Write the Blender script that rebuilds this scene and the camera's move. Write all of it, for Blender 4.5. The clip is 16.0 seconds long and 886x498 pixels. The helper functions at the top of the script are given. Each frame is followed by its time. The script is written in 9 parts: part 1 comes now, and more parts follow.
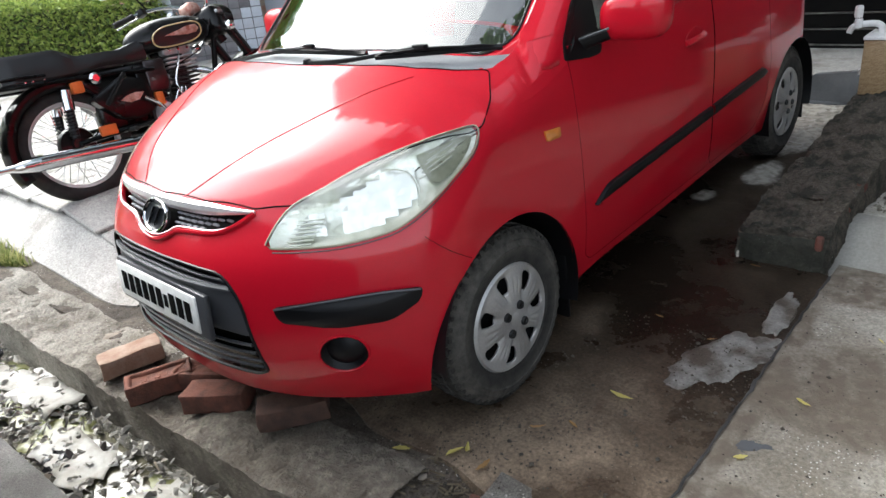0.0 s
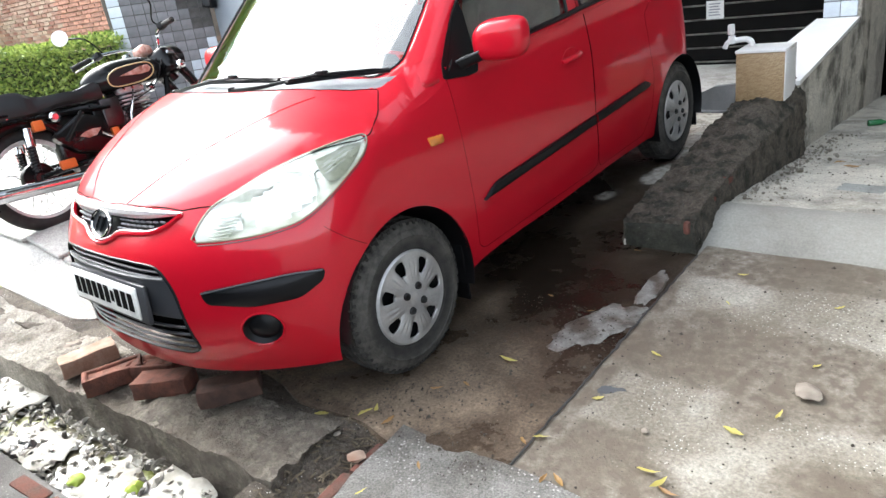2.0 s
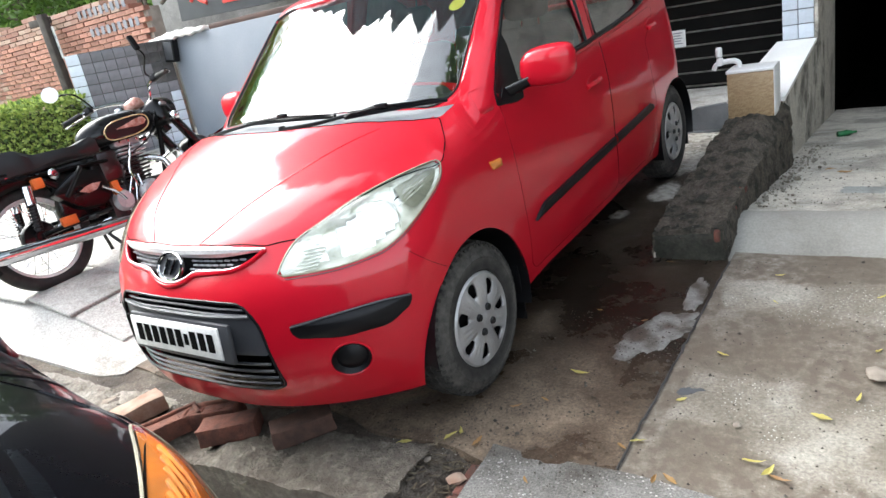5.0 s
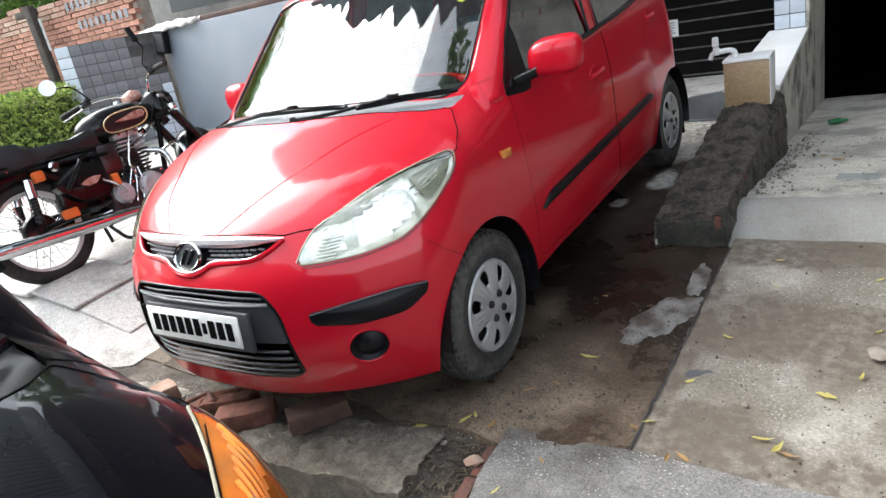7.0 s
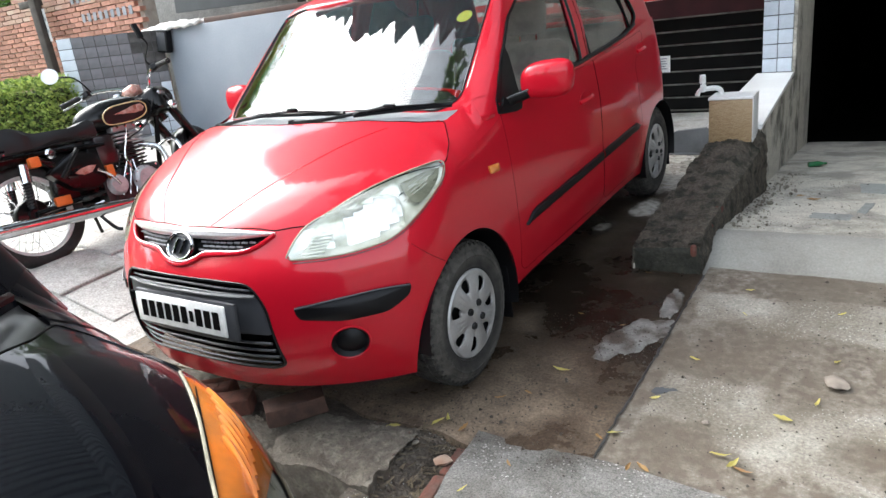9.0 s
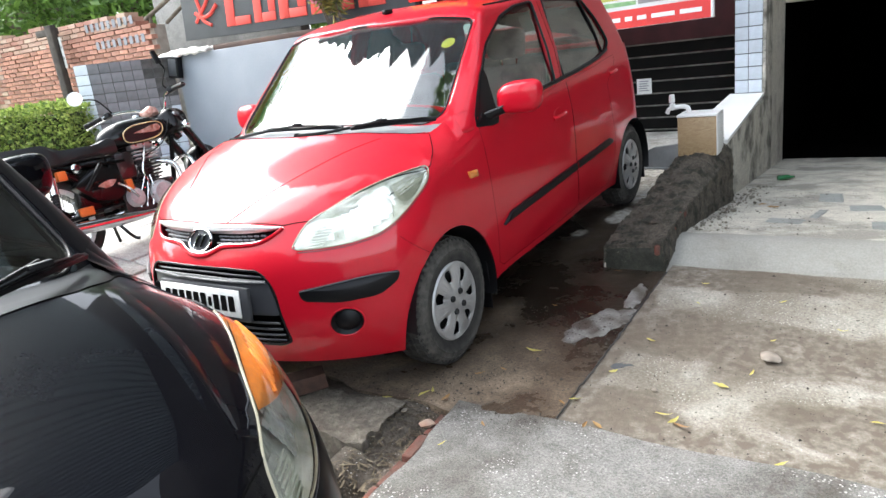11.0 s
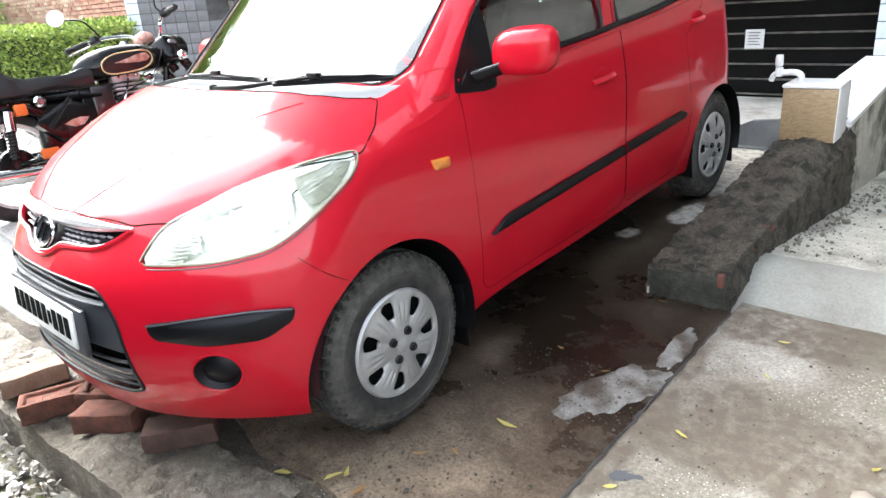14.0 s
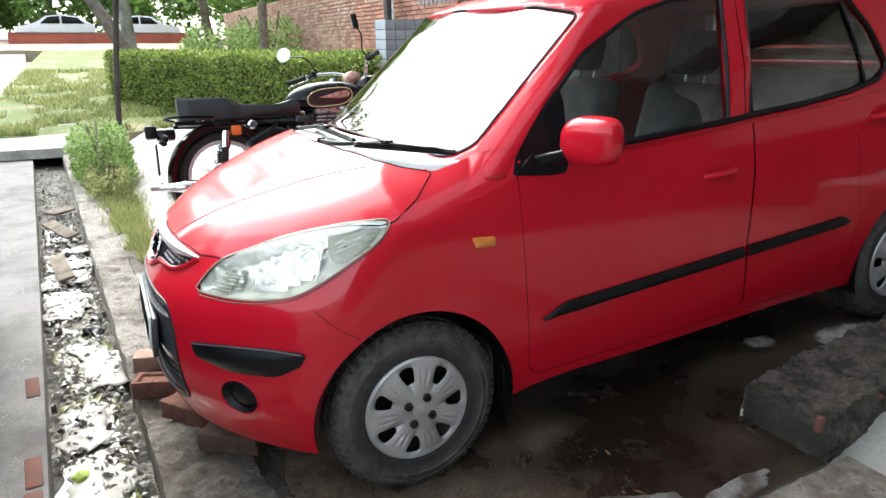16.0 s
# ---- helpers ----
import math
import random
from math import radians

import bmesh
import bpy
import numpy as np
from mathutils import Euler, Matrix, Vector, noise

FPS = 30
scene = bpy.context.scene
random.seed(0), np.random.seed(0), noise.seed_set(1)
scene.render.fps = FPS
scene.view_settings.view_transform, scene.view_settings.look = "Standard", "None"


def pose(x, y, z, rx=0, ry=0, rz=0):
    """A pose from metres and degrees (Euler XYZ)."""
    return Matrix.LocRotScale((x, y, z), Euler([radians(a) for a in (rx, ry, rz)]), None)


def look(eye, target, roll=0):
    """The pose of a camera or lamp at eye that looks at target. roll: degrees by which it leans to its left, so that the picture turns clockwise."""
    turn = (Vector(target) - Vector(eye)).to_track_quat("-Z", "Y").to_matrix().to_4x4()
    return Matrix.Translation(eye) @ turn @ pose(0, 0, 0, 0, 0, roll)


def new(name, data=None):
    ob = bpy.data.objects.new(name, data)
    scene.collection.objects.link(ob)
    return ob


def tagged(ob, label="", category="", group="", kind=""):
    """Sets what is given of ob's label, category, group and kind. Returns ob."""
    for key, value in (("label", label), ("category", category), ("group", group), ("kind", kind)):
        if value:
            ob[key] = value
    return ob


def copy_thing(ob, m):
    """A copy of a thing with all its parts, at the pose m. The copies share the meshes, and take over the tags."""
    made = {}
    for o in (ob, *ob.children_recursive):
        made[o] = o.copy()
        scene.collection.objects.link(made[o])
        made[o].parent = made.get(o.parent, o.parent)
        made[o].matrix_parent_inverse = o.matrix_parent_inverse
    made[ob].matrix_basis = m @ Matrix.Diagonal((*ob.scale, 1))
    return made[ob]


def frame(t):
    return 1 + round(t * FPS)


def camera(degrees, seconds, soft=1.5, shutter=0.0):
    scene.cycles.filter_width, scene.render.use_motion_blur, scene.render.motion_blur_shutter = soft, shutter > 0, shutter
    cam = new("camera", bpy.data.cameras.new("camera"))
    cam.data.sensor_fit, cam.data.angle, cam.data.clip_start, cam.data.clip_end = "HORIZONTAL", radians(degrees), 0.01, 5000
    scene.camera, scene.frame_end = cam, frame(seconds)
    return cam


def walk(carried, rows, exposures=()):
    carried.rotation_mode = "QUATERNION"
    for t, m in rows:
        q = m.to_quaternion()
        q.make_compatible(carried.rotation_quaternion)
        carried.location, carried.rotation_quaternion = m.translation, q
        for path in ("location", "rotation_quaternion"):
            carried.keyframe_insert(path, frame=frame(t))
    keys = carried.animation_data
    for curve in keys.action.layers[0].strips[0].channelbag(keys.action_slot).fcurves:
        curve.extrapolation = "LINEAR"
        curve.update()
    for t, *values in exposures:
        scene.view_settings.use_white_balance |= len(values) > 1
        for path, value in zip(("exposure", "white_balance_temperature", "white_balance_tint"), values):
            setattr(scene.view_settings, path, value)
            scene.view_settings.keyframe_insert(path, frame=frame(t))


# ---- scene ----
cam = camera(65.7, 16.0)
PATH = [
    (0, 1.928, -1.447, 1.347, 44.87, -23.26, -6.27),
    (0.5, 2.032, -1.437, 1.383, 43.35, -19.78, -10.19),
    (1, 2.233, -1.429, 1.350, 47.94, -19.40, -10.29),
    (1.5, 2.342, -1.495, 1.354, 47.05, -19.19, -9.28),
    (2, 2.385, -1.574, 1.333, 42.68, -20.97, -8.25),
    (2.5, 2.405, -1.596, 1.357, 42.77, -19.94, -11.67),
    (3, 2.397, -1.647, 1.319, 37.92, -20.15, -6.96),
    (3.5, 2.334, -1.707, 1.351, 44.57, -18.64, -10.83),
    (3.7, 2.272, -1.723, 1.352, 43.07, -17.85, -11.46),
    (5.8, 2.033, -1.978, 1.349, 36.10, -18.81, -9.72),
    (6, 2.019, -1.985, 1.357, 36.88, -18.83, -9.79),
    (6.5, 2.044, -1.962, 1.383, 35.60, -17.64, -10.52),
    (7, 2.033, -1.978, 1.370, 36.43, -19.13, -10.86),
    (7.5, 2.051, -1.983, 1.364, 39.18, -19.20, -10.77),
    (8, 2.038, -1.994, 1.368, 38.54, -19.38, -9.30),
    (8.5, 2.055, -2.034, 1.362, 36.65, -17.85, -6.82),
    (9, 2.092, -2.064, 1.359, 34.93, -17.74, -6.52),
    (9.2, 2.115, -2.074, 1.365, 34.81, -17.03, -5.80),
    (11.3, 2.388, -2.371, 1.343, 34.86, -15.59, -7.25),
    (11.5, 2.397, -2.366, 1.341, 34.43, -15.64, -7.97),
    (12, 2.456, -2.267, 1.346, 31.83, -14.44, -9.11),
    (12.5, 2.501, -2.035, 1.345, 32.16, -14.72, -4.63),
    (13, 2.449, -1.831, 1.317, 35.17, -18.29, -5.61),
    (13.5, 2.289, -1.535, 1.298, 32.97, -21.86, -3.68),
    (14, 2.173, -1.281, 1.294, 43.39, -20.09, -4.14),
    (14.5, 2.207, -1.072, 1.307, 49.10, -19.65, -5.02),
    (15, 2.379, -0.971, 1.338, 51.02, -18.54, -0.42),
    (15.5, 2.456, -0.913, 1.370, 57.81, -17.76, -2.73),
    (16, 2.521, -0.796, 1.396, 63.71, -16.51, -0.32),
]
EXPOSURE = 2.3
walk(
    cam,
    [
        (t, Matrix.Translation((x, y, z)) @ pose(0, 0, 0, 0, 0, yaw) @ pose(0, 0, 0, 90 + pitch) @ pose(0, 0, 0, 0, 0, roll))
        for t, x, y, z, yaw, pitch, roll in PATH
    ],
    [(t, EXPOSURE + e, 6250, 7) for t, e in ((0.0, -0.6), (0.5, -0.42), (1.0, -0.68), (1.5, -0.3), (2.0, 0.05), (2.5, 0.1), (3.0, 0.25), (3.5, 0.2), (6.0, -0.25), (8.0, -0.3), (9.0, -0.25), (11.5, 0.1), (12.5, 0.25), (13.0, 0.2), (14.0, 0.5), (15.0, 0.35), (15.5, 0.15), (16.0, -0.3))],
)

# ---- light: a bright hazy sky and a veiled sun ----
world = bpy.data.worlds.new("sky")
scene.world = world
world.use_nodes = True
wn = world.node_tree
sky = wn.nodes.new("ShaderNodeTexSky")
sky.sky_type, sky.sun_disc = "NISHITA", False
sky.sun_elevation, sky.sun_rotation = radians(48), radians(268)
sky.air_density, sky.dust_density, sky.ozone_density = 1.0, 3.0, 1.0
veil = wn.nodes.new("ShaderNodeHueSaturation")
veil.inputs["Saturation"].default_value = 0.35
wn.links.new(sky.outputs[0], veil.inputs["Color"])
wn.links.new(veil.outputs[0], wn.nodes["Background"].inputs[0])
wn.nodes["Background"].inputs[1].default_value = 0.20
sun = new("sun", bpy.data.lights.new("sun", "SUN"))
sun.data.energy, sun.data.angle, sun.data.color = 1.0, radians(62), (1, 0.96, 0.9)
sun.matrix_world = look((-8, -0.8, 9), (0, 0, 0))


# ---- materials ----
def surf(name, col, rough=0.6, metal=0.0, col2=None, scale=5.0, detail=6.0, fine=90.0, bump=0.15, dist=0.004, coat=0.0, spread=(0.35, 0.65), per_piece=0.0, rough2=None, spec=0.5, coat_rough=0.03):
    """A surface that varies at two scales: patches of col and col2, and a fine grain with relief."""
    m = bpy.data.materials.new(name)
    m.use_nodes = True
    nt = m.node_tree
    b = nt.nodes["Principled BSDF"]
    tc = nt.nodes.new("ShaderNodeTexCoord")
    big = nt.nodes.new("ShaderNodeTexNoise")
    big.inputs["Scale"].default_value, big.inputs["Detail"].default_value = scale, detail
    grain = nt.nodes.new("ShaderNodeTexNoise")
    grain.inputs["Scale"].default_value, grain.inputs["Detail"].default_value = fine, 4
    ramp = nt.nodes.new("ShaderNodeValToRGB")
    ramp.color_ramp.elements[0].position, ramp.color_ramp.elements[1].position = spread
    c2 = col2 or tuple(c * 0.75 for c in col)
    ramp.color_ramp.elements[0].color, ramp.color_ramp.elements[1].color = (*col, 1), (*c2, 1)
    hsv = nt.nodes.new("ShaderNodeHueSaturation")
    mul = nt.nodes.new("ShaderNodeMath")
    mul.operation = "MULTIPLY_ADD"
    mul.inputs[1].default_value, mul.inputs[2].default_value = 0.36, 0.82
    for n in (big, grain):
        nt.links.new(tc.outputs["Object"], n.inputs["Vector"])
    nt.links.new(big.outputs["Fac"], ramp.inputs["Fac"])
    nt.links.new(ramp.outputs["Color"], hsv.inputs["Color"])
    nt.links.new(grain.outputs["Fac"], mul.inputs[0])
    if per_piece:
        info = nt.nodes.new("ShaderNodeObjectInfo")
        pm = nt.nodes.new("ShaderNodeMath")
        pm.operation = "MULTIPLY_ADD"
        pm.inputs[1].default_value, pm.inputs[2].default_value = per_piece, 1 - per_piece / 2
        pv = nt.nodes.new("ShaderNodeMath")
        pv.operation = "MULTIPLY"
        nt.links.new(info.outputs["Random"], pm.inputs[0])
        nt.links.new(pm.outputs[0], pv.inputs[0])
        nt.links.new(mul.outputs[0], pv.inputs[1])
        nt.links.new(pv.outputs[0], hsv.inputs["Value"])
    else:
        nt.links.new(mul.outputs[0], hsv.inputs["Value"])
    nt.links.new(hsv.outputs["Color"], b.inputs["Base Color"])
    b.inputs["Metallic"].default_value, b.inputs["Coat Weight"].default_value = metal, coat
    b.inputs["Coat Roughness"].default_value = coat_rough
    b.inputs["Specular IOR Level"].default_value = spec
    rr = nt.nodes.new("ShaderNodeMapRange")
    rr.inputs["To Min"].default_value, rr.inputs["To Max"].default_value = rough, rough2 if rough2 is not None else min(1, rough * 1.25)
    nt.links.new(big.outputs["Fac"], rr.inputs["Value"])
    nt.links.new(rr.outputs[0], b.inputs["Roughness"])
    if bump:
        bp = nt.nodes.new("ShaderNodeBump")
        bp.inputs["Strength"].default_value, bp.inputs["Distance"].default_value = bump, dist
        nt.links.new(grain.outputs["Fac"], bp.inputs["Height"])
        nt.links.new(bp.outputs["Normal"], b.inputs["Normal"])
    return m


def glass(name, tint, gloss=0.02, base=0.04, gain=1.7):
    """A thin pane: it lets light through, tinted, and mirrors more towards grazing angles."""
    m = bpy.data.materials.new(name)
    m.use_nodes = True
    nt = m.node_tree
    nt.nodes.remove(nt.nodes["Principled BSDF"])
    tr, gl, mix, fr = (nt.nodes.new(k) for k in ("ShaderNodeBsdfTransparent", "ShaderNodeBsdfGlossy", "ShaderNodeMixShader", "ShaderNodeFresnel"))
    tr.inputs["Color"].default_value = (*tint, 1)
    gl.inputs["Roughness"].default_value = gloss
    fr.inputs["IOR"].default_value = 1.52
    boost = nt.nodes.new("ShaderNodeMath")
    boost.operation, boost.use_clamp = "MULTIPLY_ADD", True
    boost.inputs[1].default_value, boost.inputs[2].default_value = gain, base
    nt.links.new(fr.outputs[0], boost.inputs[0])
    nt.links.new(boost.outputs[0], mix.inputs["Fac"])
    nt.links.new(tr.outputs[0], mix.inputs[1])
    nt.links.new(gl.outputs[0], mix.inputs[2])
    nt.links.new(mix.outputs[0], nt.nodes["Material Output"].inputs["Surface"])
    return m


RED = surf("red_car_paint", (0.49, 0.0055, 0.019), 0.38, coat=0.7, col2=(0.45, 0.005, 0.017), scale=2, fine=400, bump=0.0, spec=0.1, coat_rough=0.085)
BLACK_PAINT = surf("black_car_paint", (0.0022, 0.0022, 0.0034), 0.3, coat=0.42, col2=(0.004, 0.004, 0.0055), scale=3, fine=200, bump=0.0, spec=0.02, coat_rough=0.02)
PLASTIC = surf("black_plastic", (0.0035, 0.0035, 0.004), 0.34, col2=(0.007, 0.007, 0.008), fine=300, bump=0.05, dist=0.001, spec=0.22)
SEAL = surf("yellowed_lens_edge", (0.36, 0.33, 0.24), 0.4, col2=(0.24, 0.22, 0.16), scale=9, bump=0.0)
LIP = surf("dull_chrome_lip", (0.62, 0.45, 0.46), 0.25, metal=0.7, col2=(0.5, 0.36, 0.37), scale=9, bump=0.0)
# the grey carries the sky that the cowl's dark plastic reflects
COWL = surf("cowl_sky_grey", (0.20, 0.205, 0.215), 0.33, col2=(0.26, 0.265, 0.275), scale=9, fine=200, bump=0.1, dist=0.001, spec=0.6)
BRIGHT_BAR = surf("satin_chrome_bar", (0.80, 0.78, 0.78), 0.32, metal=0.75, col2=(0.70, 0.68, 0.68), scale=6, bump=0.0)
BEAM_EDGE = surf("worn_grey_plastic", (0.16, 0.165, 0.17), 0.5, col2=(0.08, 0.082, 0.085), scale=12, bump=0.1)
OLIVE = surf("hazed_olive_reflector", (0.24, 0.25, 0.19), 0.25, metal=0.4, col2=(0.36, 0.37, 0.30), scale=16, bump=0.0)
MESH_GREY = surf("grey_grille_mesh", (0.34, 0.345, 0.36), 0.4, col2=(0.24, 0.245, 0.26), scale=20, bump=0.0)
TRIM = surf("dark_grey_trim", (0.035, 0.037, 0.042), 0.35, col2=(0.05, 0.052, 0.058), fine=200, bump=0.03, dist=0.001)
RUBBER = surf("dusty_tyre_rubber", (0.013, 0.0125, 0.012), 0.8, col2=(0.034, 0.032, 0.029), scale=26, fine=120, bump=0.5, dist=0.003, spread=(0.34, 0.64))
nt = RUBBER.node_tree
shade = nt.nodes["Principled BSDF"].inputs["Base Color"]
tco, flat, far, zone, wear, spots, mix = (nt.nodes.new(k) for k in ("ShaderNodeTexCoord", "ShaderNodeMapping", "ShaderNodeVectorMath", "ShaderNodeMapRange", "ShaderNodeMath", "ShaderNodeTexNoise", "ShaderNodeMix"))
flat.inputs["Scale"].default_value = (0, 1, 1)
far.operation, wear.operation, mix.data_type = "LENGTH", "MULTIPLY", "RGBA"
spots.inputs["Scale"].default_value, spots.inputs["Detail"].default_value, spots.inputs["Roughness"].default_value = 16, 9, 0.7
zone.inputs["From Min"].default_value, zone.inputs["From Max"].default_value = 0.196, 0.232
nt.links.new(tco.outputs["Object"], flat.inputs["Vector"])
nt.links.new(tco.outputs["Object"], spots.inputs["Vector"])
nt.links.new(flat.outputs[0], far.inputs[0])
nt.links.new(far.outputs["Value"], zone.inputs["Value"])
nt.links.new(zone.outputs[0], wear.inputs[0])
patchy = nt.nodes.new("ShaderNodeMapRange")
patchy.inputs["From Min"].default_value, patchy.inputs["From Max"].default_value = 0.36, 0.66
nt.links.new(spots.outputs["Fac"], patchy.inputs["Value"])
nt.links.new(patchy.outputs[0], wear.inputs[1])
nt.links.new(wear.outputs[0], mix.inputs[0])
nt.links.new(shade.links[0].from_socket, mix.inputs[6])
mix.inputs[7].default_value = (0.105, 0.098, 0.085, 1)
nt.links.new(mix.outputs[2], shade)
TREAD = surf("worn_tread_rubber", (0.012, 0.0117, 0.0113), 0.8, col2=(0.05, 0.047, 0.042), scale=30, fine=140, bump=0.3, dist=0.002)
SILVER = surf("silver_wheel_cover", (0.52, 0.52, 0.515), 0.36, metal=0.5, col2=(0.38, 0.37, 0.36), scale=8, fine=150, bump=0.02, dist=0.001)
CHROME = surf("chrome", (0.75, 0.75, 0.76), 0.08, metal=1.0, col2=(0.65, 0.65, 0.66), scale=10, bump=0.0)
DARK_STEEL = surf("dark_engine_metal", (0.05, 0.05, 0.05), 0.4, metal=0.7, col2=(0.018, 0.018, 0.018), scale=20, fine=80, bump=0.1, dist=0.002)
ALLOY = surf("cast_aluminium", (0.42, 0.42, 0.42), 0.35, metal=0.9, col2=(0.25, 0.25, 0.25), scale=15, fine=100, bump=0.1, dist=0.001)
GLASS = glass("window_glass", (0.62, 0.66, 0.64), base=0.06)
SCREEN = glass("windscreen_glass", (0.60, 0.66, 0.64), base=0.08, gain=1.3)
LENS = glass("headlamp_lens", (0.95, 0.955, 0.92), gloss=0.05, base=0.02, gain=1.0)
MIRROR = surf("mirror_glass", (0.9, 0.9, 0.9), 0.03, metal=1.0, bump=0.0)
MIRROR_FACET = surf("faceted_lamp_mirror", (0.93, 0.935, 0.91), 0.12, metal=0.7, col2=(0.8, 0.81, 0.77), scale=60, bump=0.1, dist=0.003, fine=120)
REFLECTOR = surf("lamp_reflector", (0.93, 0.93, 0.88), 0.12, metal=0.5, col2=(0.66, 0.69, 0.60), scale=22, bump=0.45, dist=0.008, fine=40)
AMBER = surf("amber_lens", (0.78, 0.24, 0.03), 0.2, coat=0.6, col2=(0.52, 0.20, 0.05), scale=14, bump=0.1, dist=0.001, fine=60)
FABRIC = surf("grey_seat_fabric", (0.17, 0.175, 0.18), 0.9, col2=(0.11, 0.112, 0.12), scale=12, fine=300, bump=0.2, dist=0.002)
CABIN = surf("dark_cabin_lining", (0.03, 0.031, 0.033), 0.8, col2=(0.05, 0.05, 0.052), fine=200, bump=0.1, dist=0.001)
WHITE_PLATE = surf("white_number_plate", (0.78, 0.78, 0.76), 0.4, col2=(0.68, 0.68, 0.66), scale=20, bump=0.0)
INK = surf("black_ink", (0.003, 0.003, 0.003), 0.6, bump=0.0, spec=0.03)


# ---- small builders ----
def part(name, bm, material, parent=None, label="", m=None, smooth=True, recalc=True, shared=None):
    """Links a bmesh as one mesh object, under a thing or under a part."""
    if shared is None:
        if recalc:
            bmesh.ops.recalc_face_normals(bm, faces=bm.faces)
        for f in bm.faces:
            f.smooth = smooth
        me = bpy.data.meshes.new(name)
        bm.to_mesh(me)
        bm.free()
        for one in material if isinstance(material, (list, tuple)) else (material,):
            me.materials.append(one)
        if smooth:
            me.set_sharp_from_angle(angle=radians(38))
    else:
        me = shared
    ob = new(name, me)
    if parent:
        ob.parent = parent
    if m is not None:
        ob.matrix_local = m
    if label:
        ob["label"] = label
    return ob


def thing(name, label, category, m=None, group="", kind=""):
    ob = new(name)
    ob.empty_display_size = 0.1
    if m is not None:
        ob.matrix_world = m
    return tagged(ob, label, category, group, kind)


def block(lo, hi, bevel=0.0, seg=2, bm=None, m=None):
    """A box from corner to corner, with rounded edges."""
    own = bmesh.new()
    bmesh.ops.create_cube(own, size=1)
    for v in own.verts:
        v.co = Vector([a + (b - a) * (c + 0.5) for a, b, c in zip(lo, hi, v.co)])
    if bevel:
        bmesh.ops.bevel(own, geom=own.edges[:], offset=bevel, segments=seg, affect="EDGES", profile=0.5)
    if m is not None:
        bmesh.ops.transform(own, matrix=m, verts=own.verts)
    if bm is None:
        return own
    me = bpy.data.meshes.new("tmp")
    own.to_mesh(me)
    own.free()
    bm.from_mesh(me)
    bpy.data.meshes.remove(me)
    return bm


def frames_along(pts):
    out, up = [], None
    for i, p in enumerate(pts):
        t = (pts[min(i + 1, len(pts) - 1)] - pts[max(i - 1, 0)]).normalized()
        if up is None:
            up = t.orthogonal().normalized()
        up = (up - t * up.dot(t)).normalized()
        out.append((p, up.copy(), t.cross(up)))
    return out


def smooth_line(pts, steps=6):
    """A Catmull-Rom line through points."""
    pts = [Vector(p) for p in pts]
    out = []
    for i in range(len(pts) - 1):
        a, b, c, d = pts[max(i - 1, 0)], pts[i], pts[i + 1], pts[min(i + 2, len(pts) - 1)]
        for k in range(steps):
            t = k / steps
            out.append(0.5 * (2 * b + (c - a) * t + (2 * a - 5 * b + 4 * c - d) * t * t + (3 * b - a - 3 * c + d) * t**3))
    return out + [pts[-1]]


def tube(pts, r, n=8, bm=None, closed=False, flat=1.0):
    """A round bar along points; r may be a list."""
    bm = bm or bmesh.new()
    pts = [Vector(p) for p in pts]
    rs = r if isinstance(r, (list, tuple)) else [r] * len(pts)
    rings = []
    for (p, u, w), rr in zip(frames_along(pts), rs):
        rings.append([bm.verts.new(p + (u * math.cos(2 * math.pi * k / n) * flat + w * math.sin(2 * math.pi * k / n)) * rr) for k in range(n)])
    for a, b in zip(rings, rings[1:] + ([rings[0]] if closed else [])):
        for k in range(n):
            bm.faces.new((a[k], a[(k + 1) % n], b[(k + 1) % n], b[k]))
    if not closed:
        bm.faces.new(rings[0][::-1])
        bm.faces.new(rings[-1])
    return bm


def lathe(profile, n=32, bm=None, axis="x", m=None, cap=True):
    """Turns (radius, along) pairs round an axis."""
    own = bmesh.new()
    rings = []
    for r, a in profile:
        ring = []
        for k in range(n):
            c, s = math.cos(2 * math.pi * k / n) * r, math.sin(2 * math.pi * k / n) * r
            ring.append(own.verts.new({"x": (a, c, s), "y": (s, a, c), "z": (c, s, a)}[axis]))
        rings.append(ring)
    for a, b in zip(rings, rings[1:]):
        for k in range(n):
            own.faces.new((a[k], a[(k + 1) % n], b[(k + 1) % n], b[k]))
    if cap:
        for ring in (rings[0], rings[-1]):
            if (ring[0].co - ring[n // 2].co).length > 1e-4:
                own.faces.new(ring)
    bmesh.ops.remove_doubles(own, verts=own.verts, dist=1e-5)
    if m is not None:
        bmesh.ops.transform(own, matrix=m, verts=own.verts)
    if bm is None:
        return own
    me = bpy.data.meshes.new("tmp")
    own.to_mesh(me)
    own.free()
    bm.from_mesh(me)
    bpy.data.meshes.remove(me)
    return bm


def inside(poly, p, q):
    hit = False
    for (a, b), (c, d) in zip(poly, poly[1:] + poly[:1]):
        if (b > q) != (d > q) and p < (c - a) * (q - b) / (d - b) + a:
            hit = not hit
    return hit


def rounded(poly, r=0.03, seg=5):
    """The outline with its corners rounded."""
    out, n = [], len(poly)
    for i in range(n):
        a, b, c = Vector(poly[i - 1]), Vector(poly[i]), Vector(poly[(i + 1) % n])
        u, w = a - b, c - b
        k = min(r, u.length * 0.45, w.length * 0.45)
        p, q = b + u.normalized() * k, b + w.normalized() * k
        for s in range(seg + 1):
            t = s / seg
            out.append(tuple((1 - t) ** 2 * p + 2 * t * (1 - t) * b + t * t * q))
    return out


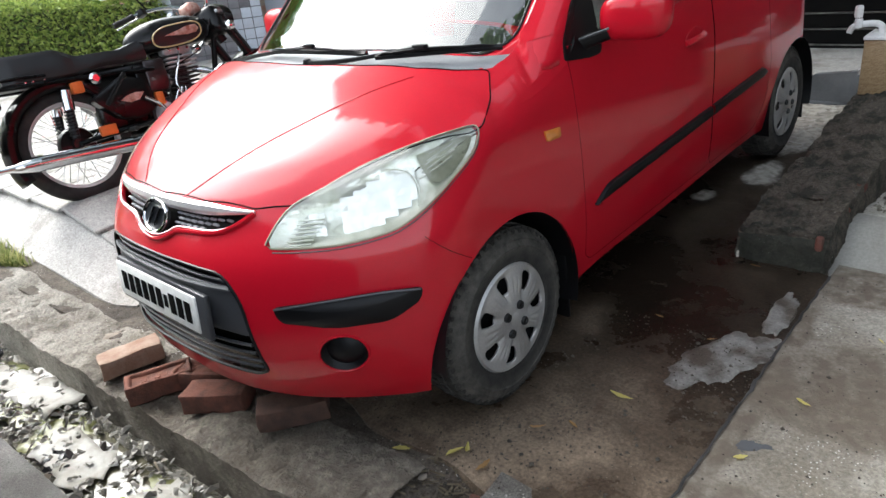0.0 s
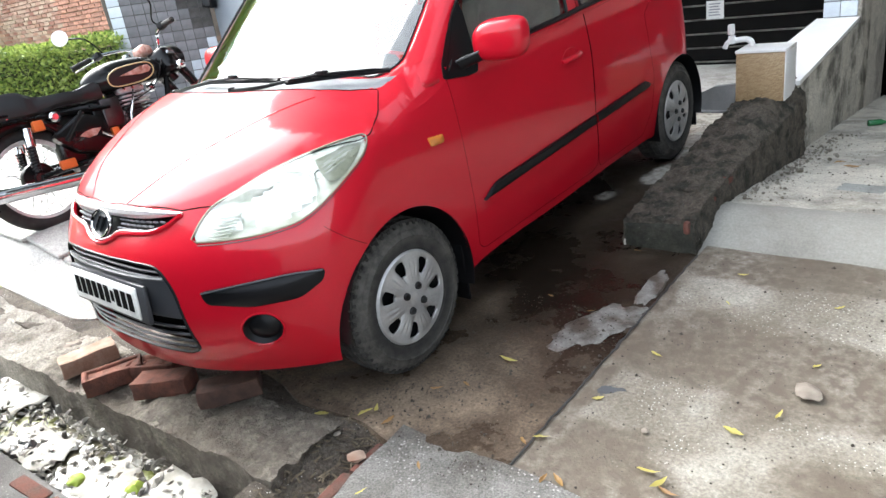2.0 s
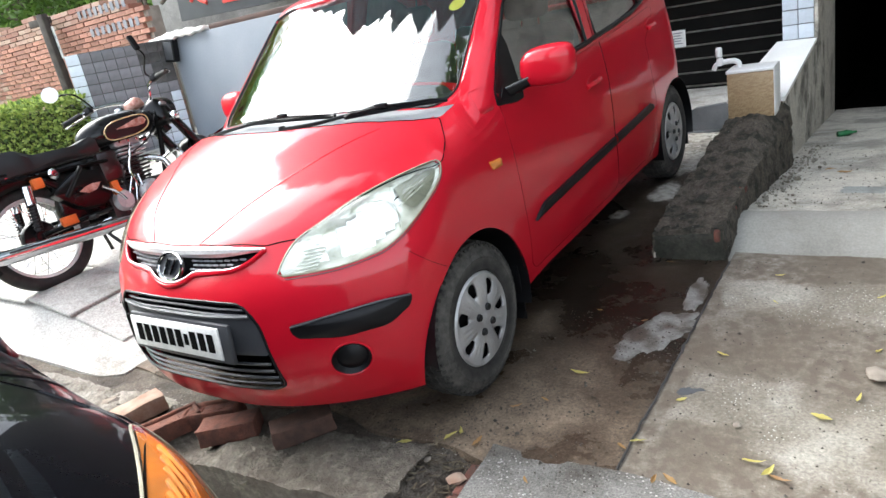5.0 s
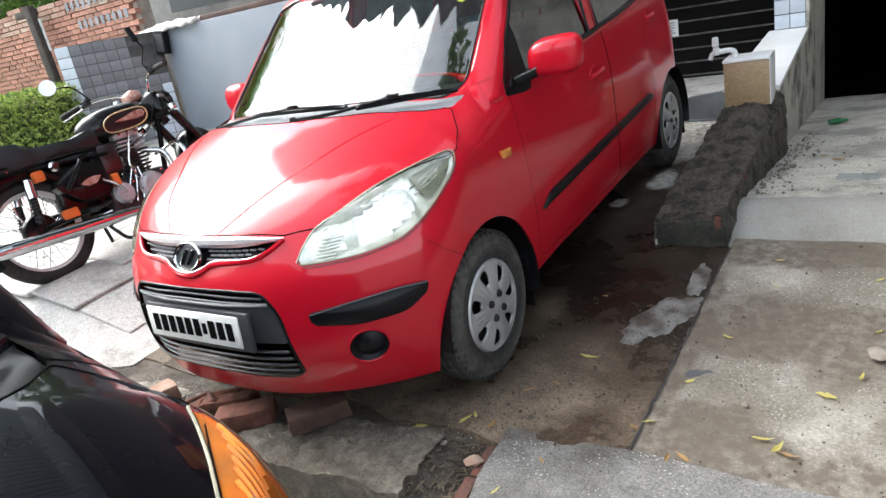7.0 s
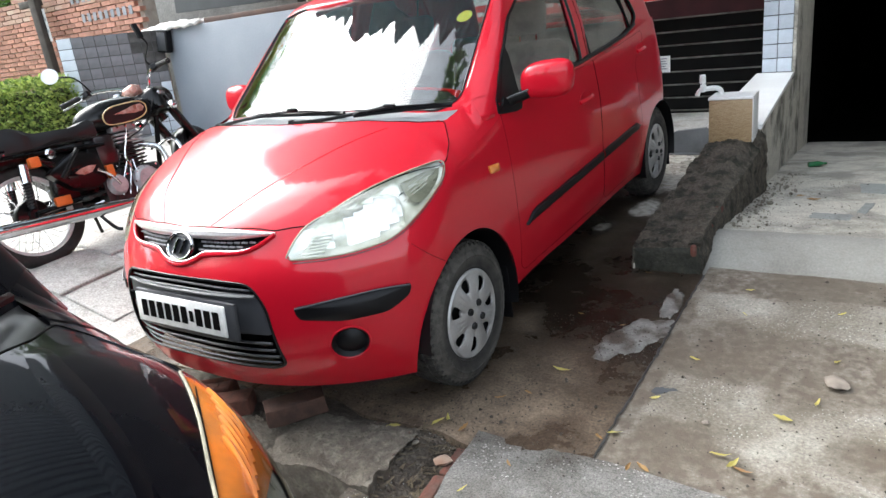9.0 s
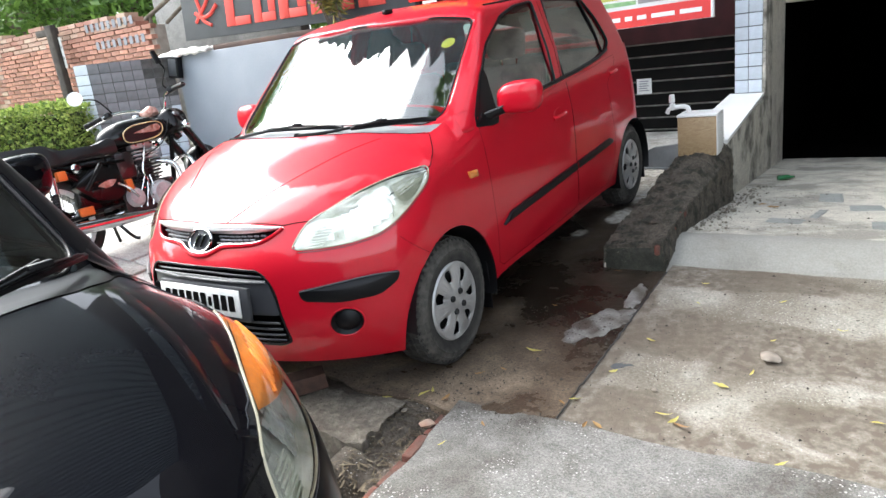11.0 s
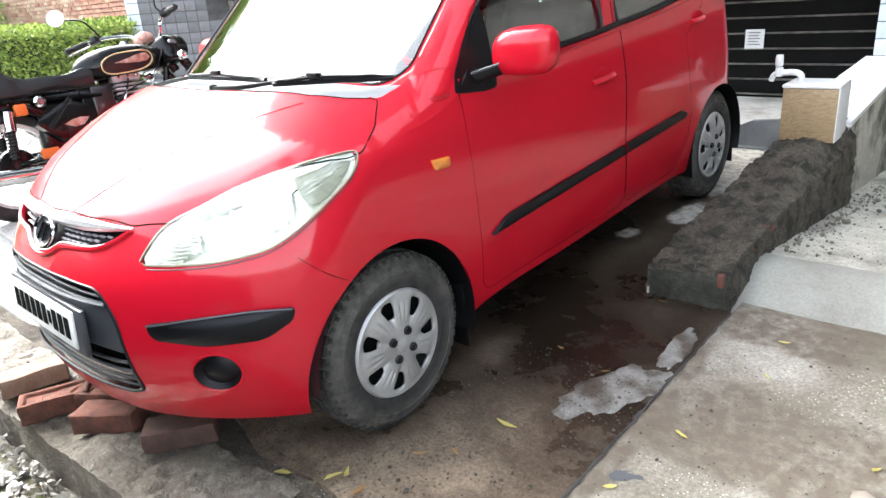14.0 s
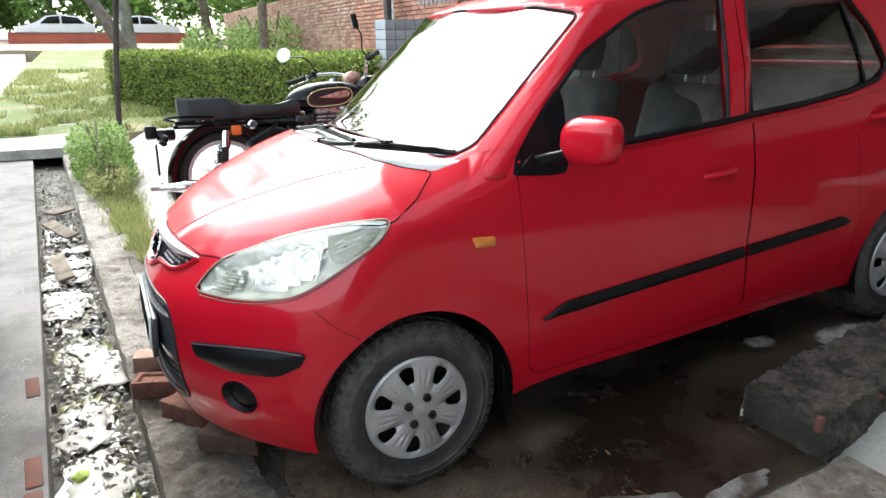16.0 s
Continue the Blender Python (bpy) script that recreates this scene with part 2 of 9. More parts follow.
def concrete(name, light, dark, stain, amount=0.5, scale=1.3, grit=95.0, bump=0.5, dist=0.006, wet=0.0, speck=(0.6, 0.58, 0.54), specks=0.12, rough=0.85, grain=(0.48, 1.45)):
    """Worn concrete: pale and dark patches, damp brown stains, grit and pale chips."""
    m = bpy.data.materials.new(name)
    m.use_nodes = True
    nt = m.node_tree
    b = nt.nodes["Principled BSDF"]
    tc = nt.nodes.new("ShaderNodeTexCoord")

    def noise_of(sc, detail=8, rough_=0.6, dist_=0.0):
        n = nt.nodes.new("ShaderNodeTexNoise")
        n.inputs["Scale"].default_value, n.inputs["Detail"].default_value = sc, detail
        n.inputs["Roughness"].default_value, n.inputs["Distortion"].default_value = rough_, dist_
        nt.links.new(tc.outputs["Object"], n.inputs["Vector"])
        return n.outputs["Fac"]

    def ramp_of(fac, a, z, ca=(0, 0, 0), cz=(1, 1, 1)):
        r = nt.nodes.new("ShaderNodeValToRGB")
        r.color_ramp.elements[0].position, r.color_ramp.elements[1].position = a, z
        r.color_ramp.elements[0].color, r.color_ramp.elements[1].color = (*ca, 1), (*cz, 1)
        nt.links.new(fac, r.inputs["Fac"])
        return r.outputs["Color"]

    def blend(fac, a, z):
        x = nt.nodes.new("ShaderNodeMix")
        x.data_type = "RGBA"
        for k, v in ((0, fac), (6, a), (7, z)):
            if isinstance(v, tuple):
                x.inputs[k].default_value = (*v, 1)
            else:
                nt.links.new(v, x.inputs[k])
        return x.outputs[2]

    stains = ramp_of(noise_of(scale, 10, 0.66, 0.12), amount - 0.06, amount + 0.08)
    grains = noise_of(grit, 3, 0.7)
    base = blend(ramp_of(noise_of(scale * 4.5, 8, 0.7), 0.35, 0.68), light, dark)
    col = blend(stains, stain, base)
    vor = nt.nodes.new("ShaderNodeTexVoronoi")
    vor.inputs["Scale"].default_value = 75
    nt.links.new(tc.outputs["Object"], vor.inputs["Vector"])
    chips = ramp_of(vor.outputs["Distance"], specks, specks + 0.06, (1, 1, 1), (0, 0, 0))
    gate = ramp_of(noise_of(scale * 2.2, 4), 0.50, 0.62)
    both = nt.nodes.new("ShaderNodeMix")
    both.data_type = "RGBA"
    both.blend_type = "MULTIPLY"
    both.inputs[0].default_value = 1
    nt.links.new(chips, both.inputs[6])
    nt.links.new(gate, both.inputs[7])
    col = blend(both.outputs[2], col, speck)
    hsv = nt.nodes.new("ShaderNodeHueSaturation")
    nt.links.new(col, hsv.inputs["Color"])
    mr = nt.nodes.new("ShaderNodeMapRange")
    mr.inputs["From Min"].default_value, mr.inputs["From Max"].default_value = 0.25, 0.75
    mr.inputs["To Min"].default_value, mr.inputs["To Max"].default_value = grain
    nt.links.new(grains, mr.inputs["Value"])
    nt.links.new(mr.outputs[0], hsv.inputs["Value"])
    nt.links.new(hsv.outputs["Color"], b.inputs["Base Color"])
    rr = nt.nodes.new("ShaderNodeMapRange")
    rr.inputs["To Min"].default_value, rr.inputs["To Max"].default_value = rough - wet, rough
    nt.links.new(stains, rr.inputs["Value"])
    nt.links.new(rr.outputs[0], b.inputs["Roughness"])
    add = nt.nodes.new("ShaderNodeMath")
    add.operation = "MULTIPLY_ADD"
    add.inputs[1].default_value = 2.5
    nt.links.new(noise_of(scale * 9, 6), add.inputs[0])
    nt.links.new(grains, add.inputs[2])
    bp = nt.nodes.new("ShaderNodeBump")
    bp.inputs["Strength"].default_value, bp.inputs["Distance"].default_value = bump, dist
    nt.links.new(add.outputs[0], bp.inputs["Height"])
    nt.links.new(bp.outputs["Normal"], b.inputs["Normal"])
    return m


WET = concrete("damp_ramp_concrete", (0.056, 0.042, 0.029), (0.031, 0.023, 0.0158), (0.016, 0.0115, 0.008), 0.50, 1.6, wet=0.40, rough=0.60, specks=0.05, speck=(0.14, 0.12, 0.10), bump=0.3, dist=0.004, grain=(0.50, 1.5))
WET.node_tree.nodes["Principled BSDF"].inputs["Specular IOR Level"].default_value = 0.22
# front end paler brown; the rest dark with damp and painted car shade
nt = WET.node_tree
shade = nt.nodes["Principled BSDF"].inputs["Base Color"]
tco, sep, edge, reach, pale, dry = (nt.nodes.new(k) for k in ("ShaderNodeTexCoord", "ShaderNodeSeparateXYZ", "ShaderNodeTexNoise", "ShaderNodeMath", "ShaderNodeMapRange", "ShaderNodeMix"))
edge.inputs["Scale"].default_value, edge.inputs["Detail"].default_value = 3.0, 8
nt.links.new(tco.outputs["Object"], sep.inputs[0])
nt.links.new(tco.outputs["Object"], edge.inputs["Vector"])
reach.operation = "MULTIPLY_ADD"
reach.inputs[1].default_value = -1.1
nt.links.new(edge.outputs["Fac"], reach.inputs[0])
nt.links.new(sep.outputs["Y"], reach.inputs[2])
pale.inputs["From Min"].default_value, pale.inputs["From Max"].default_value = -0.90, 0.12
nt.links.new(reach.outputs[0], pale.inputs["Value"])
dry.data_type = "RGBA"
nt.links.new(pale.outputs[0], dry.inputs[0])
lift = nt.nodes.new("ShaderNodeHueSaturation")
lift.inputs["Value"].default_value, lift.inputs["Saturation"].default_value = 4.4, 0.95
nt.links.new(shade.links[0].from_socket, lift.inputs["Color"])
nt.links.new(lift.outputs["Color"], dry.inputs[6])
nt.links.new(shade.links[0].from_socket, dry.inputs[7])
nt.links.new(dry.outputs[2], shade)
YARD = concrete("stained_yard_concrete", (0.375, 0.35, 0.30), (0.275, 0.252, 0.21), (0.19, 0.167, 0.13), 0.50, 1.5, wet=0.25, specks=0.15, speck=(0.60, 0.58, 0.53), grain=(0.55, 1.45))


def damp(material, spots, colour, most=1.0):
    """Brown damp stains with ragged edges, each at its own place: x, y and two radii."""
    nt = material.node_tree
    shade = nt.nodes["Principled BSDF"].inputs["Base Color"]
    gloss = nt.nodes["Principled BSDF"].inputs["Roughness"]
    tco, edge, fine = nt.nodes.new("ShaderNodeTexCoord"), nt.nodes.new("ShaderNodeTexNoise"), nt.nodes.new("ShaderNodeTexNoise")
    edge.inputs["Scale"].default_value, edge.inputs["Detail"].default_value, edge.inputs["Roughness"].default_value = 3.2, 10, 0.68
    fine.inputs["Scale"].default_value, fine.inputs["Detail"].default_value = 26, 8
    nt.links.new(tco.outputs["Object"], edge.inputs["Vector"])
    nt.links.new(tco.outputs["Object"], fine.inputs["Vector"])
    total = None
    for x, y, rx, ry in spots:
        place, far, warp, mask = (nt.nodes.new(k) for k in ("ShaderNodeMapping", "ShaderNodeVectorMath", "ShaderNodeMath", "ShaderNodeMapRange"))
        place.inputs["Location"].default_value = (-x / rx, -y / ry, 0)
        place.inputs["Scale"].default_value = (1 / rx, 1 / ry, 0)
        far.operation = "LENGTH"
        nt.links.new(tco.outputs["Object"], place.inputs["Vector"])
        nt.links.new(place.outputs[0], far.inputs[0])
        warp.operation = "MULTIPLY_ADD"
        warp.inputs[1].default_value = 2.6
        nt.links.new(edge.outputs["Fac"], warp.inputs[0])
        nt.links.new(far.outputs["Value"], warp.inputs[2])
        mask.inputs["From Min"].default_value, mask.inputs["From Max"].default_value = 2.45, 2.1
        nt.links.new(warp.outputs[0], mask.inputs["Value"])
        if total is None:
            total = mask.outputs[0]
        else:
            both = nt.nodes.new("ShaderNodeMath")
            both.operation = "MAXIMUM"
            nt.links.new(total, both.inputs[0])
            nt.links.new(mask.outputs[0], both.inputs[1])
            total = both.outputs[0]
    speckle, mul, mix = nt.nodes.new("ShaderNodeMapRange"), nt.nodes.new("ShaderNodeMath"), nt.nodes.new("ShaderNodeMix")
    speckle.inputs["From Min"].default_value, speckle.inputs["From Max"].default_value = 0.66, 0.42
    speckle.inputs["To Min"].default_value, speckle.inputs["To Max"].default_value = 0.45 * most, most
    nt.links.new(fine.outputs["Fac"], speckle.inputs["Value"])
    mul.operation = "MULTIPLY"
    nt.links.new(speckle.outputs[0], mul.inputs[0])
    nt.links.new(total, mul.inputs[1])
    mix.data_type = "RGBA"
    nt.links.new(mul.outputs[0], mix.inputs[0])
    nt.links.new(shade.links[0].from_socket, mix.inputs[6])
    mix.inputs[7].default_value = (*colour, 1)
    nt.links.new(mix.outputs[2], shade)


# dry pale cement behind the rear wheel
damp(WET, ((0.72, 3.05, 0.32, 0.42), (0.80, 2.70, 0.13, 0.30), (0.79, 2.07, 0.09, 0.16), (0.64, 1.70, 0.06, 0.07)), (0.44, 0.415, 0.365))
damp(YARD, ((1.85, 0.50, 0.50, 0.28), (1.60, 1.12, 0.62, 0.14), (1.98, -0.26, 0.70, 0.15), (2.34, 0.0, 0.30, 0.22), (1.50, -0.16, 0.30, 0.16), (1.36, 0.30, 0.06, 0.6), (2.45, 0.45, 0.018, 0.35)), (0.125, 0.100, 0.074))
APRON = concrete("smooth_cement_apron", (0.295, 0.283, 0.253), (0.25, 0.238, 0.212), (0.18, 0.168, 0.143), 0.36, 0.8, bump=0.15, specks=0.03, grain=(0.8, 1.18))
FLOOR = concrete("dusty_ramp_floor", (0.60, 0.565, 0.485), (0.46, 0.43, 0.365), (0.29, 0.268, 0.228), 0.46, 2.4, bump=0.4, specks=0.10, grain=(0.62, 1.35))
PALE = concrete("pale_sunlit_paving", (0.44, 0.425, 0.40), (0.35, 0.335, 0.31), (0.23, 0.215, 0.19), 0.43, 2.2, bump=0.4)
KERB = concrete("rough_kerb_cement", (0.36, 0.335, 0.292), (0.265, 0.243, 0.207), (0.145, 0.126, 0.101), 0.44, 2.4, bump=1.0, dist=0.012, specks=0.10)
WALL_END = concrete("dark_green_wall_end", (0.060, 0.058, 0.044), (0.040, 0.040, 0.029), (0.020, 0.021, 0.014), 0.5, 6.0, bump=0.8, dist=0.006, specks=0.03, grain=(0.55, 1.4))
REPAIR = concrete("blue_grey_repair_cement", (0.30, 0.31, 0.29), (0.25, 0.262, 0.245), (0.20, 0.205, 0.19), 0.4, 4.0, bump=0.2, specks=0.0, grain=(0.8, 1.2))
WALLC = concrete("mossy_wall_cement", (0.150, 0.126, 0.097), (0.085, 0.073, 0.055), (0.032, 0.031, 0.022), 0.46, 9.0, bump=1.0, dist=0.012, specks=0.05)
ROAD = concrete("gritty_road", (0.22, 0.212, 0.20), (0.165, 0.158, 0.148), (0.10, 0.094, 0.087), 0.42, 1.1, grit=190, bump=0.8, specks=0.16)
SLAB = concrete("grey_crossing_slab", (0.22, 0.213, 0.197), (0.155, 0.148, 0.135), (0.085, 0.076, 0.064), 0.46, 1.7, grit=150, bump=1.0, specks=0.24, speck=(0.44, 0.425, 0.40), grain=(0.40, 1.6))
# damp mud has spread over the kerb in front of the car
nt = KERB.node_tree
shade = nt.nodes["Principled BSDF"].inputs["Base Color"]
tco, sep, edge, reach, pale, dry = (nt.nodes.new(k) for k in ("ShaderNodeTexCoord", "ShaderNodeSeparateXYZ", "ShaderNodeTexNoise", "ShaderNodeMath", "ShaderNodeMapRange", "ShaderNodeMix"))
edge.inputs["Scale"].default_value, edge.inputs["Detail"].default_value = 4.0, 8
nt.links.new(tco.outputs["Object"], sep.inputs[0])
nt.links.new(tco.outputs["Object"], edge.inputs["Vector"])
reach.operation = "MULTIPLY_ADD"
reach.inputs[1].default_value = 1.0
nt.links.new(edge.outputs["Fac"], reach.inputs[0])
nt.links.new(sep.outputs["X"], reach.inputs[2])
pale.inputs["From Min"].default_value, pale.inputs["From Max"].default_value = -0.75, 0.25
nt.links.new(reach.outputs[0], pale.inputs["Value"])
dry.data_type = "RGBA"
nt.links.new(pale.outputs[0], dry.inputs[0])
lift = nt.nodes.new("ShaderNodeHueSaturation")
lift.inputs["Value"].default_value, lift.inputs["Saturation"].default_value = 0.8, 1.3
nt.links.new(shade.links[0].from_socket, lift.inputs["Color"])
nt.links.new(shade.links[0].from_socket, dry.inputs[6])
nt.links.new(lift.outputs["Color"], dry.inputs[7])
nt.links.new(dry.outputs[2], shade)
damp(KERB, ((0.40, -0.62, 0.70, 0.40), (-0.55, -0.75, 0.30, 0.10)), (0.085, 0.070, 0.054), 0.85)
MUD = concrete("drain_mud", (0.46, 0.43, 0.37), (0.27, 0.245, 0.20), (0.11, 0.10, 0.07), 0.5, 5, bump=1.0, dist=0.02, wet=0.5, specks=0.2)
DIRT = concrete("brown_dirt", (0.145, 0.122, 0.095), (0.098, 0.080, 0.062), (0.05, 0.039, 0.029), 0.47, 2.2, bump=0.9, dist=0.012, specks=0.14)
SOIL = concrete("dry_soil", (0.33, 0.28, 0.21), (0.24, 0.20, 0.15), (0.15, 0.16, 0.07), 0.46, 0.35, grit=40, bump=0.8, dist=0.03)
PATCH = concrete("pale_cement_patch", (0.25, 0.24, 0.222), (0.165, 0.157, 0.143), (0.075, 0.062, 0.049), 0.47, 9, bump=0.15, grain=(0.7, 1.25), specks=0.02, wet=0.3, rough=0.65)
PLASTER = concrete("old_cream_plaster", (0.60, 0.565, 0.485), (0.48, 0.45, 0.39), (0.24, 0.22, 0.19), 0.40, 2.0, bump=0.3, specks=0.0)
BRICK = surf("red_brick", (0.38, 0.14, 0.09), 0.9, col2=(0.26, 0.085, 0.055), scale=14, fine=120, bump=0.6, dist=0.004, per_piece=0.5)
PALE_BRICK = surf("dusty_pale_brick", (0.36, 0.27, 0.21), 0.9, col2=(0.26, 0.155, 0.11), scale=14, fine=120, bump=0.6, dist=0.004)
WALL_BRICK = surf("faded_wall_brick", (0.46, 0.25, 0.185), 0.9, col2=(0.36, 0.17, 0.12), scale=14, fine=120, bump=0.6, dist=0.004, per_piece=0.5)
DULL_BRICK = surf("dull_exposed_brick", (0.15, 0.052, 0.036), 0.9, col2=(0.10, 0.06, 0.047), scale=18, fine=120, bump=0.7, dist=0.006)
MORTAR = surf("grey_mortar", (0.42, 0.37, 0.32), 0.95, col2=(0.32, 0.275, 0.235), scale=9, bump=0.5)
GREYWALL = surf("blue_grey_wall_paint", (0.215, 0.235, 0.265), 0.6, col2=(0.185, 0.205, 0.235), scale=1.6, fine=60, bump=0.12)
DARK_TILE = surf("dark_grey_glazed_tile", (0.20, 0.207, 0.22), 0.28, col2=(0.13, 0.135, 0.145), scale=6, bump=0.05, per_piece=0.35)
PALE_TILE = surf("pale_blue_grey_tile", (0.56, 0.61, 0.67), 0.28, col2=(0.47, 0.515, 0.57), scale=5, bump=0.05, per_piece=0.18)
SOOT_TILE = surf("soot_stained_tile", (0.03, 0.028, 0.026), 0.55, col2=(0.07, 0.068, 0.066), scale=9, bump=0.1, per_piece=0.4)
GROUT = surf("dark_grout", (0.10, 0.10, 0.10), 0.9, bump=0.2)
MARBLE = surf("white_marble_coping", (0.82, 0.815, 0.80), 0.35, col2=(0.74, 0.735, 0.72), scale=4, bump=0.05)
SLATE = surf("dark_blue_slate", (0.085, 0.092, 0.10), 0.5, col2=(0.05, 0.055, 0.06), scale=6, bump=0.3)
MAROON = surf("dark_maroon_board", (0.075, 0.012, 0.016), 0.5, col2=(0.045, 0.008, 0.01), scale=4, bump=0.1)
BLACKSLAT = surf("black_slat", (0.003, 0.003, 0.003), 0.6, col2=(0.006, 0.0055, 0.005), scale=5, bump=0.1, spec=0.08)
SLAT_EDGE = surf("pale_slat_edge", (0.20, 0.19, 0.165), 0.6, col2=(0.05, 0.047, 0.043), scale=8, bump=0.1)
SHEET = surf("grey_roof_sheet", (0.34, 0.35, 0.36), 0.5, col2=(0.24, 0.245, 0.25), scale=3, bump=0.1)
DARKNESS = surf("dark_plain_wall", (0.05, 0.048, 0.045), 0.9, col2=(0.03, 0.03, 0.028), scale=2)
# near-black with no gloss: the basement's unlit depth put into its colour
BASEMENT_SHADE = surf("basement_shade", (0.004, 0.004, 0.0038), 0.95, col2=(0.0025, 0.0025, 0.0025), scale=2, spec=0.0)


STAINED = concrete("peeling_stained_plaster", (0.58, 0.55, 0.475), (0.44, 0.415, 0.36), (0.13, 0.122, 0.103), 0.45, 3.0, bump=0.6, specks=0.0)
UPPER = surf("dull_brown_upper_wall", (0.16, 0.145, 0.13), 0.9, col2=(0.12, 0.11, 0.10), scale=2, bump=0.3)


def curve(x, *pts):
    """A smooth curve through a few (x, y) pairs."""
    if x <= pts[0][0]:
        return pts[0][1]
    if x >= pts[-1][0]:
        return pts[-1][1]
    n = len(pts)
    for i in range(n - 1):
        if x <= pts[i + 1][0]:
            break
    (x0, y0), (x1, y1) = pts[i], pts[i + 1]
    h = x1 - x0
    s = (y1 - y0) / h
    a = s if i == 0 else 0.5 * (s + (y0 - pts[i - 1][1]) / (x0 - pts[i - 1][0]))
    b = s if i == n - 2 else 0.5 * (s + (pts[i + 2][1] - y1) / (pts[i + 2][0] - x1))
    t = (x - x0) / h
    return (2 * t**3 - 3 * t**2 + 1) * y0 + (t**3 - 2 * t**2 + t) * h * a + (3 * t**2 - 2 * t**3) * y1 + (t**3 - t**2) * h * b


def step01(a, b, x):
    t = max(0.0, min(1.0, (x - a) / (b - a)))
    return t * t * (3 - 2 * t)


def ramp_z(x, y):
    """The height of the paving round the car."""
    z = 0.024 + 0.0619 * min(y, 3.4)
    z += 0.20 * step01(-1.05, -2.35, x) * step01(-0.64, -0.14, y)
    z -= 0.045 * max(0.0, min(x, 4) - 1.2) * step01(1.2, 0.2, y)
    return z


def rise(x):
    """The road and the lawn climb towards the far trees."""
    return 0.012 * max(0, -max(x, -8) - 1) + 0.044 * max(0, -x - 8)


def kerb_y(x):
    return -0.785 + 0.065 * x


def sheet(name, x0, x1, y0, y1, nx, ny, height, material, thick=0.12, rough=0.0, seed=0, edge=None):
    """A slab with an uneven top; edge(x, y) may move its rim."""
    bm = bmesh.new()
    grid = []
    for i in range(nx + 1):
        row = []
        for j in range(ny + 1):
            x, y = x0 + (x1 - x0) * i / nx, y0 + (y1 - y0) * j / ny
            if edge:
                x, y = edge(x, y, i / nx, j / ny)
            z = height(x, y) + rough * noise.noise((x * 5 + seed, y * 5, seed)) + 0.5 * rough * noise.noise((x * 17, y * 17 + seed, seed)) + 0.30 * rough * noise.noise((x * 48, y * 48, seed + 2))
            row.append(bm.verts.new((x, y, z)))
        grid.append(row)
    for i in range(nx):
        for j in range(ny):
            bm.faces.new((grid[i][j], grid[i + 1][j], grid[i + 1][j + 1], grid[i][j + 1]))
    rim = [grid[i][0] for i in range(nx + 1)] + [grid[nx][j] for j in range(1, ny + 1)] + [grid[i][ny] for i in range(nx - 1, -1, -1)] + [grid[0][j] for j in range(ny - 1, 0, -1)]
    low = [bm.verts.new((v.co.x, v.co.y, v.co.z - thick)) for v in rim]
    n = len(rim)
    for k in range(n):
        bm.faces.new((rim[k], low[k], low[(k + 1) % n], rim[(k + 1) % n]))
    return part(name, bm, material)


def structure(ob, label, category):
    return tagged(ob, label, category, kind="structure")


# ground, road and drain
bm = bmesh.new()
bmesh.ops.create_grid(bm, x_segments=40, y_segments=40, size=150)
for v in bm.verts:
    v.co.z = -0.34
structure(part("ground", bm, SOIL), "dry brown soil with patches of weeds reaching far off", "ground")
road_edge = lambda x: kerb_y(x) - 0.335
structure(sheet("road", -60, 14, -11, 0, 120, 30, lambda x, y: -0.03 + rise(x), ROAD, 0.3, 0.004, 3, lambda x, y, u, v: (x, road_edge(x) - (1 - v) ** 1.6 * 10)), "worn gritty grey road beside an open drain", "road")
structure(sheet("drain_bed", -13, 0.95, 0, 1, 240, 14, lambda x, y: -0.165 + rise(x), MUD, 0.1, 0.035, 5, lambda x, y, u, v: (x, kerb_y(x) - 0.36 + 0.40 * v)), "muddy bed of an open drain", "drain")
structure(sheet("kerb", -13, 0.77, 0, 1, 900, 28, lambda x, y: 0.006 + rise(x) + 0.012 * step01(-0.75, -0.55, y), KERB, 0.26, 0.030, 7, lambda x, y, u, v: (x - (0.05 * noise.noise((v * 4, 3, 1)) + 0.05 * v if u == 1 else 0), kerb_y(x) + 0.012 * noise.noise((x * 6, 0, 2)) + (0.30 + 0.03 * noise.noise((x * 1.7, 9, 0))) * v)), "crumbling cement kerb beside the drain", "kerb")
def paving_edge(x):
    return -0.34 - 0.14 * step01(-0.9, -1.3, x) - 0.028 * max(0, -x - 1)


def dirt_z(x, y):
    """Loose dirt climbs from the kerb's top to the paving."""
    a, b = kerb_y(x) + 0.22, paving_edge(x) - 0.01
    t = step01(a, b, y) if x < 0.5 else 1.0
    return (0.008 + rise(x)) * (1 - t) + (ramp_z(x, max(y, b)) - 0.012) * t - 0.07 * step01(0.72, 0.86, x) * step01(-0.32, -0.45, y)


structure(sheet("dirt_strip", -8, 0.98, 0, 1, 420, 36, dirt_z, DIRT, 0.2, 0.013, 11, lambda x, y, u, v: (x, -0.86 + 0.60 * v if x > 0.70 else (kerb_y(x) + 0.2) * (1 - v) + (paving_edge(x) + 0.06) * v)), "loose brown dirt along the kerb", "dirt")
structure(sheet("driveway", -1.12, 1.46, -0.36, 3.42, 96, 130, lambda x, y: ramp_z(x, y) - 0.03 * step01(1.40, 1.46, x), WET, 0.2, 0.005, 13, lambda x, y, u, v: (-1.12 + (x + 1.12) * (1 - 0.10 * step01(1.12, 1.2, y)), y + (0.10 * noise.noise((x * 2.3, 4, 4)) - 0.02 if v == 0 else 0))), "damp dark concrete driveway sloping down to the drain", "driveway")
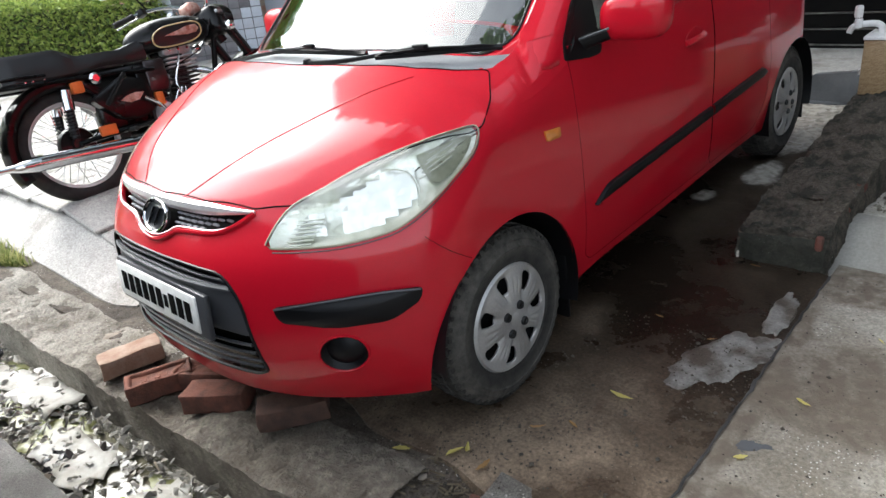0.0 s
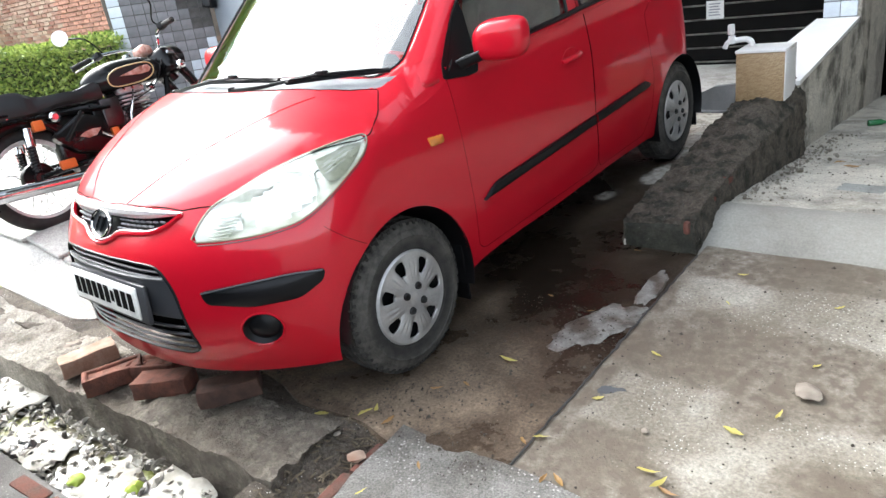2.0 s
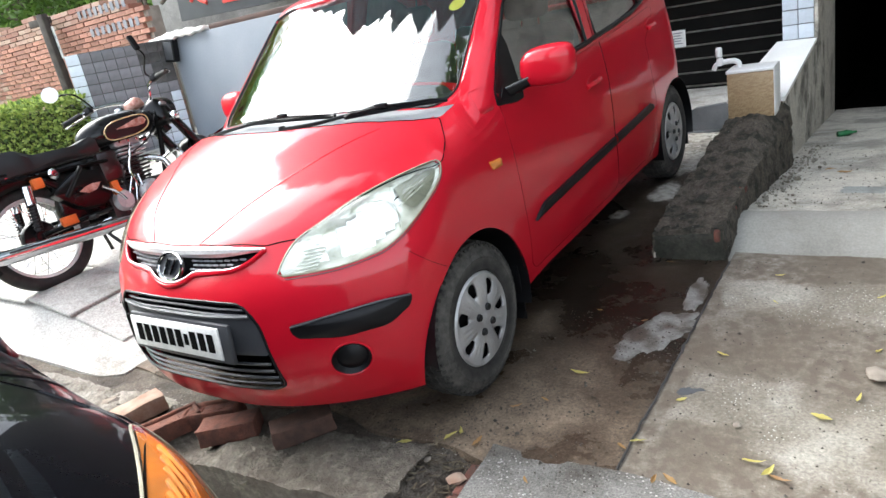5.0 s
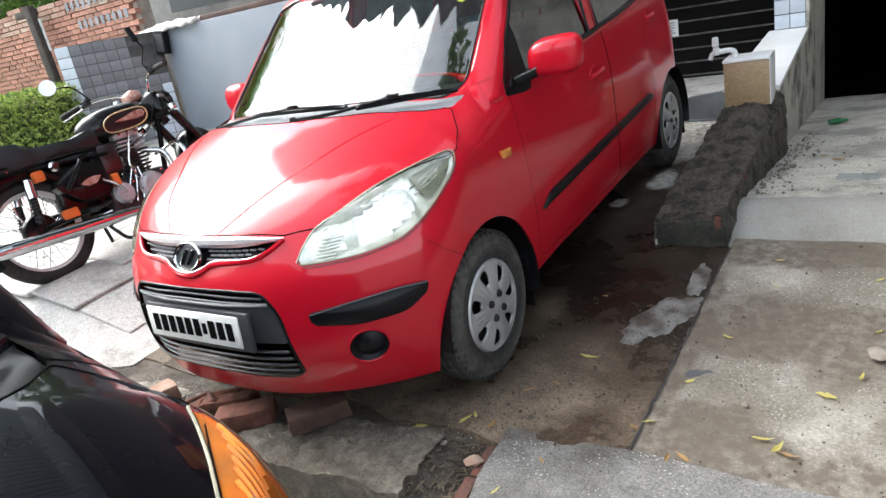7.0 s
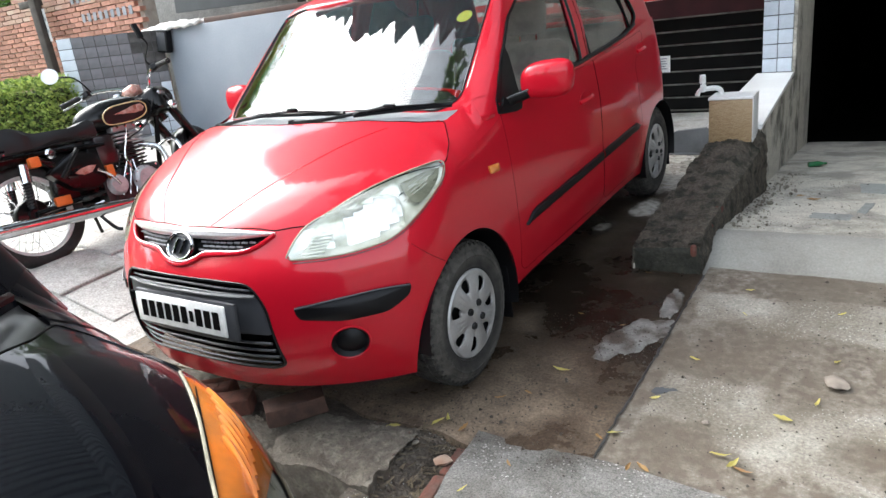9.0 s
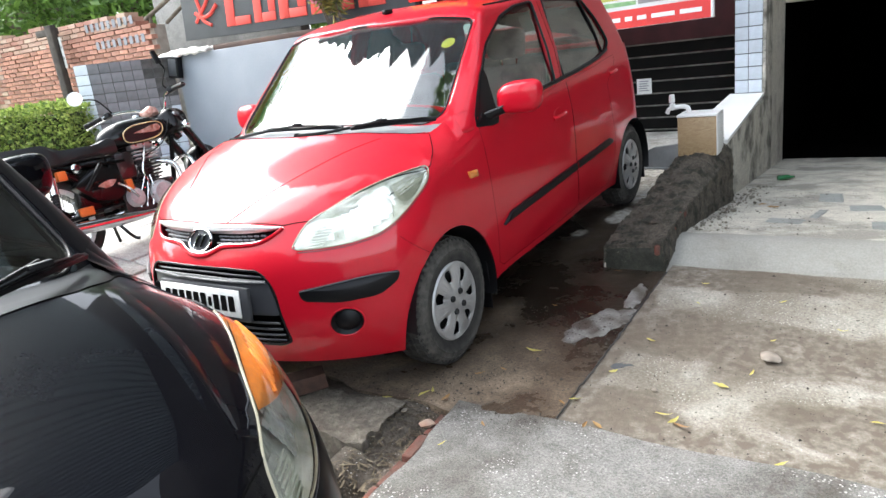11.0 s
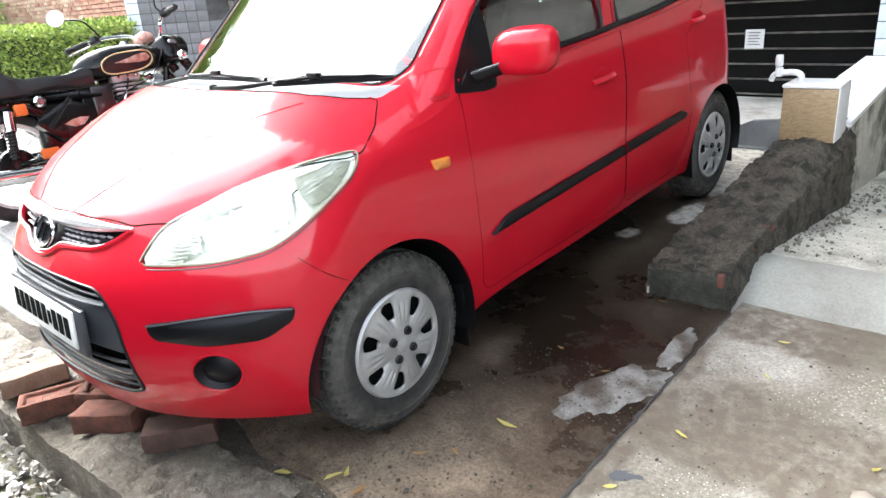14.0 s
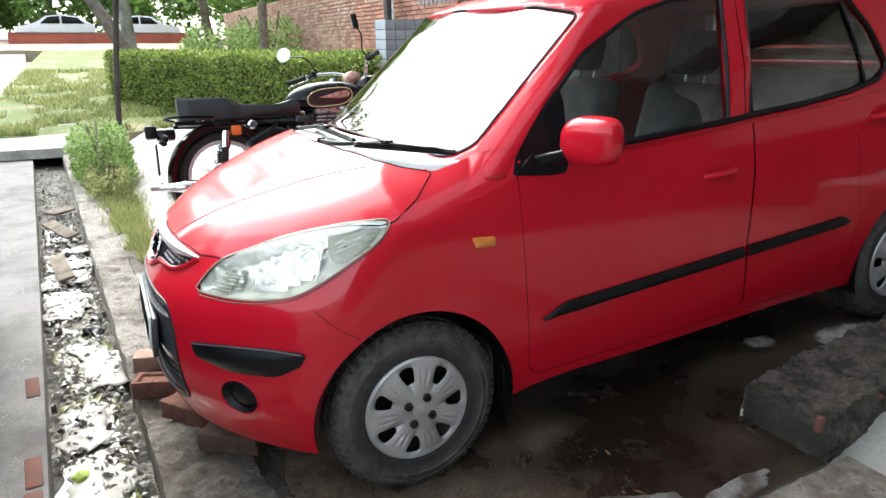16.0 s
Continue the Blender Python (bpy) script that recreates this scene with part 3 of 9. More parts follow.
structure(sheet("yard", 1.352, 5.0, -0.34, 1.25, 80, 90, lambda x, y: ramp_z(x, y) + 0.004, YARD, 0.2, 0.005, 17, lambda x, y, u, v: (x + (0.008 * noise.noise((y * 4, 2, 2)) + 0.006 * noise.noise((y * 23, 5, 2)) if u == 0 else 0), y)), "pale concrete yard with brown damp stains", "yard")
structure(sheet("crossing_slab", 0.93, 14, -1.6, -0.31, 140, 30, lambda x, y: 0.004 - 0.004 * step01(-0.6, -1.4, y), SLAB, 0.18, 0.006, 19, lambda x, y, u, v: (x + (0.14 * (1 - v) + 0.03 * noise.noise((v * 5, 1, 1)) if u == 0 else 0), y + (0.03 * noise.noise((x * 2.5, 7, 1)) if v == 1 else 0))), "grey gritty slab bridging the drain", "slab")
structure(sheet("pavement", -9.0, -1.122, -0.34, 5.0, 120, 80, lambda x, y: ramp_z(x, y) - 0.003, PALE, 0.3, 0.004, 23, lambda x, y, u, v: (x, 5.0 * v + paving_edge(x) * (1 - v))), "pale sunlit paving beside the car", "pavement")
apron_z = lambda x, y: 0.076 + 0.135 * step01(1.17, 1.50, y) - 0.082 * max(0.0, y - 1.55) if y > 1.5 else 0.076 - 0.02 * max(0, x - 1.3) * (1 - step01(1.17, 1.4, y)) + 0.135 * step01(1.17, 1.50, y)
structure(sheet("apron", 1.32, 5.0, 1.19, 1.55, 60, 24, apron_z, APRON, 0.2, 0.003, 29), "smooth grey cement apron at the head of the basement ramp", "ramp")
structure(sheet("basement_ramp", 1.30, 5.0, 1.545, 5.75, 50, 90, lambda x, y: 0.207 - 0.083 * (y - 1.55), FLOOR, 0.2, 0.006, 31), "dusty concrete ramp going down into the basement", "ramp")
# past the opening the floor changes to the painted basement shade
structure(sheet("basement_floor", 1.30, 5.0, 5.752, 13.0, 10, 20, lambda x, y: max(0.207 - 0.083 * (y - 1.55), -0.29), BASEMENT_SHADE, 0.2, 0.006, 33), "dark basement floor", "floor")
structure(sheet("porch_floor", -2.2, 1.03, 3.44, 5.1, 20, 12, lambda x, y: 0.30, PALE, 0.4, 0.002, 37), "pale tiled floor before the slatted front", "floor")
structure(part("porch_step", block((0.42, 3.30, 0.19), (1.02, 3.40, 0.24), 0.006), SLATE), "dark slate step edge before the porch", "step")
bm = bmesh.new()
q = [(0.34, 3.33, 0.20), (1.02, 3.33, 0.20), (1.02, 3.38, 0.44), (0.62, 3.38, 0.40), (0.34, 3.38, 0.27)]
f = [bm.verts.new(c) for c in q]
b = [bm.verts.new((x, y + 0.06, z)) for x, y, z in q]
bm.faces.new(f)
bm.faces.new(b[::-1])
for k in range(5):
    bm.faces.new((f[k], f[(k + 1) % 5], b[(k + 1) % 5], b[k]))
structure(part("upstand", bm, SLATE, smooth=False), "dark slate upstand beside the water tap", "upstand")

# the low wall between driveway and ramp
bm = bmesh.new()
ny = 190
def wall_top(y):
    return 0.222 + (y - 1.17) * 0.205
def wall_pt(y, s):
    """Round the wall's section: s from the driveway's foot over the top to the ramp's foot."""
    base_l, base_r = ramp_z(1.0, y) - 0.03, 0.02
    x0, x1 = 1.0 + 0.045 * (y - 1.17), 1.325 + 0.02 * (y - 1.17)
    t = wall_top(y)
    worn = 0.11 * step01(1.45, 2.5, y)
    if s < 0.3:
        return x0 - 0.012 * (1 - s / 0.3), base_l + (t - base_l) * s / 0.3
    if s < 0.7:
        u = (s - 0.3) / 0.4
        return x0 + (x1 - x0) * u, t + 0.03 * u - worn * step01(0.72, 1.0, u)
    u = (s - 0.7) / 0.3
    return x1 + 0.008 * u, (t + 0.03 - worn) * (1 - u) + base_r * u
rows = []
for j in range(ny + 1):
    y = 1.172 + 1.62 * j / ny
    row = []
    for i in range(61):
        x, z = wall_pt(y, i / 60)
        k = 0.014 if 6 < i < 56 else 0.006
        d = Vector((noise.noise((x * 9, y * 9, z * 9)), noise.noise((x * 9 + 7, y * 9, z * 9)), noise.noise((x * 9, y * 9 + 5, z * 9)))) * k + Vector((0.010 * noise.noise((z * 42, y * 42, 3)), 0, 0.020 * noise.noise((x * 24, y * 24, 0)) + 0.013 * noise.noise((x * 60, y * 60, 4))))
        row.append(bm.verts.new(Vector((x, y + (0.5 if j else 0.2) * d.y, z)) + Vector((d.x, 0, d.z))))
    rows.append(row)
for a, b in zip(rows, rows[1:]):
    for i in range(60):
        bm.faces.new((a[i], a[i + 1], b[i + 1], b[i]))
bm.faces.new(rows[0][::-1])
bm.faces.new(rows[-1])
low_wall = structure(part("low_wall", bm, WALLC), "crumbling cement-covered brick dividing wall", "wall")
part("brick", block((1.284, 1.150, 0.185), (1.312, 1.215, 0.243), 0.010), DULL_BRICK, low_wall, "exposed red brick corner")
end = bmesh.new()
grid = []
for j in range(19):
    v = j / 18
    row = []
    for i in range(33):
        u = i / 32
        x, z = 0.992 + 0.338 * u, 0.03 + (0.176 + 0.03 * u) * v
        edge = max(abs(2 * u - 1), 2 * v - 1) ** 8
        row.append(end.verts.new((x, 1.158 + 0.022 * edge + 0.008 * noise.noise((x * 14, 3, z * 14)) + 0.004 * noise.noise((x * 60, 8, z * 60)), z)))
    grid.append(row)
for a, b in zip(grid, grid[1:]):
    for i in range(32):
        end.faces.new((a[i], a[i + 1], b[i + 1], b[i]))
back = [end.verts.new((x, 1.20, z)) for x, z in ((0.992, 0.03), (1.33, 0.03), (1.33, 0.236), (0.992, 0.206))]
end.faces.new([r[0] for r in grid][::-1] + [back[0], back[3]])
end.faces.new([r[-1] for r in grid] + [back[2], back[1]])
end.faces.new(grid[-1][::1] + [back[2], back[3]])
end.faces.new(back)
part("end_face", end, WALL_END, low_wall, "dark greenish cement on the wall's end")
part("brick", block((1.272, 1.38, 0.238), (1.329, 1.47, 0.280), 0.016), DULL_BRICK, low_wall)
part("brick", block((1.285, 1.56, 0.28), (1.338, 1.64, 0.32), 0.014), DULL_BRICK, low_wall)
part("paint_mark", block((1.0, 1.160, 0.092), (1.009, 1.2, 0.122), 0.004), PLASTER, low_wall)
# loose flake of the wall's own cement
part("tar_patch", block((1.13, 1.42, 0.288), (1.25, 1.52, 0.302), 0.006), WALLC, low_wall)

# parapet with marble coping up to the tiled pillar
par = bmesh.new()
y0, y1 = 2.74, 4.5
pts = [(1.02, y0, -0.1), (1.325, y0, -0.1), (1.325, y0, 0.52), (1.02, y0, 0.53), (1.02, y1, -0.3), (1.30, y1, -0.3), (1.30, y1, 0.655), (1.02, y1, 0.665)]
v = [par.verts.new(p) for p in pts]
for a in ((0, 1, 2, 3), (7, 6, 5, 4), (0, 4, 5, 1), (1, 5, 6, 2), (2, 6, 7, 3), (3, 7, 4, 0)):
    par.faces.new([v[k] for k in a])
structure(part("parapet_wall", par, STAINED, smooth=False), "stained plaster parapet beside the ramp", "wall")
bm = bmesh.new()
v = [bm.verts.new(p) for p in ((1.0, 2.73, 0.533), (1.335, 2.73, 0.523), (1.29, 4.498, 0.668), (1.0, 4.498, 0.672), (1.0, 2.73, 0.558), (1.335, 2.73, 0.548), (1.29, 4.498, 0.693), (1.0, 4.498, 0.697))]
for a in ((3, 2, 1, 0), (4, 5, 6, 7), (0, 1, 5, 4), (1, 2, 6, 5), (2, 3, 7, 6), (3, 0, 4, 7)):
    bm.faces.new([v[k] for k in a])
structure(part("coping", bm, MARBLE, smooth=False), "white marble coping stone sloping along the parapet", "coping")

# right pillar and basement opening
pillar = structure(part("tiled_pillar", block((1.04, 4.505, 0.2), (1.272, 4.86, 4.0)), GROUT, smooth=False), "pillar faced with pale blue-grey tiles", "pillar")
tile_mesh = {}
def tile(parent, w, h, m, material):
    key = (w, h, material.name)
    if key not in tile_mesh:
        b = block((-w / 2, -0.006, -h / 2), (w / 2, 0.004, h / 2), 0.003, 1)
        tile_mesh[key] = part("tile", b, material, parent, m=m, smooth=False).data
        return
    part("tile", None, material, parent, m=m, shared=tile_mesh[key])
structure(part("ramp_side_wall", block((1.04, 4.862, -1.0), (1.300, 5.6, 4.0)), PLASTER, smooth=False), "stained plaster side of the basement opening", "wall")
structure(part("jamb", block((1.2735, 4.49, -0.6), (1.301, 4.860, 4.0), 0.004), STAINED), "narrow stained plaster jamb beside the tiled pillar", "jamb")
structure(part("lintel", block((1.302, 5.55, 1.452), (5.2, 5.95, 4.0), 0.01), PLASTER), "cream plaster beam over the basement opening", "beam")
structure(part("basement_ceiling", block((1.0, 5.952, 1.46), (5.2, 13, 1.6)), BASEMENT_SHADE), "dark basement ceiling", "ceiling")
structure(part("basement_wall_left", block((0.9, 5.602, -2), (1.298, 13, 1.458)), BASEMENT_SHADE), "dark basement wall", "wall")
structure(part("basement_wall_back", block((0.9, 13.0, -2), (5.2, 13.2, 1.6)), BASEMENT_SHADE), "dark basement end wall", "wall")
# unseen wall, added tall and dark to keep sky light off the car's flank
structure(part("side_wall", block((5.0, -1.5, -2), (5.25, 13, 7.0)), DARKNESS), "unseen dark plain wall added on the right", "wall")
# slatted front with maroon recess
structure(part("shop_wall", block((-5.1, 6.2, 0), (1.04, 6.4, 3.3)), MAROON), "dark maroon wall behind the banners", "wall")
structure(part("upper_wall", block((-6.3, 4.90, 3.35), (5.2, 6.19, 9.0)), UPPER), "plain plaster upper wall of the house", "wall")
gate = thing("slatted_gate", "black horizontal slatted front with pale edges", "gate")
for k in range(8):
    z = 0.205 + k * 0.126
    part("slat", block((-2.2, 5.0, z + 0.004), (1.038, 5.035, z + 0.112), 0.004, 1), BLACKSLAT, gate)
    part("slat_edge", block((-2.2, 4.994, z + 0.114), (1.036, 5.03, z + 0.126), 0.003, 1), SLAT_EDGE, gate)
for x in (-2.16, -0.6, 0.99):
    part("gate_post", block((x - 0.02, 5.037, 0.30), (x + 0.02, 5.07, 1.22), 0.003, 1), BLACKSLAT, gate)
# canopy over the car
can = bmesh.new()
n = 120
front, back = [], []
for k in range(n + 1):
    x = -8.0 + 9.9 * k / n
    up = 0.05 * (k % 2)
    yy = curve(x, (-8, 3.4), (-5.6, 1.5), (-4, 0.42), (-3, 0.2), (-2, -0.12), (-1, -0.22), (1.9, -0.15)) + 0.30 * abs(((x * 1.25 + 0.2 * math.sin(x * 2)) % 1) - 0.5) * 2
    front.append(can.verts.new((x, yy, 7.0 + up)))
    back.append(can.verts.new((x, 5.0, 7.35 + up)))
for k in range(n):
    can.faces.new((front[k], front[k + 1], back[k + 1], back[k]))
nt = SHEET.node_tree
glow, blend_in = nt.nodes.new("ShaderNodeBsdfTranslucent"), nt.nodes.new("ShaderNodeMixShader")
glow.inputs["Color"].default_value = (0.42, 0.48, 0.50, 1)
blend_in.inputs[0].default_value = 0.6
nt.links.new(nt.nodes["Principled BSDF"].outputs[0], blend_in.inputs[1])
nt.links.new(glow.outputs[0], blend_in.inputs[2])
nt.links.new(blend_in.outputs[0], nt.nodes["Material Output"].inputs["Surface"])
roof = structure(part("canopy", can, SHEET, smooth=False), "grey translucent corrugated sheet awning high on the house front", "canopy")
mod = roof.modifiers.new("thick", "SOLIDIFY")
mod.thickness = 0.02


# ---- the red car's surfaces, in its own frame: x to its left side, y to its rear from the front axle, z up ----
def smin(a, b, k):
    h = max(0.0, min(1.0, 0.5 + 0.5 * (b - a) / k))
    return b + (a - b) * h - k * h * (1 - h)


def nose(z):
    return curve(z, (0.16, -0.60), (0.26, -0.665), (0.38, -0.70), (0.56, -0.695), (0.66, -0.67), (0.74, -0.62), (0.80, -0.575), (0.9, -0.50))


def tail(z):
    return curve(z, (0.18, 2.70), (0.3, 2.80), (0.5, 2.83), (0.8, 2.82), (1.15, 2.76))


def flank(z):
    return curve(z, (0.16, 0.745), (0.28, 0.777), (0.42, 0.797), (0.60, 0.803), (0.80, 0.797), (0.95, 0.780), (1.10, 0.752))


def shoulder(y):
    return curve(y, (-0.6, 0.785), (-0.35, 0.82), (-0.1, 0.88), (0.1, 0.945), (0.24, 0.992), (0.385, 1.006), (0.52, 0.995), (0.8, 0.985), (1.4, 1.01), (2.0, 1.06), (2.4, 1.10), (2.84, 1.10))


def bonnet(y):
    return curve(y, (-0.58, 0.80), (-0.45, 0.885), (-0.25, 0.965), (-0.05, 1.03), (0.12, 1.072), (0.4, 1.09))


def skirt(y):
    return curve(y, (-0.70, 0.245), (-0.5, 0.21), (-0.3, 0.182), (0.25, 0.20), (0.42, 0.232), (1.0, 0.236), (2.0, 0.236), (2.4, 0.20), (2.83, 0.26))


def lower_point(col, v):
    """A point of the lower body: col runs round it from the nose to the tail (0 to 3), v up from the skirt (0 to 1) and on over the bonnet (1 to 2)."""
    def at(z):
        if col <= 1:
            s = 0.82 * col
            return smin(s, flank(z), 0.07) if s > 0 else 0.0, nose(z) + 0.78 * s**2.72
        ya, yb = nose(z) + 0.78 * 0.82**2.72, tail(z) - 0.6 * 0.82**3
        if col <= 2:
            y = ya + (yb - ya) * (col - 1)
            return smin(smin(((y - nose(z)) / 0.78) ** 0.3676, flank(z), 0.07), ((tail(z) - y) / 0.6) ** 0.3333, 0.07), y
        s = 0.82 * (3 - col)
        return smin(s, flank(z), 0.07) if s > 0 else 0.0, tail(z) - 0.6 * s**3
    yn = at(0.6)[1]
    za, zb = skirt(yn), shoulder(at(0.8)[1])
    if v <= 1:
        z = za + (zb - za) * v
        x, y = at(z)
        return x, y, z
    x, y = at(zb)
    r = v - 1
    top = max(zb + 0.002, bonnet(y))
    return x * (1 - r), y, zb + (top - zb) * (1 - (1 - r) ** 4)


def upper_point(col, v):
    """A point of the cabin: col from the windscreen's middle to the tailgate's (0 to 3), v from the waist to the roof's edge (0 to 1) and on to its middle (1 to 2)."""
    def at(z):
        f, side, b = 0.07 + (z - 1.02) * 1.22, 0.762 - (z - 1.0) * 0.22 - 0.12 * max(0.0, z - 1.2), 2.80 - (z - 1.0) * 0.62
        if col <= 1:
            s = 0.72 * col
            return smin(s, side, 0.05) if s > 0 else 0.0, f + 0.5 * s**2.2
        ya, yb = f + 0.5 * 0.72**2.2, b - 0.5 * 0.72**2.5
        if col <= 2:
            y = ya + (yb - ya) * (col - 1)
            return smin(smin(((y - f) / 0.5) ** 0.4545, side, 0.05), ((b - y) / 0.5) ** 0.4, 0.05), y
        s = 0.72 * (3 - col)
        return smin(s, side, 0.05) if s > 0 else 0.0, b - 0.5 * s**2.5
    yn = at(1.25)[1]
    rim = curve(yn, (0.3, 1.462), (0.9, 1.475), (1.4, 1.485), (2.0, 1.47), (2.6, 1.43))
    base = 0.97 if yn < 0.6 else shoulder(yn) - 0.025
    if v <= 1:
        z = base + (rim - base) * v
        x, y = at(z)
        return x, y, z
    x, y = at(rim)
    r = v - 1
    mid = min(max(y, 0.95), 2.2)
    return x * (1 - r), y + (mid - y) * r, rim + 0.062 * (1 - (1 - r) ** 2.6) * (1 if y > 0.5 else 1)


from mathutils.bvhtree import BVHTree


def shell(point, cols, rows, top):
    """A closed-over surface from point(col, v), mirrored to both sides."""
    bm = bmesh.new()
    for side in (1, -1):
        grid = [[bm.verts.new((x * side, y, z)) for x, y, z in (point(c, v) for v in rows)] for c in cols]
        for a, b in zip(grid, grid[1:]):
            for k in range(len(rows) - 1):
                if rows[k + 1] > 1 and not top(a[k].co):
                    continue
                q = (a[k], b[k], b[k + 1], a[k + 1])
                bm.faces.new(q if side > 0 else q[::-1])
    bmesh.ops.remove_doubles(bm, verts=bm.verts, dist=2e-4)
    bmesh.ops.delete(bm, geom=[v for v in bm.verts if not v.link_faces], context="VERTS")
    return bm


def soften(bm, where, times):
    """Rounds a crease: moves the chosen points towards their neighbours' middle."""
    some = [v for v in bm.verts if where(v.co) and not any(e.is_boundary for e in v.link_edges)]
    for _ in range(times):
        to = {v: sum((e.other_vert(v).co for e in v.link_edges), Vector()) / len(v.link_edges) for v in some}
        for v, c in to.items():
            v.co = v.co.lerp(c, 0.5)


def cut(bm, poly, proj):
    """The faces inside an outline, after the mesh has been drawn to it. proj gives a point's place in the outline's plane, or None."""
    xs, ys = [p[0] for p in poly], [p[1] for p in poly]
    lo, hi = (min(xs) - 0.06, min(ys) - 0.06), (max(xs) + 0.06, max(ys) + 0.06)
    flag = {}
    for v in bm.verts:
        pq = proj(v.co)
        if pq and lo[0] < pq[0] < hi[0] and lo[1] < pq[1] < hi[1]:
            flag[v] = inside(poly, *pq)
    move = {}
    for e in {e for v in flag for e in v.link_edges}:
        a, b = e.verts
        if a in flag and b in flag and flag[a] != flag[b]:
            s, t = 0.0, 1.0
            for _ in range(9):
                mid = (s + t) / 2
                pq = proj(a.co.lerp(b.co, mid))
                if pq and inside(poly, *pq) == flag[a]:
                    s = mid
                else:
                    t = mid
            v, k = (a, s) if s < 0.5 else (b, 1 - s)
            if v not in move or k < move[v][0]:
                move[v] = (k, a.co.lerp(b.co, s))
    for v, (_, co) in move.items():
        v.co = co
    for f in {f for v in move for f in v.link_faces}:
        free = [flag.get(v) for v in f.verts if v not in move]
        if len(f.verts) == 4 and True in free and False in free:
            snapped = [v for v in f.verts if v in move]
            if len(snapped) == 2 and not any(e.other_vert(snapped[0]) is snapped[1] for e in snapped[0].link_edges if f in e.link_faces):
                bmesh.utils.face_split(f, snapped[0], snapped[1])
    out = []
    for f in {f for v in flag for f in v.link_faces}:
        if all(v in flag for v in f.verts):
            pq = proj(f.calc_center_median())
            if pq and inside(poly, *pq):
                out.append(f)
    return out


def take(bm, faces):
    """Moves faces out of bm into a mesh of their own."""
    own = bmesh.new()
    new_verts = {}
    for f in faces:
        for v in f.verts:
            if v not in new_verts:
                new_verts[v] = own.verts.new(v.co)
    for f in faces:
        own.faces.new([new_verts[v] for v in f.verts])
    bmesh.ops.delete(bm, geom=list(faces), context="FACES")
    return own


R2 = math.sqrt(0.5)
side_of = lambda s: (lambda c: (c.y, c.z) if c.x * s > 0.5 else None)
ahead_of = lambda c: (c.x, c.z) if c.y < -0.2 else None
screen_of = lambda c: (c.x, c.z) if c.y < 1.05 else None
corner_of = lambda s: (lambda c: ((c.x * s + c.y) * R2, c.z) if c.x * s > 0.25 and c.y < 0.12 else None)
above_of = lambda c: (c.x, c.y) if c.z > 0.77 else None
side_ray = lambda s: (lambda p, q: (Vector((2 * s, p, q)), Vector((-s, 0, 0))))
front_ray = lambda p, q: (Vector((p, -2, q)), Vector((0, 1, 0)))
corner_ray = lambda s: (lambda p, q: (Vector(((p * R2 + 2 * R2) * s, p * R2 - 2 * R2, q)), Vector((-R2 * s, R2, 0))))
above_ray = lambda p, q: (Vector((p, q, 3)), Vector((0, 0, -1)))


def on_surface(bvh, ray, p, q, off=0.0):
    o, d = ray(p, q)
    hit, n, _, _ = bvh.ray_cast(o, d)
    if hit is None:
        return None
    if n.dot(d) > 0:
        n = -n
    return hit + n * off


def patch(bvh, ray, poly, off=0.0, bulge=0.0, rings=6, skirt=0.0):
    """A smooth panel that follows a surface inside an outline, raised by off at its rim and by bulge more in its middle."""
    cx, cy = sum(p[0] for p in poly) / len(poly), sum(p[1] for p in poly) / len(poly)
    bm = bmesh.new()
    loops = []
    if skirt:
        loops.append([bm.verts.new(on_surface(bvh, ray, p, q, off - skirt) or Vector((p, 0, q))) for p, q in poly])
    for k in range(rings):
        f = 1 - k / rings
        lift = off + bulge * (1 - f * f)
        ring = []
        for p, q in poly:
            c = on_surface(bvh, ray, cx + (p - cx) * f, cy + (q - cy) * f, lift)
            ring.append(bm.verts.new(c if c is not None else Vector((p, 0, q))))
        loops.append(ring)
    mid = bm.verts.new(on_surface(bvh, ray, cx, cy, off + bulge))
    n = len(poly)
    for a, b in zip(loops, loops[1:]):
        for k in range(n):
            bm.faces.new((a[k], a[(k + 1) % n], b[(k + 1) % n], b[k]))
    for k in range(n):
        bm.faces.new((loops[-1][k], loops[-1][(k + 1) % n], mid))
    return bm


def line_on(bvh, ray, pts, off=0.0):
    out = [on_surface(bvh, ray, p, q, off) for p, q in pts]
    return [c for c in out if c is not None]


def dense(pts, step=0.02):
    out = []
    for a, b in zip(pts, pts[1:]):
        n = max(1, int(math.dist(a, b) / step))
        out += [(a[0] + (b[0] - a[0]) * k / n, a[1] + (b[1] - a[1]) * k / n) for k in range(n)]
    return out + [pts[-1]]


def soft2(pts, steps=5):
    """A smooth outline through points in the plane."""
    return [(c.x, c.y) for c in smooth_line([(p, q, 0) for p, q in pts], steps)]


# outlines, in metres of the car's own frame
HEADLIGHT = soft2([(-0.076, 0.711), (-0.043, 0.751), (0.011, 0.794), (0.099, 0.825), (0.193, 0.856), (0.285, 0.877), (0.375, 0.891), (0.446, 0.897), (0.503, 0.897), (0.513, 0.878), (0.488, 0.841), (0.428, 0.798), (0.348, 0.747), (0.272, 0.714), (0.201, 0.703), (0.112, 0.697), (0.004, 0.699), (-0.06, 0.702)], 3)
LOWER_GRILLE = rounded([(-0.335, 0.640), (-0.18, 0.652), (0.18, 0.652), (0.335, 0.640), (0.385, 0.565), (0.408, 0.345), (0.37, 0.330), (0.15, 0.350), (-0.15, 0.350), (-0.37, 0.330), (-0.408, 0.345), (-0.385, 0.565)], 0.04)
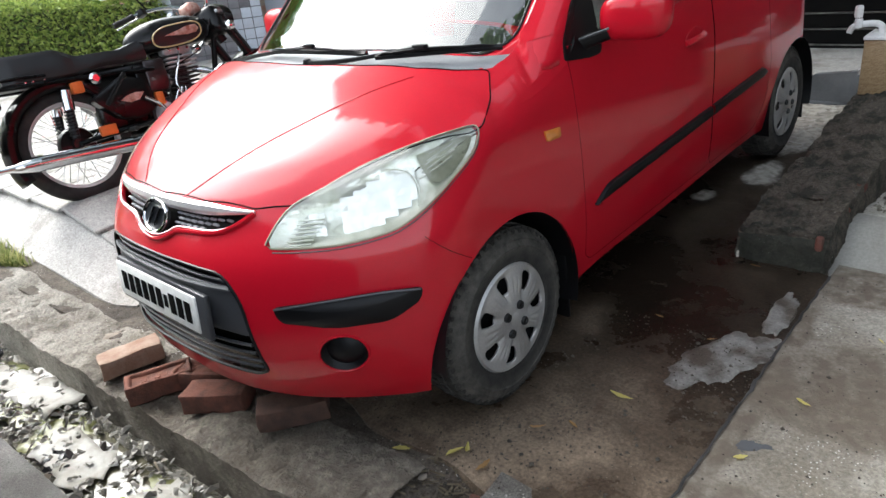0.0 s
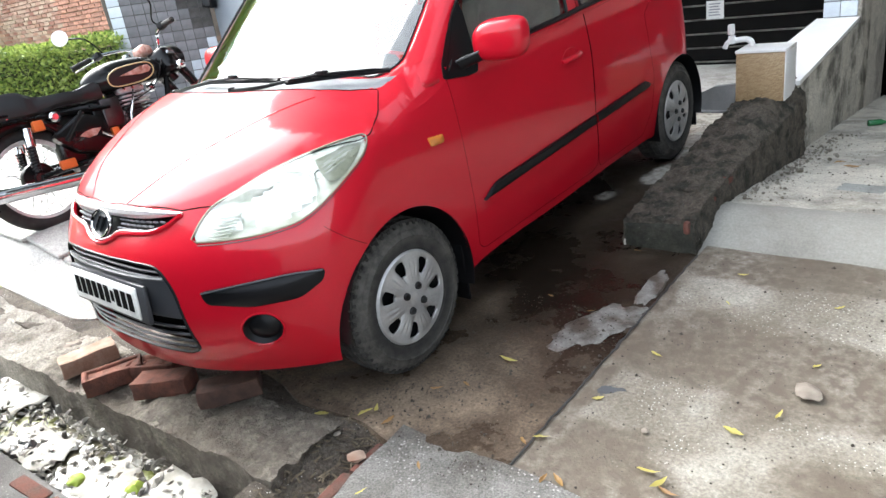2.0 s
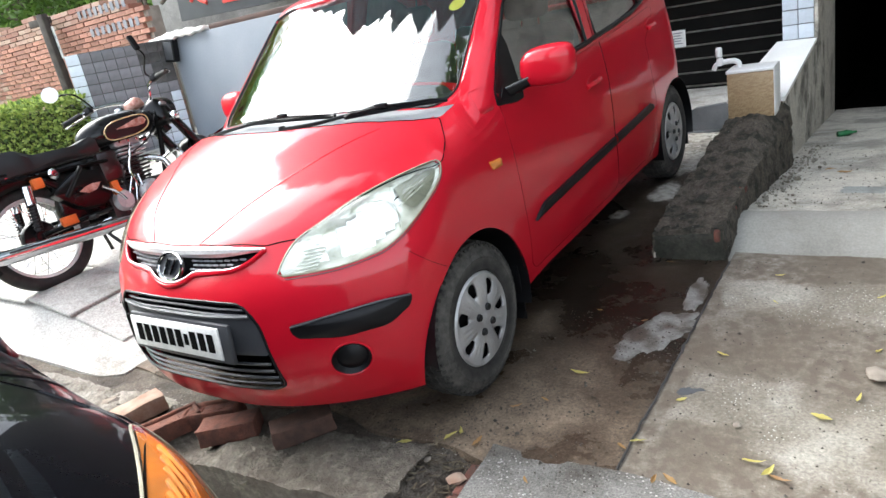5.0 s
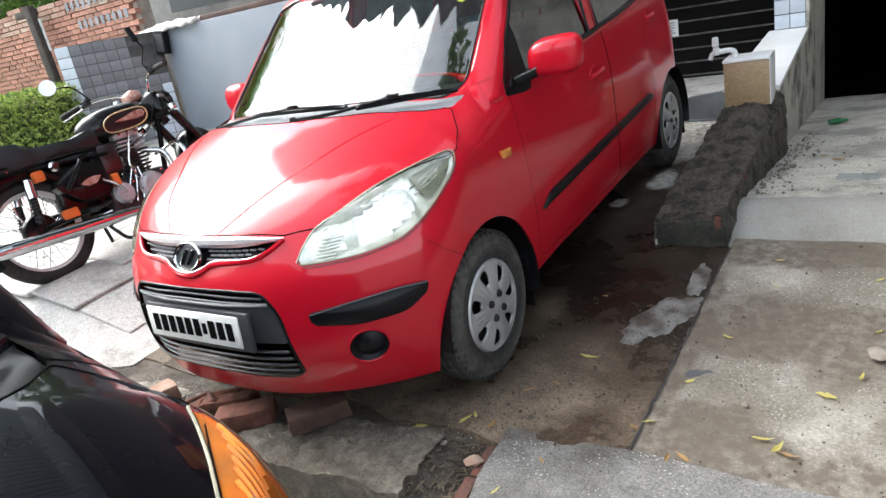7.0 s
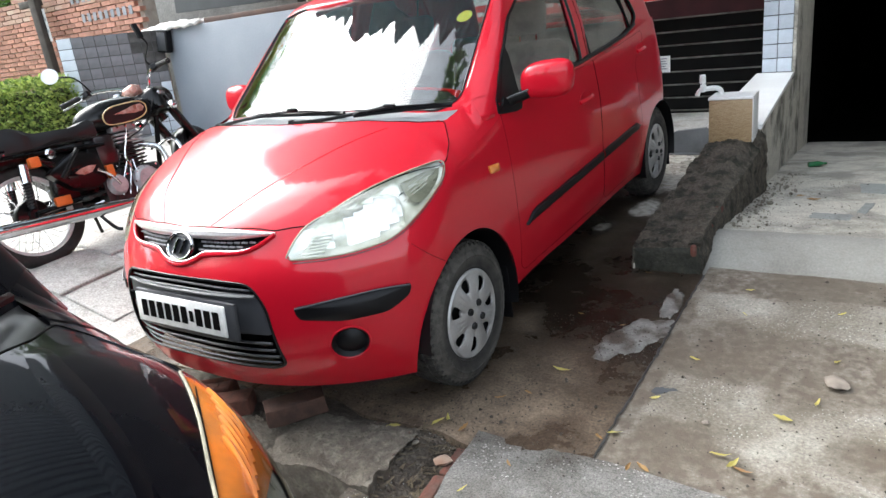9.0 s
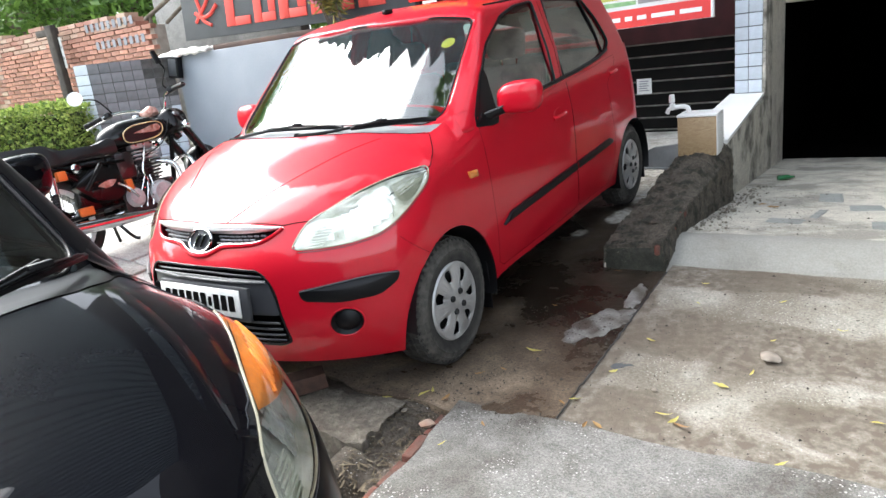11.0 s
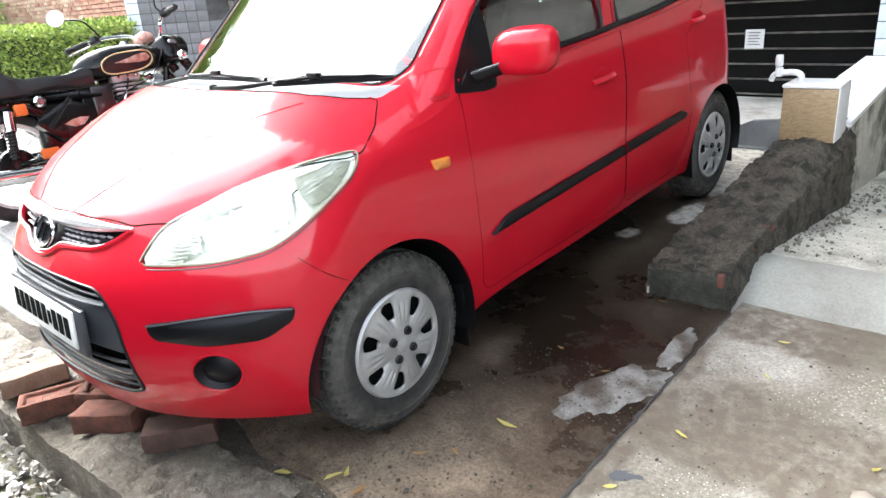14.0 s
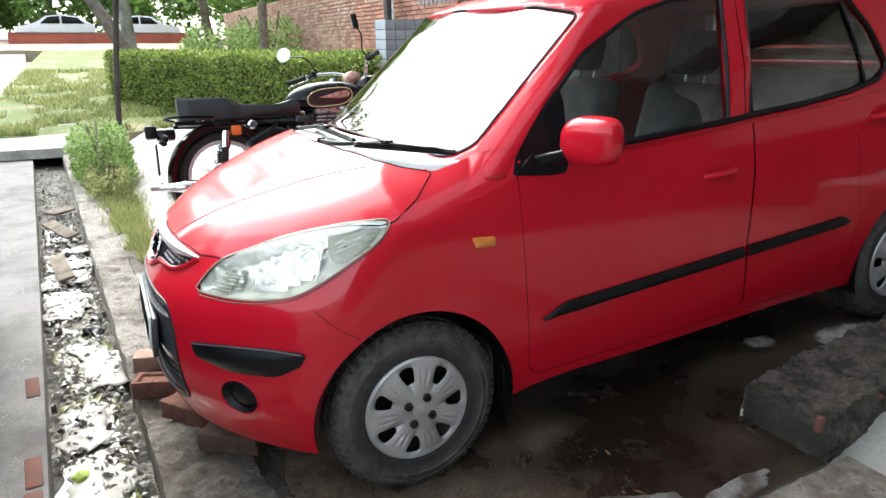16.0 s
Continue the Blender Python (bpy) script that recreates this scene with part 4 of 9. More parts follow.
GRILLE = soft2([(-0.392, 0.782), (-0.25, 0.789), (0, 0.791), (0.25, 0.789), (0.392, 0.782), (0.345, 0.748), (0.28, 0.729), (0.14, 0.721), (0.09, 0.702), (0.045, 0.688), (0, 0.684), (-0.045, 0.688), (-0.09, 0.702), (-0.14, 0.721), (-0.28, 0.729), (-0.345, 0.748), (-0.392, 0.782)], 3)[:-1]
STRIP = rounded([(-0.090, 0.553), (-0.078, 0.510), (0.066, 0.482), (0.216, 0.480), (0.296, 0.520), (0.310, 0.555), (0.199, 0.566), (0.051, 0.563)], 0.03)
FRONT_WINDOW = rounded([(0.402, 0.993), (0.53, 1.16), (0.70, 1.300), (0.94, 1.412), (1.13, 1.452), (1.345, 1.462), (1.285, 1.028), (0.60, 1.006)], 0.025)
REAR_WINDOW = rounded([(1.475, 1.464), (1.76, 1.452), (2.02, 1.428), (2.13, 1.30), (2.20, 1.145), (2.14, 1.103), (1.95, 1.070), (1.66, 1.047), (1.40, 1.036)], 0.03)
SCREEN_EDGE = rounded([(-0.60, 1.018), (-0.30, 1.05), (0.30, 1.05), (0.60, 1.018), (0.655, 1.05), (0.615, 1.425), (0.45, 1.455), (0, 1.468), (-0.45, 1.455), (-0.615, 1.425), (-0.655, 1.05)], 0.03)
BONNET = rounded([(-0.668, 0.150), (-0.60, 0.080), (-0.51, 0.026), (-0.31, -0.012), (0, -0.026), (0.31, -0.012), (0.51, 0.026), (0.60, 0.080), (0.668, 0.150), (0.73, 0.068), (0.768, -0.02), (0.760, -0.065), (0.735, -0.105), (0.645, -0.243), (0.54, -0.40), (0.486, -0.468), (0.388, -0.522), (0.22, -0.562), (0, -0.578), (-0.22, -0.562), (-0.388, -0.522), (-0.486, -0.468), (-0.54, -0.40), (-0.645, -0.243), (-0.735, -0.105), (-0.760, -0.065), (-0.768, -0.02), (-0.73, 0.068)], 0.015, 3)
COWL_GAP = [(-0.668, 0.152), (-0.60, 0.081), (-0.51, 0.027), (-0.31, -0.011), (0, -0.025), (0.31, -0.011), (0.51, 0.027), (0.60, 0.081), (0.668, 0.152), (0.672, 0.30), (0.55, 0.39), (-0.55, 0.39), (-0.672, 0.30)]
FRONT_DOOR = rounded([(0.385, 0.985), (0.385, 0.80), (0.392, 0.55), (0.402, 0.31), (0.44, 0.278), (1.36, 0.278), (1.39, 0.31), (1.37, 0.565), (1.395, 0.84), (1.395, 1.02), (1.0, 1.01)], 0.02)
REAR_DOOR = rounded([(1.401, 1.02), (1.401, 0.84), (1.376, 0.565), (1.396, 0.31), (1.42, 0.278), (1.90, 0.283), (2.0, 0.40), (2.03, 0.58), (2.00, 0.72), (1.985, 0.90), (2.2, 1.02), (2.2, 1.06), (1.8, 1.03)], 0.02)
BUMPER_SEAM = [(0.335, 0.680), (0.355, 0.661), (0.395, 0.622), (0.447, 0.575)]


def wheel_cover(parent):
    """The seven-spoked plastic wheel cover with its slots and bolts, facing +x."""
    bm = bmesh.new()
    rad = [0.0, 0.012] + [0.022 + 0.0065 * k for k in range(22)] + [0.168, 0.173, 0.177, 0.178]
    n = 196
    rings = []
    for r in rad:
        ring = []
        for k in range(n):
            a = 2 * math.pi * k / n
            d = abs((k / n * 7 + 0.5) % 1 - 0.5) * 2
            h = curve(r, (0, 0.018), (0.05, 0.017), (0.075, 0.014), (0.12, 0.010), (0.155, 0.005), (0.168, 0.007), (0.178, -0.006))
            if 0.06 < r < 0.165:
                bell = math.sin(math.pi * (r - 0.06) / 0.105)
                h += bell * (0.006 * step01(0.25, 0.75, d) - 0.010 * step01(0.35, 0.0, d))
                h -= 0.0045 * math.sin(math.pi * max(0, min(1, (r - 0.075) / 0.07))) * step01(0.16, 0.0, abs(d - 0.80))
            ring.append(bm.verts.new((h, r * math.cos(a), r * math.sin(a))))
        rings.append(ring)
    for i in range(len(rad) - 1):
        for k in range(n):
            bm.faces.new((rings[i][k], rings[i][(k + 1) % n], rings[i + 1][(k + 1) % n], rings[i + 1][k]))
    bmesh.ops.remove_doubles(bm, verts=bm.verts, dist=1e-5)
    for k in range(7):
        a = 2 * math.pi * k / 7
        slot = rounded([(0.093, -0.010), (0.093, 0.010), (0.122, 0.021), (0.147, 0.0265), (0.152, 0.0), (0.147, -0.0265), (0.122, -0.021)], 0.010, 4)
        c, sn = math.cos(a), math.sin(a)
        ring = [(p * c - q * sn, p * sn + q * c) for p, q in slot]
        bmesh.ops.delete(bm, geom=cut(bm, ring, lambda v: (v.y, v.z)), context="FACES")
    cover = part("wheel_cover", bm, SILVER, parent, "scuffed silver plastic wheel cover")
    mod = cover.modifiers.new("thick", "SOLIDIFY")
    mod.thickness, mod.offset = 0.009, -1
    for k in range(4):
        a = math.pi / 4 + k * math.pi / 2 + 0.2
        b = lathe([(0.0, 0.022), (0.006, 0.022), (0.008, 0.026), (0.0125, 0.026), (0.0145, 0.020), (0.0145, 0.008)], 14, m=Matrix.Translation((0, 0.046 * math.cos(a), 0.046 * math.sin(a))))
        part("bolt", b, DARK_STEEL, cover, "dark wheel bolt")
    part("centre_cap", lathe([(0.0, 0.0215), (0.018, 0.021), (0.024, 0.018), (0.024, 0.01)], 24), SILVER, cover)
    return cover


def car_wheel(parent, m, cover=True):
    """Tyre, dark steel wheel and cover, facing +x; the hub's middle is the origin."""
    wheel = new("wheel")
    wheel.empty_display_size = 0.1
    wheel.parent = parent
    wheel.matrix_local = m
    w, R = 0.155, 0.283
    prof = [(0.172, -0.004), (0.180, 0.003), (0.184, 0.0065), (0.188, 0.005), (0.205, 0.010), (0.222, 0.010), (0.225, 0.0125), (0.229, 0.0125), (0.232, 0.009), (0.246, 0.004), (0.249, 0.0055), (0.253, 0.003), (0.262, -0.006), (0.270, -0.012), (0.277, -0.022)]
    tread = []
    for k in range(9):
        x = -0.026 - k * (w - 0.056) / 8
        r = R - 0.004 * ((k - 4) / 4) ** 2
        tread += [(r, x)] if k % 2 == 0 else [(r, x + 0.004), (r - 0.008, x + 0.002), (r - 0.008, x - 0.002), (r, x - 0.004)]
    back = [(r, -w - 0.002 - x) for r, x in reversed(prof)]
    tyre = part("tyre", lathe(prof + tread + back, 72, cap=False), RUBBER, wheel, "worn dusty black rubber tyre")
    lug = bmesh.new()
    for k in range(52):
        a = 2 * math.pi * k / 52
        for x0, x1, dy, up in ((-0.046, -0.014, 0.0, -0.001), (-0.074, -0.050, 0.035, 0.003), (-0.102, -0.078, 0.0, 0.003), (-0.140, -0.106, 0.035, -0.001)):
            block((x0, -0.0135, R - 0.016), (x1, 0.0135, R + up), m=Matrix.Rotation(a + dy, 4, "X") @ pose(0, 0, 0, 0, 0, 0), bm=lug)
        block((-0.018, -0.006, R - 0.030), (-0.0065, 0.006, R - 0.009), m=Matrix.Rotation(a, 4, "X"), bm=lug)
    part("tread", lug, TREAD, tyre, "lugged tread shoulder", smooth=False)["kind"] = "stuff"
    part("rim", lathe([(0.0, -0.03), (0.10, -0.03), (0.15, -0.025), (0.168, -0.012), (0.176, -0.002), (0.172, -0.03), (0.165, -0.14)], 40, cap=False), PLASTIC, wheel, "dark steel rim behind the cover")
    if cover:
        wheel_cover(wheel)
    return wheel


def headlamp(car, bvh, s, smoky=False):
    """A swept headlamp: a bowl, a reflector and an inner ring under a clear lens."""
    lamp = new("headlamp")
    lamp.empty_display_size = 0.1
    lamp.parent = car
    lamp["label"] = "large clear swept-back headlamp"
    ray = corner_ray(s)
    part("lamp_housing", patch(bvh, ray, HEADLIGHT, -0.006, -0.042, 7), REFLECTOR, lamp, "bright silvered headlamp housing")
    rng = random.Random(12)
    facets = bmesh.new()
    for lo, hi, low, high, nx, nz in ((0.13, 0.335, 0.712, 0.850, 11, 9), (-0.035, 0.085, 0.708, 0.775, 8, 6)):
        for i in range(nx):
            for k in range(nz):
                p, q = lo + (hi - lo) * i / nx, low + (high - low) * k / nz
                wide, tall = (hi - lo) / nx, (high - low) / nz
                slope = q - (low + (high - low) / 2) - 0.45 * (p - (lo + hi) / 2)
                if abs(slope) > 0.055:
                    continue
                c = [on_surface(bvh, ray, p + u * wide, q + v * tall, -0.024 + rng.uniform(-0.0012, 0.0012)) for u, v in ((0, 0), (1, 0), (1, 1), (0, 1))]
                if None not in c:
                    facets.faces.new([facets.verts.new(d) for d in c])
    part("reflector_facets", facets, MIRROR_FACET, lamp, "faceted mirror reflector", smooth=False)["kind"] = "stuff"
    tip = [(0.345, 0.868), (0.40, 0.878), (0.446, 0.884), (0.490, 0.885), (0.498, 0.872), (0.476, 0.842), (0.425, 0.806), (0.385, 0.80), (0.36, 0.825)]
    part("rear_reflector", patch(bvh, ray, soft2(tip + tip[:1], 3)[:-1], -0.010, -0.004, 4), OLIVE, lamp, "dull olive reflector at the lamp's rear end")
    part("divider", tube(line_on(bvh, ray, soft2([(0.262, 0.852), (0.315, 0.838), (0.338, 0.80), (0.330, 0.755)], 5), -0.012), 0.0022, 6), REFLECTOR, lamp, "curved bright divider inside the lamp")
    ridges = bmesh.new()
    for k in range(7):
        q = 0.708 + k * 0.009
        tube(line_on(bvh, ray, [(-0.03 + k * 0.008 + j * 0.012, q) for j in range(7)], -0.012), 0.0028, 5, bm=ridges)
    for k in range(5):
        tube(line_on(bvh, ray, [(0.345 + k * 0.008 + j * 0.012, 0.815 + k * 0.013 + j * 0.004) for j in range(9)], -0.014), 0.0032, 5, bm=ridges)
    part("lens_fluting", ridges, REFLECTOR, lamp, "fine moulded fluting")["kind"] = "stuff"
    lens = part("lens", patch(bvh, ray, HEADLIGHT, 0.003, 0.012, 8), LENS, lamp, "clear plastic lens, slightly hazed")
    lens.visible_shadow = False
    rim = line_on(bvh, ray, HEADLIGHT, 0.001)
    part("seal", tube(rim, 0.0028, 6, closed=True), SEAL, lamp, "thin yellowed lens edge")
    part("rim", tube([c * 1.0 for c in line_on(bvh, ray, [(p * 1.0 + 0.0, q - 0.009) for p, q in HEADLIGHT[24:]], 0.0)], 0.0016, 5), TRIM, lamp)
    return lamp


def wiper(car, pivot, bend, joint, blade):
    """A thin arm from its pivot to the joint, and a blade: rubber, a bowed bridge and two yokes."""
    w = new("wiper")
    w.empty_display_size = 0.1
    w.parent = car
    w["label"] = "black windscreen wiper lying across the glass"
    arm = smooth_line([pivot, bend, joint], 8)
    part("wiper_arm", tube(arm, [0.011 - 0.005 * k / (len(arm) - 1) for k in range(len(arm))], 8, flat=0.7), PLASTIC, w)
    line = smooth_line(blade, 8)
    n = len(line) - 1
    up = Vector((0, -0.62, 0.78))
    part("blade", tube([c + up * 0.004 for c in line], 0.0095, 6), PLASTIC, w, "black rubber blade")
    at = lambda f: line[int(round(f * n))]
    bow = [at(f) + up * (0.010 + 0.012 * math.sin(math.pi * (f - 0.14) / 0.72)) for f in (0.14, 0.26, 0.38, 0.5, 0.62, 0.74, 0.86)]
    part("blade_bridge", tube(smooth_line(bow, 4), 0.006, 6, flat=0.7), PLASTIC, w, "bowed black bridge of the blade")
    for f in (0.18, 0.82):
        yoke = [at(f - 0.15) + up * 0.008, at(f - 0.06) + up * 0.015, at(f) + up * 0.018, at(f + 0.06) + up * 0.015, at(f + 0.15) + up * 0.008]
        part("blade_yoke", tube(smooth_line(yoke, 3), 0.005, 6, flat=0.7), PLASTIC, w)
    part("blade_clip", block((-0.025, -0.008, -0.006), (0.025, 0.008, 0.008), 0.003, m=Matrix.Translation(at(0.5) + up * 0.03)), PLASTIC, w)
    part("pivot_cap", lathe([(0.0, 0.016), (0.012, 0.013), (0.016, 0.0), (0.016, -0.02)], 16, axis="z", m=Matrix.Translation(pivot)), PLASTIC, w)


def door_handle(car, s, y, z, long=0.16):
    x = smin(0.9, flank(z), 0.07) * s
    h = new("door_handle")
    h.empty_display_size = 0.05
    h.parent = car
    h["label"] = "red pull-up door handle in a round recess"
    grip = smooth_line([(x + 0.004 * s, y - long / 2, z), (x + 0.013 * s, y - long / 4, z + 0.002), (x + 0.014 * s, y + long / 5, z + 0.004), (x + 0.006 * s, y + long / 2, z + 0.006)], 6)
    part("grip", tube(grip, 0.012, 10, flat=0.6), RED, h)
    part("recess", lathe([(0.0, -0.014), (0.03, -0.010), (0.045, -0.002), (0.052, 0.002)], 28, m=Matrix.Translation((x - 0.001 * s, y, z)) @ pose(0, 0, 0, 0, 0, 0 if s > 0 else 180) @ Matrix.Diagonal((1, 1.25, 0.85, 1))), RED, h)
    part("recess_edge", tube([(x - 0.001 * s, y + 0.068 * math.cos(k / 14 * math.pi), z + 0.045 * math.sin(k / 14 * math.pi)) for k in range(28)], 0.002, 6, closed=True), RED, h)


def wing_mirror(car, s, paint, word, shift):
    w = new("wing_mirror")
    w.empty_display_size = 0.1
    w.parent = car
    w["label"] = word + " rounded wing mirror on a black foot"
    bm = bmesh.new()
    bmesh.ops.create_uvsphere(bm, u_segments=32, v_segments=20, radius=1)
    for v in bm.verts:
        c = v.co
        e = lambda t, p: math.copysign(abs(t) ** p, t)
        v.co = Vector((e(c.x, 0.62) * 0.108 + 0.012 * c.z, e(c.y, 0.8) * (0.052 if c.y < 0 else 0.03), e(c.z, 0.7) * (0.074 + 0.006 * c.x)))
    bmesh.ops.transform(bm, matrix=pose(0.905 * s, 0.565, 1.062, 0, 0, (12 if s > 0 else -12)), verts=bm.verts)
    part("housing", bm, paint, w, "glossy " + word + " mirror housing")
    glass_bm = lathe([(0.0, 0.0), (0.9, 0.0), (1.0, -0.08)], 32, axis="y", m=pose(0.905 * s, 0.594, 1.062, 0, 0, (12 if s > 0 else -12)) @ Matrix.Diagonal((0.096, 0.05, 0.062, 1)))
    part("mirror_pane", glass_bm, MIRROR, w)
    part("arm", tube(smooth_line([(0.755 * s, 0.47, 0.985), (0.80 * s, 0.50, 1.005), (0.86 * s, 0.545, 1.02)], 5), [0.030, 0.029, 0.028, 0.027, 0.026, 0.025, 0.024, 0.023, 0.022, 0.021, 0.020], 10, flat=0.6), PLASTIC, w, "black plastic mirror foot")
    w.location = shift
    part("arm_glint", tube([(0.775 * s, 0.452, 1.012), (0.85 * s, 0.50, 1.034)], 0.004, 6), TRIM, w)


def seat(car, x, y):
    st = new("front_seat")
    st.empty_display_size = 0.1
    st.parent = car
    st["label"] = "grey fabric front seat with a headrest"
    part("seat_cushion", block((x - 0.23, y - 0.22, 0.40), (x + 0.23, y + 0.26, 0.60), 0.06, 4), FABRIC, st)
    part("backrest", block((-0.23, -0.07, 0), (0.23, 0.07, 0.60), 0.055, 4, m=Matrix.Translation((x, y + 0.22, 0.55)) @ Matrix.Rotation(radians(-18), 4, "X")), FABRIC, st)
    part("headrest", block((-0.12, -0.045, 0.63), (0.12, 0.045, 0.80), 0.04, 4, m=Matrix.Translation((x, y + 0.22, 0.55)) @ Matrix.Rotation(radians(-14), 4, "X")), FABRIC, st)
    for dx in (-0.05, 0.05):
        part("headrest_post", tube([(x + dx, y + 0.40, 1.10), (x + dx, y + 0.42, 1.22)], 0.006, 6), CHROME, st)


def plate(car):
    """The white number plate; its writing is left as plain bars."""
    pl = new("number_plate")
    pl.empty_display_size = 0.1
    pl.parent = car
    pl["label"] = "white number plate with black markings in a dark frame"
    base = Matrix.Translation((0, -0.695, 0.518)) @ Matrix.Rotation(radians(-8), 4, "X")
    part("plate_frame", block((-0.275, -0.006, -0.068), (0.275, 0.012, 0.068), 0.006, m=base @ Matrix.Translation((0.02, 0.0, 0.0))), TRIM, pl)
    part("plate_board", block((-0.25, -0.012, -0.056), (0.25, -0.004, 0.056), 0.004, m=base), WHITE_PLATE, pl, "white board")
    x = -0.215
    for k in range(10):
        wide = 0.034 if k not in (6,) else 0.022
        h = 0.032 if k != 6 else 0.02
        part("plate_bar", block((x, -0.0145, -h), (x + wide, -0.0125, h), 0.001, 1, m=base), INK, pl)
        x += wide + 0.012
    return pl


def build_car(name, paint, label, m, full=True):
    """A small five-door hatchback of pressed panels; full: with grille, plate, cabin and all doors."""
    car = thing(name, label, "car", m)
    cols = [k / 34 for k in range(34)] + [1 + k / 120 for k in range(120)] + [2 + k / 22 for k in range(23)]
    rows = [k / 36 for k in range(37)] + [1 + k / 24 for k in range(1, 25)]
    low = shell(lower_point, cols, rows, lambda c: c.y < 0.40)
    soften(low, lambda c: abs(c.z - shoulder(c.y)) < 0.06 and c.y < 0.30 and abs(c.x) > 0.3, 8)
    soften(low, lambda c: 0.02 < c.y < 0.38 and c.z > 0.87 and abs(c.x) > 0.55, 22)
    bvh = BVHTree.FromBMesh(low)
    ucols = [k / 30 for k in range(30)] + [1 + k / 90 for k in range(90)] + [2 + k / 20 for k in range(21)]
    urows = [k / 26 for k in range(27)] + [1 + k / 16 for k in range(1, 17)]
    up = shell(upper_point, ucols, urows, lambda c: True)
    soften(up, lambda c: c.z > 1.40, 5)
    ubvh = BVHTree.FromBMesh(up)
    both = low.copy()
    skin = bpy.data.meshes.new("tmp")
    up.to_mesh(skin)
    both.from_mesh(skin)
    bpy.data.meshes.remove(skin)
    side_bvh = BVHTree.FromBMesh(both)
    both.free()

    # wheel arches
    for s in (1, -1):
        for y, z, r in ((0.0, 0.285, 0.328), (2.38, 0.285, 0.318)):
            ring = [(y + r * math.cos(a / 24 * math.pi), z + r * math.sin(a / 24 * math.pi)) for a in range(48)]
            bmesh.ops.delete(low, geom=cut(low, ring, side_of(s)), context="FACES")
            liner = bmesh.new()
            arcs = []
            for x in (0.80, 0.74, 0.52):
                arcs.append([liner.verts.new(((min(x, flank(0.55) - 0.004)) * s, y + (r + 0.002 - (0.01 if x < 0.8 else 0)) * math.cos(a), z + (r + 0.002) * math.sin(a))) for a in [-0.32 + k * (math.pi + 0.32 + (0.02 if y == 0.0 else 0.3)) / 30 for k in range(31)]])
            inner = liner.verts.new((0.52 * s, y, z))
            for a, b in zip(arcs, arcs[1:]):
                for k in range(30):
                    liner.faces.new((a[k], a[k + 1], b[k + 1], b[k]))
            for k in range(30):
                liner.faces.new((arcs[-1][k], arcs[-1][k + 1], inner))
            part("arch_liner", liner, PLASTIC, car, "black wheel arch liner")
    # openings in the front
    bmesh.ops.delete(low, geom=cut(low, LOWER_GRILLE, ahead_of), context="FACES")
    bmesh.ops.delete(low, geom=cut(low, GRILLE, ahead_of), context="FACES")
    for s in (1, -1):
        bmesh.ops.delete(low, geom=cut(low, HEADLIGHT, corner_of(s)), context="FACES")
        fog = [(0.070 + 0.068 * math.cos(a / 12 * math.pi), 0.395 + 0.060 * math.sin(a / 12 * math.pi)) for a in range(24)]
        bmesh.ops.delete(low, geom=cut(low, fog, corner_of(s)), context="FACES")
    # panels
    panels = [("bonnet", take(low, [f for f in cut(low, BONNET, above_of) if f.calc_center_median().z > 0.775]), bvh)]
    bmesh.ops.delete(low, geom=cut(low, COWL_GAP, lambda c: (c.x, c.y) if c.z > 0.94 else None), context="FACES")
    for s in (1, -1):
        panels.append(("front_door", take(low, cut(low, FRONT_DOOR, side_of(s))), bvh))
        panels.append(("rear_door", take(low, cut(low, REAR_DOOR, side_of(s))), bvh))
    bmesh.ops.bisect_plane(low, geom=low.verts[:] + low.edges[:] + low.faces[:], plane_co=(0, -0.29, 0.70), plane_no=(0, 1.25, 1))
    nosecap = [f for f in low.faces if (lambda c: 1.25 * (c.y + 0.29) + c.z - 0.70 < 0)(f.calc_center_median())]
    panels.append(("front_bumper", take(low, nosecap), bvh))
    bmesh.ops.delete(low, geom=[f for f in low.faces if (lambda c: 0.205 < c.y < 0.40 and c.z > 0.93 + 0.14 * max(0, c.y - 0.15) and abs(c.x) > 0.672)(f.calc_center_median())], context="FACES")
    panels.append(("body_side", low, bvh))
    for s in (1, -1):
        foot = [(0.150, 0.905), (0.185, 0.907), (0.22, 0.912), (0.285, 0.926), (0.345, 0.945), (0.384, 0.962)]
        crest = [on_surface(bvh, above_ray, 0.672 * s, 0.175), on_surface(bvh, above_ray, 0.671 * s, 0.235)] + [ubvh.find_nearest(Vector((x * s, y, z)))[0] for x, y, z in ((0.668, 0.285, 1.03), (0.662, 0.345, 1.08), (0.712, 0.405, 1.10), (0.742, 0.476, 1.110))]
        foot = smooth_line([on_surface(bvh, side_ray(s), p, q) for p, q in foot], 6)
        crest = smooth_line(crest, 6)
        fairing = bmesh.new()
        grid = []
        for k, (a, b) in enumerate(zip(foot, crest)):
            reach = (b - a).length
            ta = (bvh.find_nearest(a + Vector((0, 0, 0.02)))[0] - a).normalized() * reach
            back = (ubvh if k > 10 else bvh).find_nearest(b + (a - b).normalized() * 0.025)[0]
            tb = (b - back).normalized() * reach
            row = []
            for j in range(15):
                t = j / 14
                c = (2 * t**3 - 3 * t**2 + 1) * a + (t**3 - 2 * t**2 + t) * ta * 0.8 + (3 * t**2 - 2 * t**3) * b + (t**3 - t**2) * tb * 0.6
                c = bvh.find_nearest(c)[0].lerp(c, step01(2, 13, k))
                row.append(fairing.verts.new(c + Vector((0.0012 * s, 0, 0.0012))))
            grid.append(row)
        for a, b in zip(grid, grid[1:]):
            for j in range(14):
                fairing.faces.new((a[j], b[j], b[j + 1], a[j + 1]))
